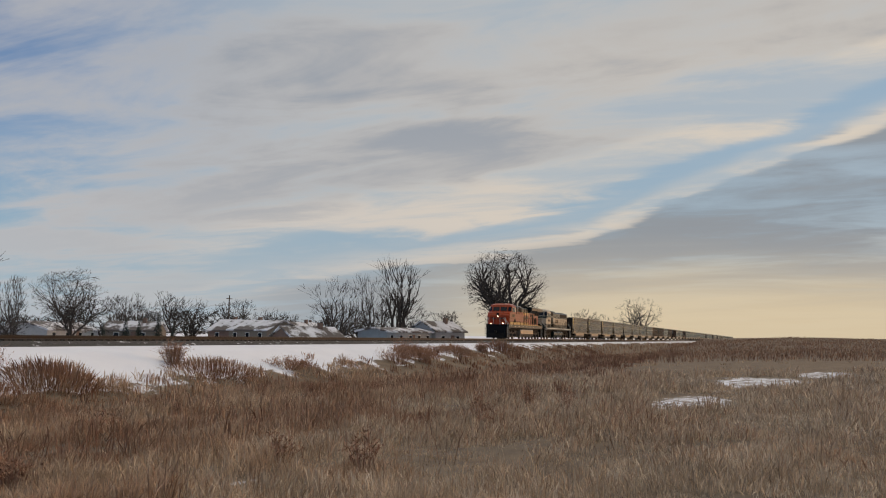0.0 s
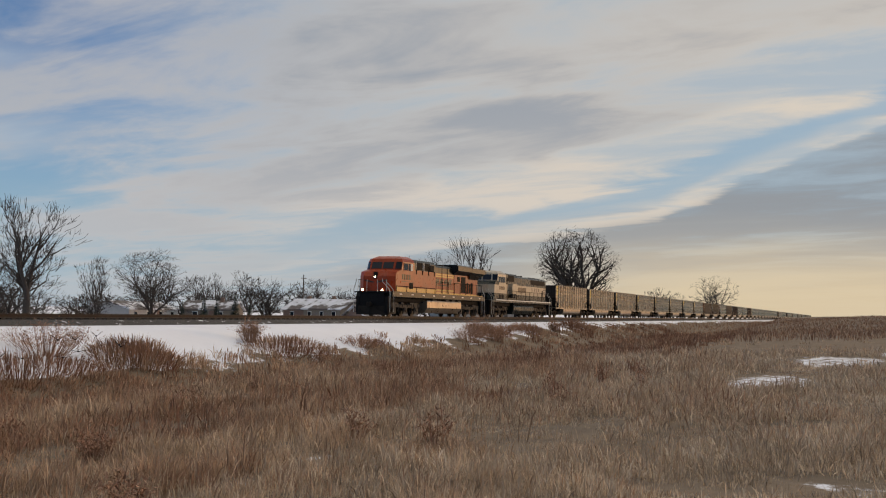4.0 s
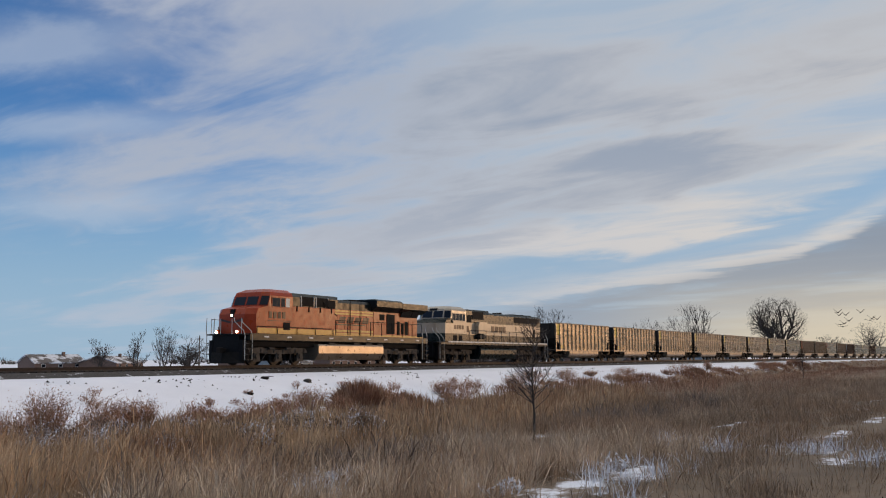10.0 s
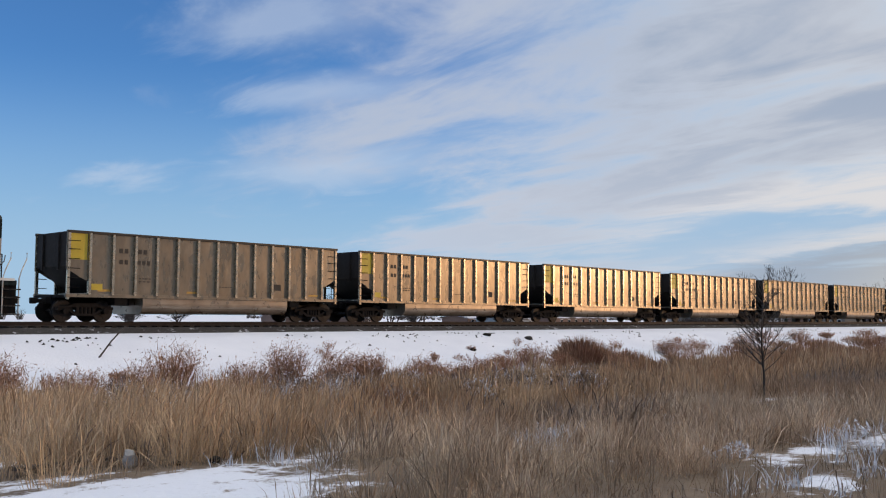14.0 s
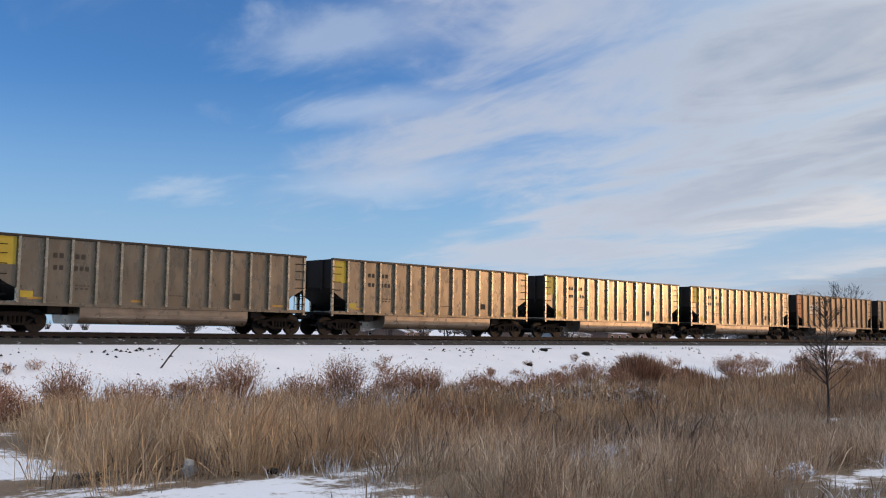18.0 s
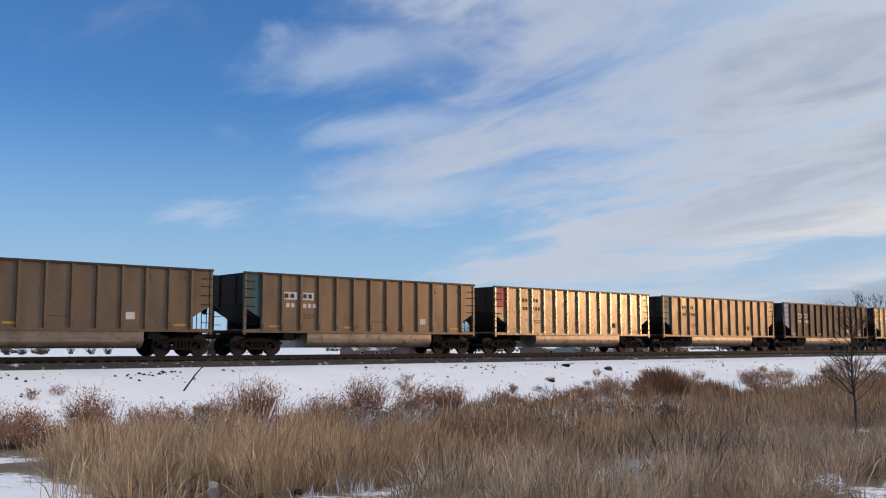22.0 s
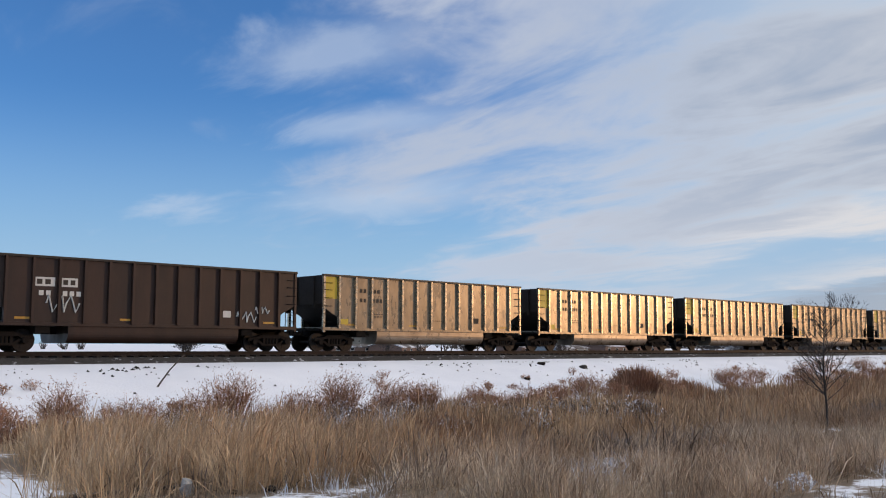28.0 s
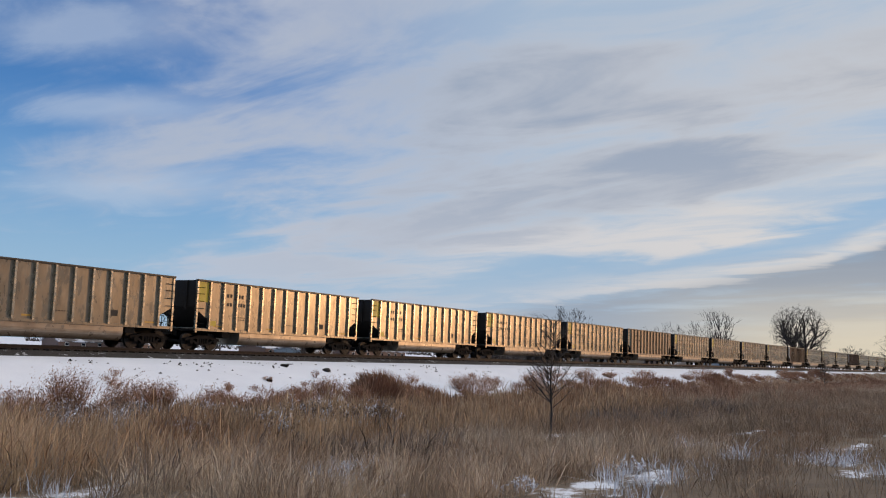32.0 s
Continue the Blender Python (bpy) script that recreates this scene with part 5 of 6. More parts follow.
def build_grass():
    # tall brown reeds in the ditch before the bank, in tufts
    cx, cy = scatter(7600, 1, 72, 10.5, 31.5)
    az = np.degrees(np.arctan2(cx, cy))
    left = 20.4 + 1.0 * np.sin(cy * 0.7)
    keep = (cy < bank_edge(cx) - 0.4 + 0.9 * patchy(cx, cy, 9, 1)) & (az > left) & (az < 71) & (cy > 12.0 + 1.2 * patchy(cx, cy, 6, 2) - np.clip(cx - 9, 0, 3) * 0.55) & (in_patch(cx, cy) > 1.05) & (path_distance(cx, cy) > 5)
    keep &= (cy > 9.5 + 0.5 * (cx - 16)) | (cx < 24) | (cy > 13)
    keep &= rng.uniform(0, 1, len(cx)) < 0.68 + 0.50 * patchy(cx, cy, 2.0, 3)
    cx, cy = cx[keep], cy[keep]
    x, y, vig, pull = tufted(cx, cy, 32, 0.22, 0.25)
    tall = 0.54 + 0.16 * patchy(x, y, 6, 4) + 0.22 * patchy(x, y, 1.7, 44) - 0.30 * np.clip((y - 20) / 5, 0, 1)
    h = np.clip(tall * vig * rng.normal(1.0, 0.20, len(x)), 0.22, 1.5)
    blades("reed_bed", x, y, h, rng.uniform(0.005, 0.011, len(x)) * (0.75 + np.hypot(x, y) / 45), 0.30, M["reed"], "tall dry brown reeds standing in the ditch", "reeds", rng.uniform(0, 1, len(x)) < 0.45, pull)
    # golden grass on the near side of the ditch
    cx, cy = scatter(3000, 3, 15, 10.8, 24)
    az = np.degrees(np.arctan2(cx, cy))
    keep = (az > 20.5 + 1.2 * np.sin(cy * 0.8)) & (az < 39 + 3 * patchy(cx, cy, 3, 81)) & (in_patch(cx, cy) > 0.82 + 0.2 * rng.uniform(-1, 1, len(cx))) & (rng.uniform(0, 1, len(cx)) < 0.62 + 0.4 * patchy(cx, cy, 2.2, 82))
    x, y, vig, pull = tufted(cx[keep], cy[keep], 34, 0.20, 0.45)
    h = np.clip((0.58 + 0.20 * patchy(x, y, 2.4, 83)) * vig * rng.normal(1.0, 0.2, len(x)), 0.2, 1.3)
    blades("golden_grass", x, y, h, rng.uniform(0.004, 0.009, len(x)) * 1.1, 0.42, M["golden"], "tall golden dry grass at the edge of the snow", plume=rng.uniform(0, 1, len(x)) < 0.5, pull=pull)
    # grey weeds with frost, low in the reeds
    cx, cy = scatter(2600, 4, 46, 9.5, 27)
    keep = (patchy(cx, cy, 6, 11) > 0.22) & (in_patch(cx, cy) > 0.85) & (path_distance(cx, cy) > 5) & (np.degrees(np.arctan2(cx, cy)) > 22)
    x, y, vig, pull = tufted(cx[keep], cy[keep], 30, 0.22, 0.7)
    blades("grey_weeds", x, y, rng.uniform(0.25, 0.62, len(x)) * vig, rng.uniform(0.005, 0.012, len(x)) * 1.3, 0.40, M["grey_weed"], "tangled grey weeds touched with frost", "weeds", rng.uniform(0, 1, len(x)) < 0.3, pull)
    # pale straw grass in the foreground and over the open field
    n = 13500
    cx, cy = scatter(n, 3, 84, -3.5, 15)
    d = path_distance(cx, cy)
    keep = (d > 0.0) & ((np.hypot(cx, cy) > 11.3) | (np.degrees(np.arctan2(cx, np.maximum(cy, 0.01))) > 36)) & (rng.uniform(0, 1, n) < 0.72 + 0.45 * patchy(cx, cy, 2.2, 15)) & (in_patch(cx, cy) > 0.9 + 0.3 * rng.uniform(-1, 1, n))
    keep &= (cy < 12.0 + 0.6 * patchy(cx, cy, 4, 16)) | (cx > 23)
    keep &= (rng.uniform(0, 1, n) < np.clip(1.25 - cx / 110, 0.3, 1)) & (np.hypot(cx, cy) > 3)
    x, y, vig, pull = tufted(cx[keep], cy[keep], 30, 0.17, 0.9)
    d = path_distance(x, y)
    h = np.clip((0.27 + 0.14 * patchy(x, y, 3.5, 6)) * vig * rng.normal(1, 0.25, len(x)), 0.08, 0.75) * np.clip(0.75 + d / 18, 0.75, 1.2)
    blades("field_grass", x, y, h, rng.uniform(0.0035, 0.0085, len(x)) * (0.9 + d / 26 + x / 120), 0.40, M["field"], "pale dry grass thick over the near field", plume=rng.uniform(0, 1, len(x)) < 0.25, pull=pull)
    n = 23000
    cx, cy = scatter(n, 40, 185, -3, 31)
    d = path_distance(cx, cy)
    want = np.clip(9.0 / np.maximum(d, 5.5), 0.10, 1.0) * np.clip(1.15 - (d / 26) ** 2, 0.12, 1) * np.clip((cx - 15) / 35, 0.5, 1)
    keep = rng.uniform(0, 1, n) < want * (0.80 + 0.45 * patchy(cx, cy, 3.0, 5))
    keep &= (in_patch(cx, cy) > 0.95 + 0.25 * rng.uniform(-1, 1, n)) & (cy < bank_edge(cx) - 1)
    keep &= (cy < 12.5) | (cx > 22)
    x, y, vig, pull = tufted(cx[keep], cy[keep], 26, 0.20, 0.8)
    d = path_distance(x, y)
    h = np.clip((0.34 + 0.17 * patchy(x, y, 5, 6)) * vig * rng.normal(1, 0.25, len(x)), 0.10, 0.85) * np.clip(0.8 + d / 20, 0.8, 1.1)
    h = h * np.where((x > 100) & (in_patch(x, y) < 1.8), 0.5, 1) * np.where(x > 78, 0.48, 1)
    blades("straw_grass", x, y, h, rng.uniform(0.003, 0.008, len(x)) * (0.55 + d / 18), 0.42, M["straw"], "pale dry straw grass over the field", plume=rng.uniform(0, 1, len(x)) < 0.3, pull=pull)
    # thick low grass where the field widens
    n = 44000
    ang, rad = radians(30) + rng.uniform(0, radians(72), n), 4.5 + 58 * rng.uniform(0, 1, n) ** 1.35
    cx, cy = 83.0 + np.sin(ang) * rad, 7.2 + np.cos(ang) * rad
    keep = (in_patch(cx, cy) > 0.95 + 0.3 * rng.uniform(-1, 1, n)) & (cy < bank_edge(cx) - 0.8) & (rng.uniform(0, 1, n) < np.clip(26 / rad, 0.30, 1) * (0.66 + 0.5 * patchy(cx, cy, 2.6, 71)))
    x, y, vig, pull = tufted(cx[keep], cy[keep], 22, 0.12, 1.0)
    far = np.hypot(x - 83.0, y - 7.2)
    h = 0.8 * np.clip((0.21 + 0.11 * patchy(x, y, 9.0, 74) + 0.10 * patchy(x, y, 4.0, 72) + 0.08 * patchy(x, y, 1.3, 73)) * vig * rng.normal(1, 0.25, len(x)), 0.06, 0.55) * np.clip(0.7 + far / 60, 0.7, 1.3)
    pale = (y < 14.6 + 0.09 * (x - 85) + 2.0 * patchy(x, y, 7, 61))
    pale ^= rng.uniform(0, 1, len(x)) < 0.16
    for k, nm, lab in ((pale, "pale_low", "low pale straw grass thick over the open field"), (~pale, "rust_low", "low red-brown grass thick towards the ditch")):
        blades("low_grass", x[k], y[k], h[k] * (1 if nm == "pale_low" else 1.3), rng.uniform(0.002, 0.005, k.sum()) * (0.7 + far[k] / 11), 0.38, M[nm], lab, plume=rng.uniform(0, 1, k.sum()) < 0.5, pull=(pull[0][k], pull[1][k]))
    # bleached tufts before the reeds
    cx, cy = scatter(420, 5.5, 20, 5.5, 11.5)
    ok = (in_patch(cx, cy) > 0.9) & (patchy(cx, cy, 3.0, 91) > -0.25) & (np.hypot(cx, cy) > 9)
    x, y, vig, pull = tufted(cx[ok], cy[ok], 70, 0.16, 1.3)
    blades("pale_tufts", x, y, np.clip(rng.normal(0.40, 0.11, len(x)), 0.12, 0.8) * vig, rng.uniform(0.003, 0.007, len(x)), 0.42, M["pale_low"], "soft tufts of bleached grass before the reeds", plume=rng.uniform(0, 1, len(x)) < 0.4, pull=pull)
    # dense tussocks at the edge of the near snow
    cx, cy = scatter(360, 5, 34, 3, 12.5)
    ok = (in_patch(cx, cy) > 0.9) & (path_distance(cx, cy) > 4.2)
    x, y, vig, pull = tufted(cx[ok], cy[ok], 95, 0.15, 1.5)
    blades("grass_tussocks", x, y, np.clip(rng.normal(0.42, 0.13, len(x)), 0.15, 0.8) * vig, rng.uniform(0.004, 0.008, len(x)), 0.40, M["straw"], "tussocks of pale bent grass beside the snow", pull=pull)
    # red-brown grass over the rest of the slope, farther along the line
    n = 11500
    cx, cy = scatter(n, 45, 232, 6, 36)
    d = path_distance(cx, cy)
    want = np.clip(10.0 / np.maximum(d, 6), 0.25, 1.0) * np.where((cx > 76) & (d < 16), 0.35, 1)
    keep = rng.uniform(0, 1, n) < want * (0.85 + 0.4 * patchy(cx, cy, 4.5, 8))
    keep &= (in_patch(cx, cy) > 1.0) & (d > 1.2) & (cy < bank_edge(cx) - 0.3 + 0.7 * patchy(cx, cy, 5, 9)) & (cy > 10 + 0.05 * (cx - 60) + np.where(cx > 76, 2.6 + 2.2 * patchy(cx, cy, 7, 61), 0))
    keep &= (cx > 205) | (cy > 20 + 3 * patchy(cx, cy, 30, 10) - 0.03 * cx) | (rng.uniform(0, 1, n) < np.where(cx > 76, 0.75, 0.25))
    x, y, vig, pull = tufted(cx[keep], cy[keep], 24, 0.28, 0.25)
    d = path_distance(x, y)
    h = np.clip((0.70 + 0.28 * patchy(x, y, 8, 12)) * vig * rng.normal(1, 0.2, len(x)), 0.2, 1.3) * np.clip(0.35 + d / 14, 0.35, 1)
    h = np.where(y > bank_edge(x) - 3, h * 0.8, h) * np.where((x > 100) & (in_patch(x, y) < 1.8), 0.4, 1) * np.where(x > 78, 0.58, 1)
    blades("rust_grass", x, y, h, rng.uniform(0.005, 0.010, len(x)) * (0.7 + d / 18), 0.34, M["rust_grass"], "red-brown tall grass along the railway bank", plume=rng.uniform(0, 1, len(x)) < 0.45, pull=pull)
    # stalks white with frost where the snow lies in the grass
    spots = [p for p in PATCHES if p[2] < 1.2 and p[0] < 30]
    cx = np.concatenate([rng.normal(px, rx * 0.8, 9) for px, py, rx, ry in spots])
    cy = np.concatenate([rng.normal(py, ry * 0.8, 9) for px, py, rx, ry in spots])
    x, y, vig, pull = tufted(cx, cy, 22, 0.10, 2.0)
    blades("frosted_grass", x, y, rng.uniform(0.12, 0.34, len(x)) * vig, rng.uniform(0.006, 0.016, len(x)), 0.6, M["frost"], "low grass coated with white frost and snow", "frosted grass", pull=pull)
    # far field, coarse
    n = 38000
    x, y = scatter(n, 175, 420, -25, 35)
    keep = (in_patch(x, y) > 1.0) & (rng.uniform(0, 1, n) < 0.7 + 0.4 * patchy(x, y, 14, 14)) & (y < 34)
    x, y = x[keep], y[keep]
    blades("far_grass", x, y, rng.uniform(0.35, 0.75, len(x)), rng.uniform(0.04, 0.09, len(x)), 0.25, M["rust_grass"], "dull brown grass on the rise beside the line")


build_grass()


def brush(x, y, rx, ry, h, n):
    """A rounded mound of dense standing brush."""
    a, r = rng.uniform(0, 6.283, n), np.sqrt(rng.uniform(0, 1, n))
    bx, by = x + np.cos(a) * r * rx * 0.8, y + np.sin(a) * r * ry * 0.8
    hh = h * (1 - 0.62 * r ** 2) * rng.uniform(0.65, 1.1, n)
    out = rng.normal(0, 0.12, (2, n))
    ob = tagged(new("brush_mound"), "dense rust-brown brush on the snowy bank", "bush")
    part("foliage", blade_mesh("foliage", bx, by, hh, rng.uniform(0.010, 0.022, n), np.cos(a) * r * 0.4 + out[0], np.sin(a) * r * 0.4 + out[1], M["rust_grass"], rng.uniform(0, 1, n) < 0.6), None, ob)


def weed_bush(x, y, h, spread, n, mat=None, frost=0.12, name="weed_bush", label="dry branching weed bush on the snowy bank"):
    """Many thin stalks from one foot, with side twigs and seed heads."""
    z = float(height(x, y)) - 0.04
    vs, fs, fr = [], [], []

    def quad(p, q, w):
        side = np.array([q[1] - p[1], -(q[0] - p[0]), 0.0])
        side = side / (np.linalg.norm(side) + 1e-6) if np.linalg.norm(side) > 1e-3 else np.array([1.0, 0, 0])
        a = rng.uniform(0, math.pi)
        side = np.array([math.cos(a), math.sin(a), 0]) * w
        k = len(vs)
        vs.extend([p - side, p + side, q])
        fs.append((k, k + 1, k + 2))
    for _ in range(n):
        a, r = rng.uniform(0, 6.283), spread * math.sqrt(rng.uniform(0, 1))
        foot = np.array([x + math.cos(a) * r * 0.45, y + math.sin(a) * r * 0.45, z])
        tip = np.array([x + math.cos(a) * r, y + math.sin(a) * r, z + h * rng.uniform(0.55, 1.0) * (1 - 0.35 * (r / spread) ** 2)])
        quad(foot, tip, 0.014)
        for _ in range(7):
            u = rng.uniform(0.35, 1.0)
            p = foot + (tip - foot) * u
            q = p + np.array([rng.normal(0, 0.14), rng.normal(0, 0.14), rng.uniform(0.02, 0.22)]) * h
            quad(p, q, 0.010)
            for _ in range(2):
                s = q + rng.normal(0, 0.03, 3) * h
                e = s + rng.normal(0, 0.035, 3)
                quad(s, e, 0.019)
    ob = tagged(new(name), label, "bush", "weed bushes on the bank")
    ob.location = (0, 0, 0)
    part("foliage", raw_mesh("foliage", vs, fs, mat or M["weed"]), None, ob)
    return ob


def build_weeds():
    r = np.random.default_rng(21)
    spots = [(9.2, 29.0, 1.1), (11.6, 29.6, 1.35), (13.8, 29.4, 1.0), (16.0, 29.8, 1.25), (17.6, 30.2, 1.5), (20.2, 29.6, 1.3), (22.0, 29.7, 1.55), (24.3, 29.3, 1.2), (25.6, 29.2, 1.35), (28.5, 29.0, 0.9),
             (31.0, 29.2, 0.8), (33.5, 30.0, 0.85), (35.6, 30.6, 0.8), (38.2, 31.0, 1.0), (39.4, 30.2, 0.9), (44.0, 30.0, 0.9), (50.5, 31.2, 1.2), (54.0, 31.8, 1.4), (58.0, 31.8, 1.2), (63.0, 32.8, 1.3), (68.0, 33.0, 1.4),
             (74.0, 33.0, 1.5), (80.0, 33.6, 1.3), (86.0, 33.4, 1.5), (93.0, 33.8, 1.4), (101.0, 34.0, 1.3), (110.0, 34.0, 1.5), (121.0, 34.2, 1.4), (133.0, 34.0, 1.3), (146.0, 33.6, 1.7), (149.0, 33.2, 1.8), (153.0, 34.2, 1.5), (160.0, 34.2, 1.3), (171.0, 34.4, 1.4), (186.0, 34.3, 1.4)]
    for x, y, h in spots:
        if x > 48:      # farther along they stand lower, in ragged drifts
            weed_bush(x + r.uniform(-2.6, 2.6), y - r.uniform(0.6, 2.8), h * r.uniform(0.45, 0.95), r.uniform(0.6, 1.7), 120)
            continue
        weed_bush(x, y - 0.9, h * r.uniform(1.0, 1.25), r.uniform(0.75, 1.2), 165)
    for _ in range(24):
        weed_bush(r.uniform(9, 33), r.uniform(26.4, 28.4), r.uniform(0.5, 0.95), r.uniform(0.6, 1.3), 90)
    # the brushy mound on the bank
    brush(43.2, 30.4, 3.0, 1.3, 1.45, 2600)
    brush(46.2, 29.4, 2.4, 1.2, 1.0, 1300)
    for x, y, rx, h in ((62, 30.0, 4.5, 0.9), (69.5, 30.6, 3.2, 0.7), (75, 30.3, 5.0, 1.0), (86, 31.2, 4.0, 0.7), (92, 30.8, 5.5, 0.9), (107, 31.2, 5.0, 0.8), (113, 31.8, 2.6, 1.0), (124, 32.0, 4.5, 0.8), (156, 33.4, 4.0, 0.8), (166, 33.2, 4.0, 0.9), (184, 33.6, 6.0, 1.1)):
        brush(x, y, rx, 1.9, h, 1500)
    # dark dead stalks standing out of the near field
    for _ in range(40):
        u = r.uniform(0, 1)
        x, y = 62 + 65 * u, 9 + 6 * u + r.uniform(-1.5, 12)
        if path_distance(np.array([x]), np.array([y]))[0] > 2.5:
            weed_bush(x, y, r.uniform(0.45, 0.8), r.uniform(0.25, 0.6), 16, name="weed_tuft", label="small dark dead weed in the dry field")
    # low frosted tufts scattered on the snow
    for _ in range(46):
        x = r.uniform(9, 60)
        y = r.uniform(29.2, 33.5) if x < 45 else r.uniform(31.5, 34)
        weed_bush(x, y, r.uniform(0.25, 0.6), r.uniform(0.2, 0.45), 14, name="weed_tuft", label="small dry weed tuft poking through snow")
    for _ in range(150):      # grey weeds with snow caught in their tops
        x, y = r.uniform(9, 27), r.uniform(15.5, 27.5)
        if patchy(np.array([x]), np.array([y]), 6, 11)[0] > 0.12:
            k = r.uniform(0.6, 1.0)
            weed_bush(x, y, k, r.uniform(0.4, 0.75), 30, M["grey_weed"], name="weed_clump", label="dense grey-brown weed clump dusted with snow")
            weed_bush(x, y, k * 0.95, r.uniform(0.3, 0.6), 9, M["frost"], name="frosted_weed", label="weed stalks coated with white frost")
    for x, y in ((9.8, 13.7), (10.6, 14.4), (12.4, 9.4), (13.1, 9.9), (9.0, 12.8), (11.6, 5.9), (14.9, 5.6)):
        weed_bush(x, y, 0.30, 0.32, 9, M["frost"], name="frosted_weed", label="weed stalks coated with white frost")
    # dark stones and clods that show through the snow under the track
    vs, fs = [], []
    for _ in range(900):
        x, y = r.uniform(4, 90), 36.0 - abs(r.normal(0, 1.6))
        if patchy(np.array([x]), np.array([y]), 5, 33)[0] < 0.1 or y < 31:
            continue
        z, s = float(height(x, y)), r.uniform(0.03, 0.10)
        k = len(vs)
        q = [(x + s * r.uniform(0.6, 1.6), y, z - 0.02), (x, y + s, z - 0.02), (x - s * r.uniform(0.6, 1.6), y, z - 0.02), (x, y - s, z - 0.02), (x + r.uniform(-0.3, 0.3) * s, y, z + s * 0.7)]
        vs.extend(q)
        fs.extend([(k, k + 1, k + 4), (k + 1, k + 2, k + 4), (k + 2, k + 3, k + 4), (k + 3, k, k + 4)])
    tagged(new("bank_stones", raw_mesh("bank_stones", vs, fs, M["steel_dark"])), "dark ballast stones strewn over the snow", "stones", kind="stuff")


build_weeds()


# ---- trees ----
def bare_tree(name, x, y, h, spread, seed, label, category="tree", upright=0.5, depth=5, trunk_r=None, twig_w=0.02, z=None, stems=1, fork=0.17, reach=None, rounded=False):
    """A leafless tree: tapered trunk and limbs as one part, a crown of fine forking twigs as another."""
    r = random.Random(seed)
    z = float(height(x, y)) - 0.1 if z is None else z
    tr = trunk_r or h * 0.022
    tv, tf, cv, cf = [], [], [], []
    limit = {6: 7, 5: 6, 4: 6}[depth] - (1 if stems > 4 else 0)
    sides_at = (8, 7, 6, 5, 4, 3)

    def turned(d, angle):
        side = d.cross(Vector((r.gauss(0, 1), r.gauss(0, 1), r.gauss(0, 1)))).normalized()
        return (d * math.cos(angle) + side * math.sin(angle)).normalized()

    def ring(q, d, rad, k):
        a = d.cross(Vector((0.31, 0.2, 1.0)) if abs(d.z) < 0.9 else Vector((1, 0, 0))).normalized()
        b = a.cross(d)
        base = len(tv)
        tv.extend((q + (a * math.cos(6.2832 * m / k) + b * math.sin(6.2832 * m / k)) * rad)[:] for m in range(k))
        return base

    def branch(q, d, length, rad, level):
        steps = 3 if level < 3 else 2
        k = sides_at[min(level, 5)]
        fine = level >= min(5, limit - 2)
        if fine:
            a = turned(d, 1.5708) * max(rad * 0.8, twig_w * 0.42)
            base = len(cv)
            cv.extend([(q - a)[:], (q + a)[:]])
        else:
            prev = ring(q, d, rad, k)
        for m in range(steps):
            d = (turned(d, r.uniform(0.05, 0.26)) + Vector((0, 0, 0.09 * upright))).normalized()
            q = q + d * (length / steps)
            u = (m + 1) / steps
            if fine:
                b = a * (1 - 0.55 * u)
                cv.extend([(q - b)[:], (q + b)[:]])
                e = base + 2 * m
                cf.append((e, e + 1, e + 3, e + 2))
            else:
                cur = ring(q, d, rad * (1 - 0.32 * u), k)
                tf.extend((prev + n, prev + (n + 1) % k, cur + (n + 1) % k, cur + n) for n in range(k))
                prev = cur
            if level >= 1 and m < steps - 1 and level + 2 <= limit:
                for _ in range(1 + (level < 3)):
                    branch(q, turned(d, r.uniform(0.5, 0.95)), length * r.uniform(0.42, 0.62), rad * 0.42, level + 2)
        if level >= limit:
            return
        for n in range(2 + (r.random() < 0.35)):
            angle = r.uniform(0.10, 0.30) if n == 0 else r.uniform(0.38, 0.80) * (0.6 + 0.5 * spread)
            w = turned(d, angle)
            w.z += 0.10 * upright - (0.05 * level if rounded and level > 3 else 0)
            branch(q, w.normalized(), length * r.uniform(0.66, 0.88), rad * (0.70 if n == 0 else 0.56), level + 1)

    foot = Vector((x, y, z))
    if stems > 1:
        for n in range(stems):
            off = Vector((r.uniform(-1, 1), r.uniform(-1, 1), 0)) * 0.09 * h
            branch(foot + off, (Vector((0, 0, 1)) + off * (2.2 / h)).normalized(), h * r.uniform(0.24, 0.32), tr * 0.8, 1)
    else:
        bole = h * fork
        lean = Vector((r.uniform(-0.03, 0.03) * h, r.uniform(-0.03, 0.03) * h, 0))
        rings = [ring(foot + lean * u + Vector((0, 0, bole * u)), Vector((0, 0, 1)), tr * w, 8) for u, w in ((0, 1.4), (0.25, 1.05), (1.0, 0.9))]
        for lo, hi in zip(rings, rings[1:]):
            tf.extend((lo + n, lo + (n + 1) % 8, hi + (n + 1) % 8, hi + n) for n in range(8))
        kids = 5 if spread > 0.7 else 4
        for n in range(kids):
            a, tilt = 6.283 * n / kids + r.uniform(-0.4, 0.4), (0.12 if n == 0 else r.uniform(0.4, 0.9)) * spread
            branch(foot + lean + Vector((0, 0, bole * 0.95)), Vector((math.sin(tilt) * math.cos(a), math.sin(tilt) * math.sin(a), math.cos(tilt))), h * r.uniform(0.2, 0.27), tr * r.uniform(0.5, 0.66), 1)
    # bring it to its true height and width, keeping the foot
    tv, cv = np.array(tv), np.array(cv)
    k = h / (np.quantile(cv[:, 2], 0.998) - z)
    wide = max(np.quantile(np.abs(cv[:, 0] - x), 0.97), 0.1)
    kx = k if reach is None else reach / wide
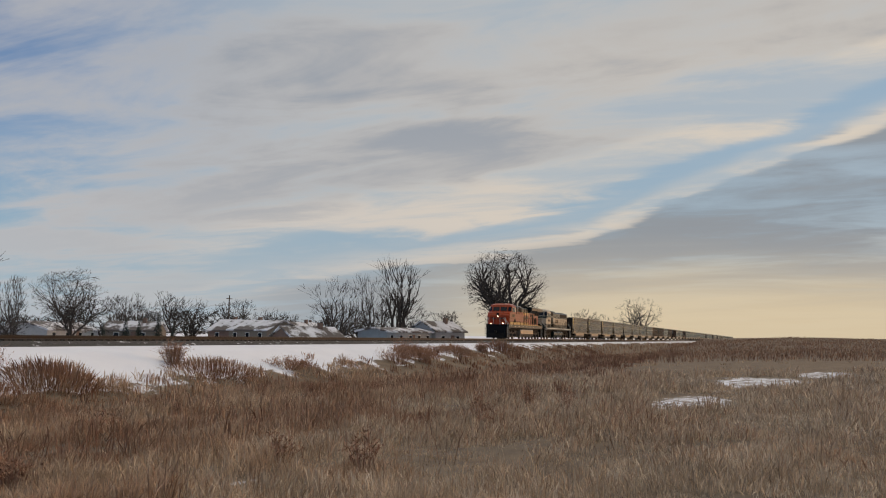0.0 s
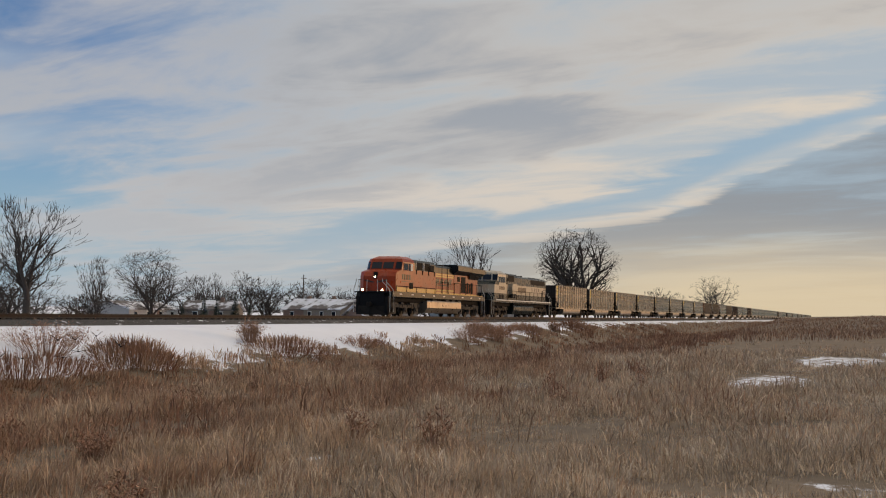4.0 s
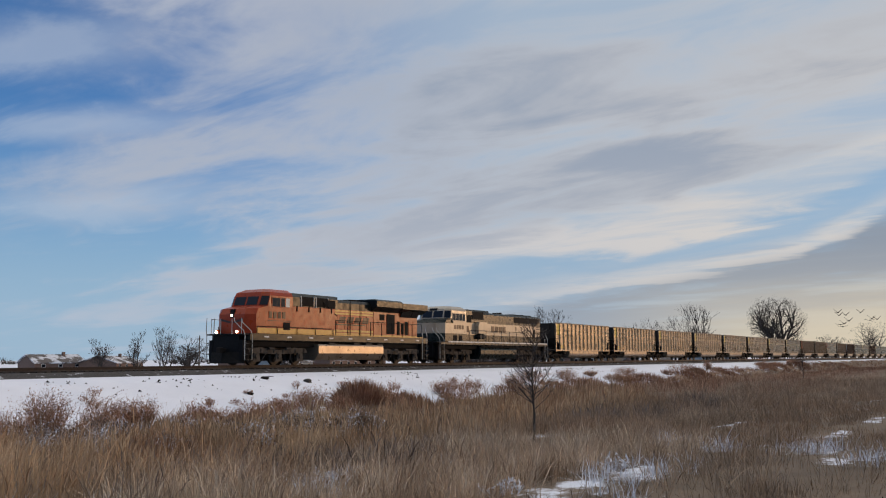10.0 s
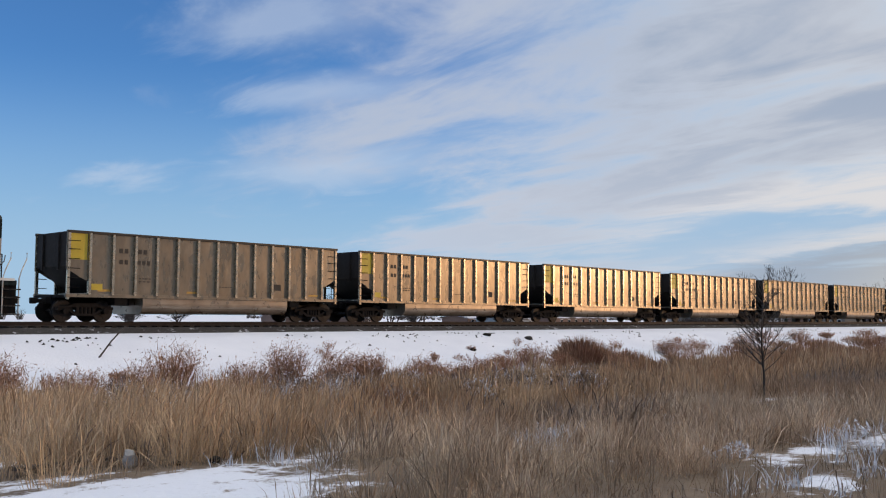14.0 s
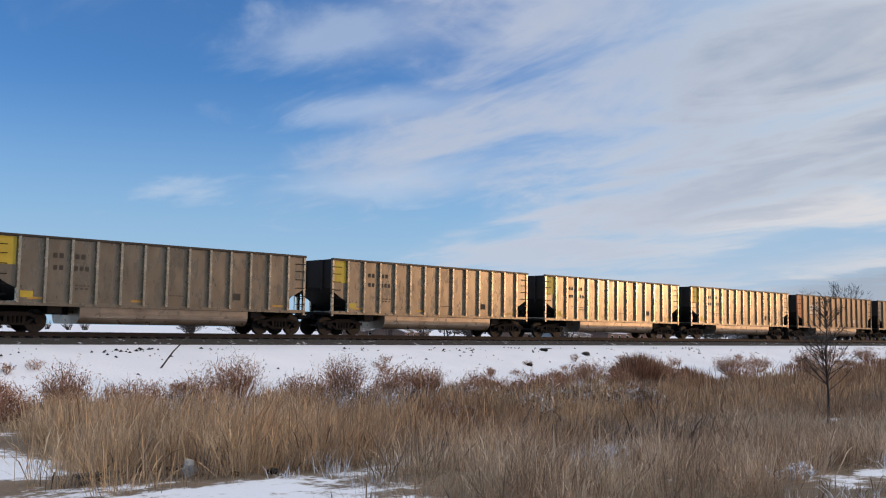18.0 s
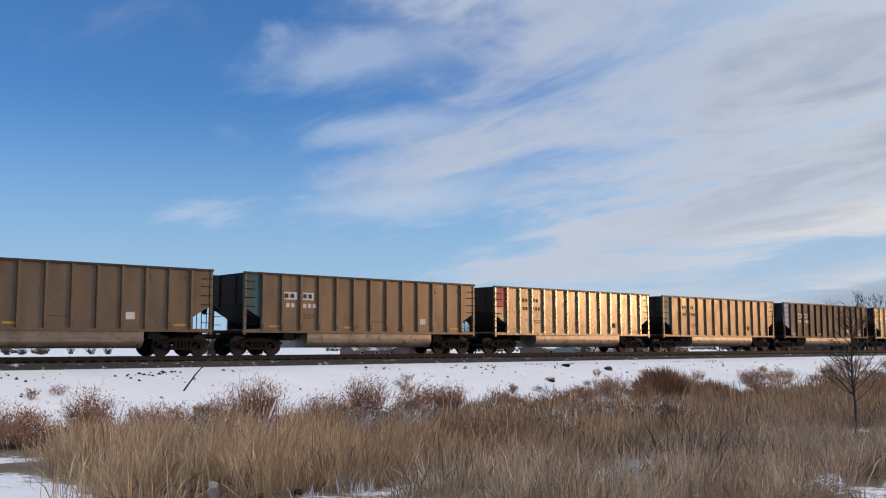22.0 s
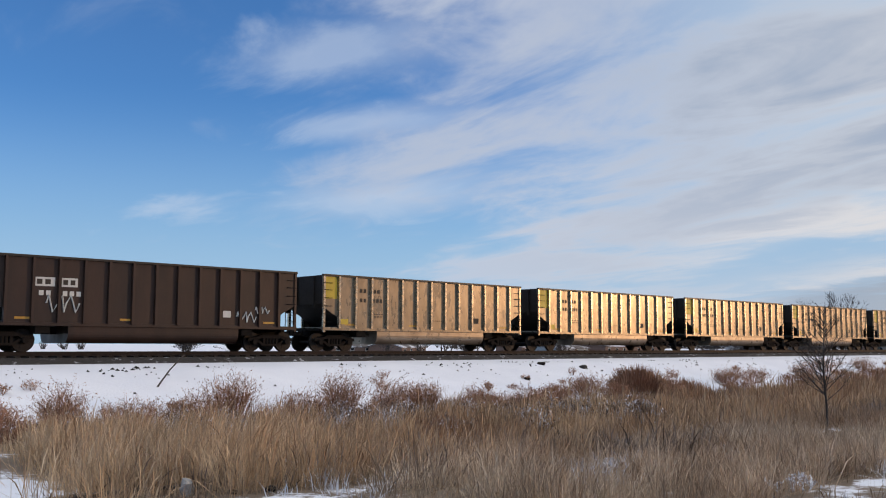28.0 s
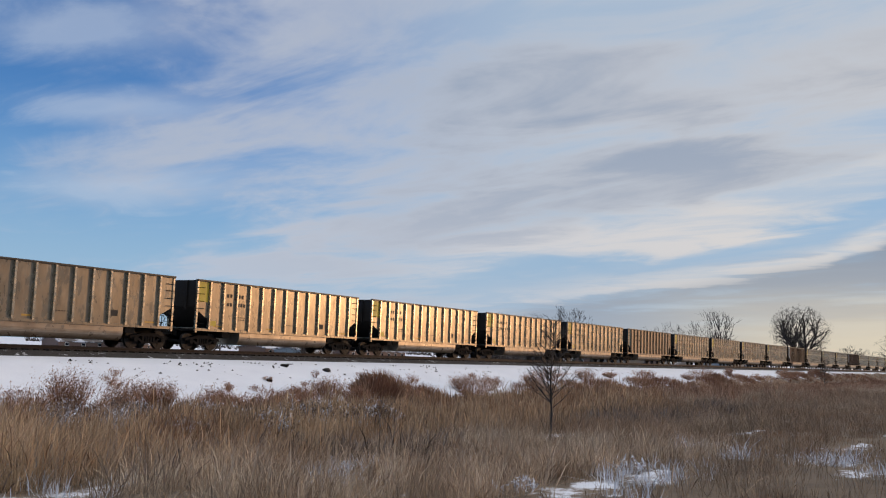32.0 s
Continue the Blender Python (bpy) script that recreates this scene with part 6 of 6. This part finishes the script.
    for arr in (tv, cv):
        arr[:, 2] = z + (arr[:, 2] - z) * k
        grow = np.clip((arr[:, 2] - z) / (0.2 * h), 0, 1) * (kx - 1) + 1
        arr[:, 0] = x + (arr[:, 0] - x) * grow
        arr[:, 1] = y + (arr[:, 1] - y) * grow
    if rounded:      # a dome: what strays past the crown's outline is drawn in
        c, size = np.array([x, y, z + 0.56 * h]), np.array([reach, reach, 0.46 * h])
        for arr in (tv, cv):
            q = np.linalg.norm((arr - c) / size, axis=1)
            f = np.where(q > 0.8, 0.8 + np.tanh((q - 0.8) * 1.3) * 0.32, q) / np.maximum(q, 0.05)
            up = np.clip((arr[:, 2] - z - 0.16 * h) / (0.2 * h), 0, 1)[:, None]
            arr[:] = arr + up * ((c + (arr - c) * f[:, None]) - arr)
    ob = tagged(new(name), label, category)
    part("trunk", raw_mesh("trunk", tv, tf, M["bark"], True), None, ob)
    part("crown", raw_mesh("crown", cv, cf, M["twig"]), None, ob, "fine bare twigs")
    return ob


def evergreen(x, y, h, seed):
    r = np.random.default_rng(seed)
    z = float(height(x, y)) - 0.1
    ob = tagged(new("evergreen_tree"), "dark evergreen conifer among bare trees", "tree")
    part("trunk", tube(nb(), [(x, y, z), (x, y, z + h * 0.97)], h * 0.02, 6, 0.02), M["bark"], ob)
    vs, fs = [], []
    for i in range(900):
        u = r.uniform(0.04, 1.0)
        rad = (1 - u) ** 0.8 * h * 0.27 * r.uniform(0.5, 1.1)
        a = r.uniform(0, 6.283)
        p = np.array([x, y, z + u * h])
        q = p + np.array([math.cos(a) * rad, math.sin(a) * rad, -rad * 0.35])
        s = np.array([-math.sin(a), math.cos(a), 0.2]) * h * 0.035 * (1.2 - u)
        k = len(vs)
        vs.extend([p * 0.5 + q * 0.5 - s, p * 0.5 + q * 0.5 + s, q])
        fs.append((k, k + 1, k + 2))
    part("crown", raw_mesh("crown", vs, fs, M["needles"]), None, ob)


def build_trees():
    big = "large spreading leafless cottonwood beyond the railway"
    bare_tree("cottonwood_tree", 240.0, 48.6, 17.4, 1.0, 11, big, upright=0.55, depth=6, twig_w=0.060, trunk_r=0.70, fork=0.15, reach=7.4, rounded=True)
    pop = "leafless upright poplars beyond the railway"
    bare_tree("poplar_tree", 245.1, 68.0, 15.8, 0.45, 12, pop, upright=1.2, twig_w=0.057, stems=5, reach=5.2)
    bare_tree("poplar_tree", 239.8, 70.7, 12.6, 0.6, 13, pop, upright=0.9, twig_w=0.057, stems=3, reach=4.6)
    bare_tree("poplar_tree", 245.7, 82.1, 12.4, 0.5, 34, pop, upright=1.1, twig_w=0.057, stems=3, reach=4.4)
    small = "leafless tree beyond the railway"
    bare_tree("bare_tree", 422.0, 47.5, 17.0, 1.1, 14, small, upright=0.3, depth=5, twig_w=0.085, reach=11.0, rounded=True)
    bare_tree("bare_tree", 330.5, 50.5, 9.0, 0.9, 15, small, twig_w=0.070, reach=5.0)
    # west side, near the line
    bare_tree("bare_tree", 136.3, 61.4, 10.0, 0.45, 16, "leafless tree with a tall forked crown", upright=1.25, depth=5, twig_w=0.038, reach=2.9, fork=0.25)
    bare_tree("bare_tree", 130.8, 64.9, 8.8, 0.75, 17, small, upright=0.7, depth=5, twig_w=0.038, reach=3.4, stems=3)
    bare_tree("bare_tree", 125.0, 68.0, 8.2, 0.9, 18, small, depth=5, twig_w=0.038, reach=4.0, stems=3)
    bare_tree("bare_tree", 139.0, 66.5, 6.0, 0.9, 19, small, depth=5, twig_w=0.038, reach=3.4, stems=4)
    bare_tree("round_tree", 169.1, 77.3, 9.0, 0.95, 20, "leafless tree with a dense round crown", depth=6, twig_w=0.048, reach=4.9, rounded=True)
    bare_tree("bare_tree", 169.2, 84.8, 7.8, 0.5, 21, small, upright=1.1, twig_w=0.048, reach=2.2)
    bare_tree("bare_tree", 160.0, 86.0, 6.6, 0.8, 22, small, twig_w=0.048, reach=3.0, stems=3)
    for i, (x, y, h, rr, up, st) in enumerate(((233, 118, 9.0, 3.8, 1.1, 3), (240, 122, 8.6, 3.6, 1.0, 3), (249, 119, 9.8, 4.0, 0.5, 1), (262, 121, 9.0, 4.5, 0.7, 2), (270, 118, 8.4, 4.0, 0.6, 2), (279, 121, 9.6, 4.4, 0.7, 2), (288, 119, 8.0, 4.0, 0.6, 2),
                                                    (297, 108, 9.5, 4.8, 0.8, 3), (300, 99, 8.0, 4.4, 0.9, 3), (322, 94, 9.0, 5.0, 0.9, 3), (340, 92, 9.0, 5.0, 0.7, 3), (356, 95, 8.5, 5.0, 0.7, 3))):
        bare_tree("bare_tree", x, y, h, 0.5 if up > 1 else 0.8, 40 + i, "leafless tree behind the houses", upright=up, depth=4 if st > 2 else 5, twig_w=0.067, stems=st, reach=rr)
    # seen past the front of the train
    for i, (x, y, h, rr, up, st) in enumerate(((149, 150, 7.4, 4.6, 0.4, 5), (141, 156, 8.2, 2.6, 1.1, 2), (133, 158, 6.4, 3.0, 0.9, 3), (159, 160, 6.0, 4.0, 1.0, 4), (182.4, 150, 10.2, 4.6, 1.2, 5), (188, 152, 7.4, 4.0, 0.8, 3), (209, 152, 7.0, 4.6, 0.7, 3), (210.4, 180, 12.0, 3.4, 1.1, 2), (218, 176, 8.6, 4.6, 0.5, 1),
                                                    (172.6, 182, 10.5, 3.4, 1.4, 4), (121, 200, 5.4, 4.0, 0.7, 3), (112, 205, 5.0, 3.5, 0.7, 3), (103, 190, 4.8, 3.0, 0.8, 3), (232, 165, 6.0, 3.5, 0.7, 3), (190, 172, 5.0, 2.0, 1.0, 2))):
        bare_tree("bare_tree", x, y, h, 0.5 if up > 1 else 0.85, 70 + i, "leafless tree at the edge of the far yards", upright=up, depth=4 if st > 2 else 5, twig_w=0.076, stems=st, reach=rr)
    for i, (x, y, h) in enumerate(((183, 84, 3.2), (184.9, 82.1, 4.0), (187.2, 79.0, 4.4), (186, 81, 3.6), (189, 78, 3.0))):
        evergreen(x, y, h, 90 + i)
    bare_tree("bare_tree", 96.0, 80.0, 5.4, 0.6, 32, small, upright=0.9, depth=5, twig_w=0.036, reach=1.7)
    bare_tree("bare_tree", 102.0, 84.0, 5.0, 0.9, 33, small, upright=0.4, depth=5, twig_w=0.036, reach=2.2)
    # scrub at the feet of the trees and behind the houses
    r = np.random.default_rng(77)
    for i in range(10):
        bare_tree("shrub", 120 + i * 4.6 + r.uniform(-1, 1), 68 + i * 1.2 + r.uniform(-2, 4), r.uniform(2.4, 3.8), 0.9, 200 + i, "tangled leafless scrub under the trees", "bush", depth=4, twig_w=0.05, stems=5, reach=r.uniform(2.0, 2.8))
    for i in range(16):
        u = i / 15
        bare_tree("shrub", 231 + 62 * u + r.uniform(-2, 2), 142 - 44 * u + r.uniform(-3, 3), r.uniform(4.5, 7.5), 0.8, 220 + i, "leafless scrub behind the houses", "bush", depth=4, twig_w=0.09, stems=5, reach=r.uniform(3.4, 5.0))
    young_tree(20.3, 9.55, 2.95)
    young_tree(90.8, 16.2, 3.2)


def young_tree(x, y, h):
    """A slender leader with thin upswept side branches."""
    r = np.random.default_rng(100)
    z = float(height(x, y)) - 0.05
    ob = tagged(new("young_tree"), "slender leafless young tree in the tall grass", "tree")
    stem = [(x + 0.05 * math.sin(i * 1.1), y, z + h * 0.93 * i / 8) for i in range(9)]
    part("trunk", tube(nb(), stem, 0.030, 7, 0.006), M["bark"], ob)
    bm = nb()
    for i in range(58):
        u = r.uniform(0.26, 0.99)
        k = u * 8
        a, b = Vector(stem[int(k)]), Vector(stem[min(int(k) + 1, 8)])
        p = a.lerp(b, k - int(k))
        ang, ln_ = r.uniform(0, 6.283), h * 0.34 * (1.12 - u) * r.uniform(0.7, 1.1) + 0.12
        d = Vector((math.cos(ang), math.sin(ang), r.uniform(0.5, 1.1))).normalized()
        q = p + d * ln_ * 0.5 + Vector((0, 0, 0.03))
        e = q + (d + Vector((0, 0, 0.35))).normalized() * ln_ * 0.5
        tube(bm, [p, q, e], 0.010, 4, 0.0035)
        for _ in range(6):
            m = p.lerp(e, r.uniform(0.35, 1.0))
            w = (d + Vector(r.normal(0, 0.6, 3))).normalized() * ln_ * r.uniform(0.2, 0.45)
            tube(bm, [m, m + w], 0.005, 3, 0.0025)
    part("crown", bm, M["bark"], ob, "thin bare branches")


build_trees()


def far_woods():
    """A broken line of bare woods far off on the plain."""
    r = np.random.default_rng(5)
    vs, fs = [], []
    for _ in range(900):
        x, y = r.uniform(-250, 900), r.uniform(330, 520)
        if math.sin(x * 0.021) + math.sin(x * 0.053 + 1) < 0.2:
            continue
        h, w = r.uniform(2.0, 4.6), r.uniform(2.0, 4.5)
        z = -1.9
        for _ in range(34):
            a = r.uniform(0, 6.283)
            p = np.array([x + r.normal(0, 0.4), y, z])
            q = np.array([x + math.cos(a) * w * r.uniform(0.1, 1), y + math.sin(a) * w, z + h * r.uniform(0.4, 1)])
            s = np.array([0.10, 0, 0.02])
            k = len(vs)
            vs.extend([p - s, p + s, q + s * 0.3, q - s * 0.3])
            fs.append((k, k + 1, k + 2, k + 3))
    tagged(new("far_woods", raw_mesh("far_woods", vs, fs, M["twig"])), "thin grey line of bare woods far away", "woods", kind="stuff")


far_woods()


# ---- houses, sheds, poles beyond the line ----
M["siding"] = material("tan_siding", (0.17, 0.14, 0.11), 0.8, second=(0.12, 0.10, 0.08), scale=2)
M["siding_brown"] = material("brown_siding", (0.16, 0.10, 0.075), 0.8, second=(0.10, 0.065, 0.05), scale=2)
M["siding_white"] = material("white_siding", (0.34, 0.33, 0.32), 0.75, second=(0.24, 0.24, 0.24), scale=2)
M["siding_grey"] = material("grey_metal_siding", (0.20, 0.23, 0.25), 0.6, second=(0.14, 0.16, 0.17), scale=2)
M["roof_mixed"] = material("roof_with_thawing_snow", (0.58, 0.59, 0.64), 0.8, second=(0.40, 0.41, 0.44), scale=0.5, amount=0.9, third=(0.06, 0.045, 0.038), third_at=(0.46, 0.54), third_scale=0.35)
M["pole"] = material("weathered_pole", (0.09, 0.072, 0.06), 0.9, second=(0.05, 0.04, 0.034), scale=3)


def house(x, y, w, d, eave, ridge, turn, wall_mat, label, snowy=True, name="house"):
    z = float(height(x, y)) - 0.05
    ob = tagged(new(name), label, "house" if name == "house" else "shed", "houses beyond the railway")
    ob.matrix_basis = pose(x, y, z, 0, 0, turn)
    bm = nb()
    prism(bm, [(-d / 2, 0), (-d / 2, eave), (0, ridge), (d / 2, eave), (d / 2, 0)], 0, -w / 2, w / 2)
    part("wall", bm, wall_mat, ob)
    for s in (-1, 1):
        bm = nb()
        k = (ridge - eave) / (d / 2)
        prism(bm, [(0, ridge + 0.03), (s * (d / 2 + 0.4), eave - 0.4 * k + 0.03), (s * (d / 2 + 0.4), eave - 0.4 * k + 0.25), (0, ridge + 0.27)], 0, -w / 2 - 0.4, w / 2 + 0.4)
        part("roof", bm, M["roof_mixed"] if snowy else M["siding_brown"], ob, "snow-covered roof slope" if snowy else "bare brown roof slope")
    n = max(2, int(w / 3.2))
    for i in range(n):
        xx = -w / 2 + w * (i + 0.5) / n
        for s in (-1, 1):
            bm = nb()
            box(bm, xx - 0.5, xx + 0.5, s * d / 2 - 0.04, s * d / 2 + 0.04, min(0.95, eave * 0.4), min(2.0, eave * 0.85))
            win = part("window", bm, M["ink_white"], ob)
            bm = nb()
            box(bm, xx - 0.42, xx + 0.42, s * d / 2 - 0.055, s * d / 2 + 0.055, min(1.03, eave * 0.45), min(1.92, eave * 0.8))
            part("pane", bm, M["glass"], win)
    bm = nb()
    box(bm, -0.45 + w * 0.08, 0.45 + w * 0.08, -d / 2 - 0.05, -d / 2 + 0.05, 0.02, min(2.05, eave * 0.9))
    part("door", bm, M["siding_brown"], ob)
    if name == "house":
        bm = nb()
        box(bm, w * 0.2 - 0.3, w * 0.2 + 0.3, -0.9, -0.3, eave, ridge + 0.8, 0.02)
        part("chimney", bm, M["siding_brown"], ob)
    return ob


def build_houses():
    S = "single-storey house with a snow-covered roof beyond the railway"
    for x, y, w, d, e, r_, t, m, sn in ((214, 118, 15, 8, 1.9, 3.0, 8, "siding_white", True), (228, 112, 9, 7, 2.0, 3.4, -70, "siding", True), (250, 104, 9, 8, 2.3, 4.2, 80, "siding_brown", True), (262, 106, 13, 8, 2.3, 3.9, 5, "siding", True),
                                        (274, 104, 13, 9, 2.3, 4.2, -8, "siding_brown", False), (286, 108, 12, 8, 2.4, 4.3, 12, "siding_white", True), (238, 92, 10, 8, 2.4, 4.0, 70, "siding", True), (214.6, 72, 9, 6, 1.3, 2.8, -30, "siding_brown", False), (240.7, 60.5, 8, 6, 2.7, 4.2, -20, "siding_white", True), (158, 184, 15, 9, 1.5, 2.9, 25, "siding_brown", True), (146, 190, 12, 8, 1.6, 3.3, -10, "siding_brown", True)):
        house(x, y, w, d, e, r_, t, M[m], S if sn else "single-storey house with a bare brown roof")
    house(228, 63, 16, 5, 2.4, 2.9, -6, M["siding_grey"], "long dark shed beside the railway", True, "shed")
    house(193, 142, 26, 9, 1.9, 2.5, 4, M["siding_brown"], "long low shed with a snowy roof", True, "shed")
    house(172, 150, 20, 8, 1.7, 2.4, 0, M["siding_brown"], "low brown shed with a snowy roof", True, "shed")
    house(168, 140, 14, 7, 1.5, 2.1, 10, M["siding_grey"], "low grey shed with snow on its roof", True, "shed")


build_houses()


def utility_pole(x, y, h, arms=True):
    z = float(height(x, y)) - 0.05
    ob = tagged(new("utility_pole"), "weathered wooden utility pole beyond the railway", "pole", "poles beyond the railway")
    ob.location = (x, y, z)
    part("shaft", tube(nb(), [(0, 0, 0), (0, 0, h)], 0.16, 8, 0.11), M["pole"], ob)
    if arms:
        part("crossarm", box(nb(), -1.1, 1.1, -0.06, 0.06, h - 0.8, h - 0.66), M["pole"], ob)


for px_, py_, ph_ in ((148, 146, 7.2), (205, 146, 8.4), (200, 140, 6.4), (259, 112, 9.6)):
    utility_pole(px_, py_, ph_, ph_ > 7)


# ---- things lying about ----
def lump(name, x, y, size, mat, label, seed, category="stone", flat=1.0):
    r = random.Random(seed)
    bm = nb()
    bmesh.ops.create_icosphere(bm, subdivisions=2, radius=0.5)
    for v in bm.verts:
        v.co *= r.uniform(0.82, 1.15)
    ob = new(name, mesh_of(name, bm, mat))
    ob.matrix_basis = Matrix.Translation((x, y, float(height(x, y)) + size[2] * 0.30 * flat)) @ Matrix.Rotation(r.uniform(0, 3), 4, "Z") @ Matrix.Diagonal((*size, 1))
    return tagged(ob, label, category)


lump("stone", 6.4, 11.67, (0.22, 0.2, 0.28), M["siding_white"], "pale upright stone in thin snow", 1)
lump("stone", 7.15, 10.85, (0.22, 0.16, 0.10), M["steel_dark"], "small dark stone on the snow", 2)
lump("stone", 6.75, 11.1, (0.16, 0.12, 0.08), M["steel_dark"], "small dark stone on the snow", 3)
lump("stone", 40.3, 34.88, (0.5, 0.28, 0.2), M["truck"], "dark stone on the snowy bank", 4)
lump("stone", 43.0, 34.13, (0.6, 0.4, 0.26), M["truck_grey"], "grey stone half covered by snow on the bank", 5)
lump("stone", 36.6, 32.6, (0.35, 0.25, 0.2), M["truck"], "dark stone on the snowy bank", 6)
for sx, sy, ln_, ang, tilt in ((17.5, 33.4, 1.9, 24, 38), (40.9, 35.15, 0.7, -10, 6)):
    stick = tagged(new("branch", mesh_of("branch", tube(nb(), [(-ln_ / 2, 0, 0), (0, 0.04, 0.03), (ln_ / 2, 0, 0)], 0.035, 6, 0.02), M["bark"])), "broken dark branch lying on the snowy bank", "branch")
    stick.matrix_basis = pose(sx, sy, float(height(sx, sy)) + 0.02 + 0.5 * ln_ * math.sin(radians(tilt)) * 0.8, 0, -tilt, ang)
for i, (sx, sy, ln_) in enumerate(((5.9, 12.6, 1.4), (6.7, 12.4, 0.7))):
    plank = tagged(new("plank", mesh_of("plank", box(nb(), -ln_ / 2, ln_ / 2, -0.09, 0.09, -0.02, 0.03, 0.008), M["pole"])), "weathered board lying in snowy grass", "board")
    plank.matrix_basis = pose(sx, sy, float(height(sx, sy)) + 0.05, 0, 2, 12 + 20 * i)


# ---- birds ----


def bird(span):
    ob = tagged(new("bird"), "small dark bird in flight over the field", "bird", "flock of birds")
    bm = nb()
    bmesh.ops.create_icosphere(bm, subdivisions=2, radius=0.5, matrix=Matrix.Diagonal((span * 0.42, span * 0.12, span * 0.11, 1)))
    bmesh.ops.create_icosphere(bm, subdivisions=1, radius=span * 0.06, matrix=Matrix.Translation((-span * 0.22, 0, span * 0.02)))
    part("body", bm, M["black"], ob)
    bm = nb()
    prism(bm, [(span * 0.18, -span * 0.03), (span * 0.34, -span * 0.07), (span * 0.34, span * 0.07), (span * 0.18, span * 0.03)], 2, -0.004, 0.004)
    part("tail", bm, M["black"], ob)
    for s in (-1, 1):
        bm = nb()
        prism(bm, [(-span * 0.10, 0), (-span * 0.13, s * span * 0.25), (0, s * span * 0.5), (span * 0.07, s * span * 0.28), (span * 0.10, 0)], 2, -0.005, 0.005)
        w = part("wing", bm, M["black"], ob)
        w.matrix_parent_inverse = Matrix.Translation((0, s * span * 0.04, 0))
    return ob


LOW_WAY = [(0, 112, 38, -0.6), (5.0, 104, 27, -1.3), (6, 98.8, 24.5, -1.6), (6.5, 87.8, 22.0, -1.5), (7, 74.2, 19.2, -1.5), (7.5, 60.8, 17.1, -1.33), (8, 47.5, 13.9, -0.97),
           (8.5, 36.1, 12.3, -0.6), (9, 26.5, 9.6, -0.32), (9.5, 36, 8.2, 1.2), (10, 44.5, 6.7, 1.85), (12, 100, 4, 7), (20, 420, 10, 20), (32, 800, -60, 40)]
HIGH_WAY = [(0, -40, 60, 6), (7, 60, 36, 1.5), (8, 66, 26, 1.9), (8.5, 63, 20.8, 3.1), (9, 54.3, 14.4, 4.53), (9.5, 49.4, 4.8, 6.2), (11, 75, -30, 14), (20, 220, -260, 30), (32, 420, -500, 40)]
FLOCK = []


def build_birds():
    r = random.Random(9)
    first = bird(0.42)
    for i in range(12):
        ob = first if i == 0 else copy_thing(first, Matrix())
        FLOCK.append((ob, LOW_WAY, (r.uniform(-3.2, 3.2), r.uniform(-1.6, 1.6), r.uniform(-0.25, 0.55))))
    second = bird(0.62)
    for i, off in enumerate(((0, 0, 0), (2.2, -0.8, -0.25))):
        ob = second if i == 0 else copy_thing(second, Matrix())
        FLOCK.append((ob, HIGH_WAY, off))


build_birds()


# ---- what moves ----
# where the front of the first wagon's body stands on the line, second by second
LINE = [(0, 250.12), (0.5, 242.02), (1, 234.02), (1.5, 226.29), (2, 218.97), (2.5, 212.22), (4.5, 187.99), (5, 182.14), (5.5, 176.45), (6, 169.81), (6.5, 159.79), (7, 148.86), (7.5, 137.71), (8, 126.97), (8.5, 116.54), (9, 105.9), (9.5, 96.6), (10, 87.87), (11, 70.62), (12, 53.16), (13, 35.72),
        (14, 18.17), (16.5, -25.75), (18, -52.05), (20, -87.36), (22, -122.77), (24, -158.45), (25.5, -185.32), (27.5, -221.06), (29, -247.94), (30, -265.9), (31, -283.87), (32, -301.84)]


def turn_wheels(wheels, radius):
    """All wheels of one size roll alike: one keyed roll, shared."""
    ts, ss = [t for t, _ in LINE], [s for _, s in LINE]
    steps = int(32.0 * 30 / 1) + 1
    rows = []
    for i in range(steps):
        t = i / 30
        rows.append((t, Matrix.Rotation((np.interp(t, ts, ss) - ss[0]) / radius, 4, "Y")))
    walk(wheels[0], rows)
    roll = wheels[0].animation_data
    for w in wheels[1:]:
        w.rotation_mode = "QUATERNION"
        w.animation_data_create()
        w.animation_data.action = roll.action
        w.animation_data.action_slot = roll.action_slot


def fly():
    beats = {}
    for n, (ob, way, off) in enumerate(FLOCK):
        rows = []
        turn = None
        for (t, *p), (t2, *q) in zip(way, way[1:] + [way[-1]]):
            v = Vector(q) - Vector(p)
            if v.length > 0.01:
                a = math.degrees(math.atan2(-v.y, -v.x))
                turn = a if turn is None else turn + max(-80, min(80, (a - turn + 180) % 360 - 180))
            rows.append((t, pose(p[0] + off[0], p[1] + off[1], p[2] + off[2], 0, 0, turn)))
        walk(ob, rows)
        for k, w in enumerate(o for o in ob.children if o.name.startswith("wing")):
            key = (k, n % 3)
            if key not in beats:
                side = -1 if k == 0 else 1
                walk(w, [(i * 0.1, Matrix.Rotation(radians(side * (10 + 38 * math.sin(i * 2.2 + n))), 4, "X")) for i in range(321)])
                beats[key] = w.animation_data
            else:
                w.rotation_mode = "QUATERNION"
                w.animation_data_create()
                w.animation_data.action = beats[key].action
                w.animation_data.action_slot = beats[key].action_slot


def motions():
    for k, car in enumerate(CARS):
        walk(car, [(t, pose(s + k * PITCH + HALF, TRACK_Y, 0)) for t, s in LINE])
    for loco, offset in LOCOS:
        walk(loco, [(t, pose(s + offset, TRACK_Y, 0)) for t, s in LINE])
    small = [w for w in WHEELS if w.data == WHEEL_MESH]
    large = [w for w in WHEELS if w.data == BIG_WHEEL]
    turn_wheels(small, 0.457)
    turn_wheels(large, 0.533)
    fly()


motions()
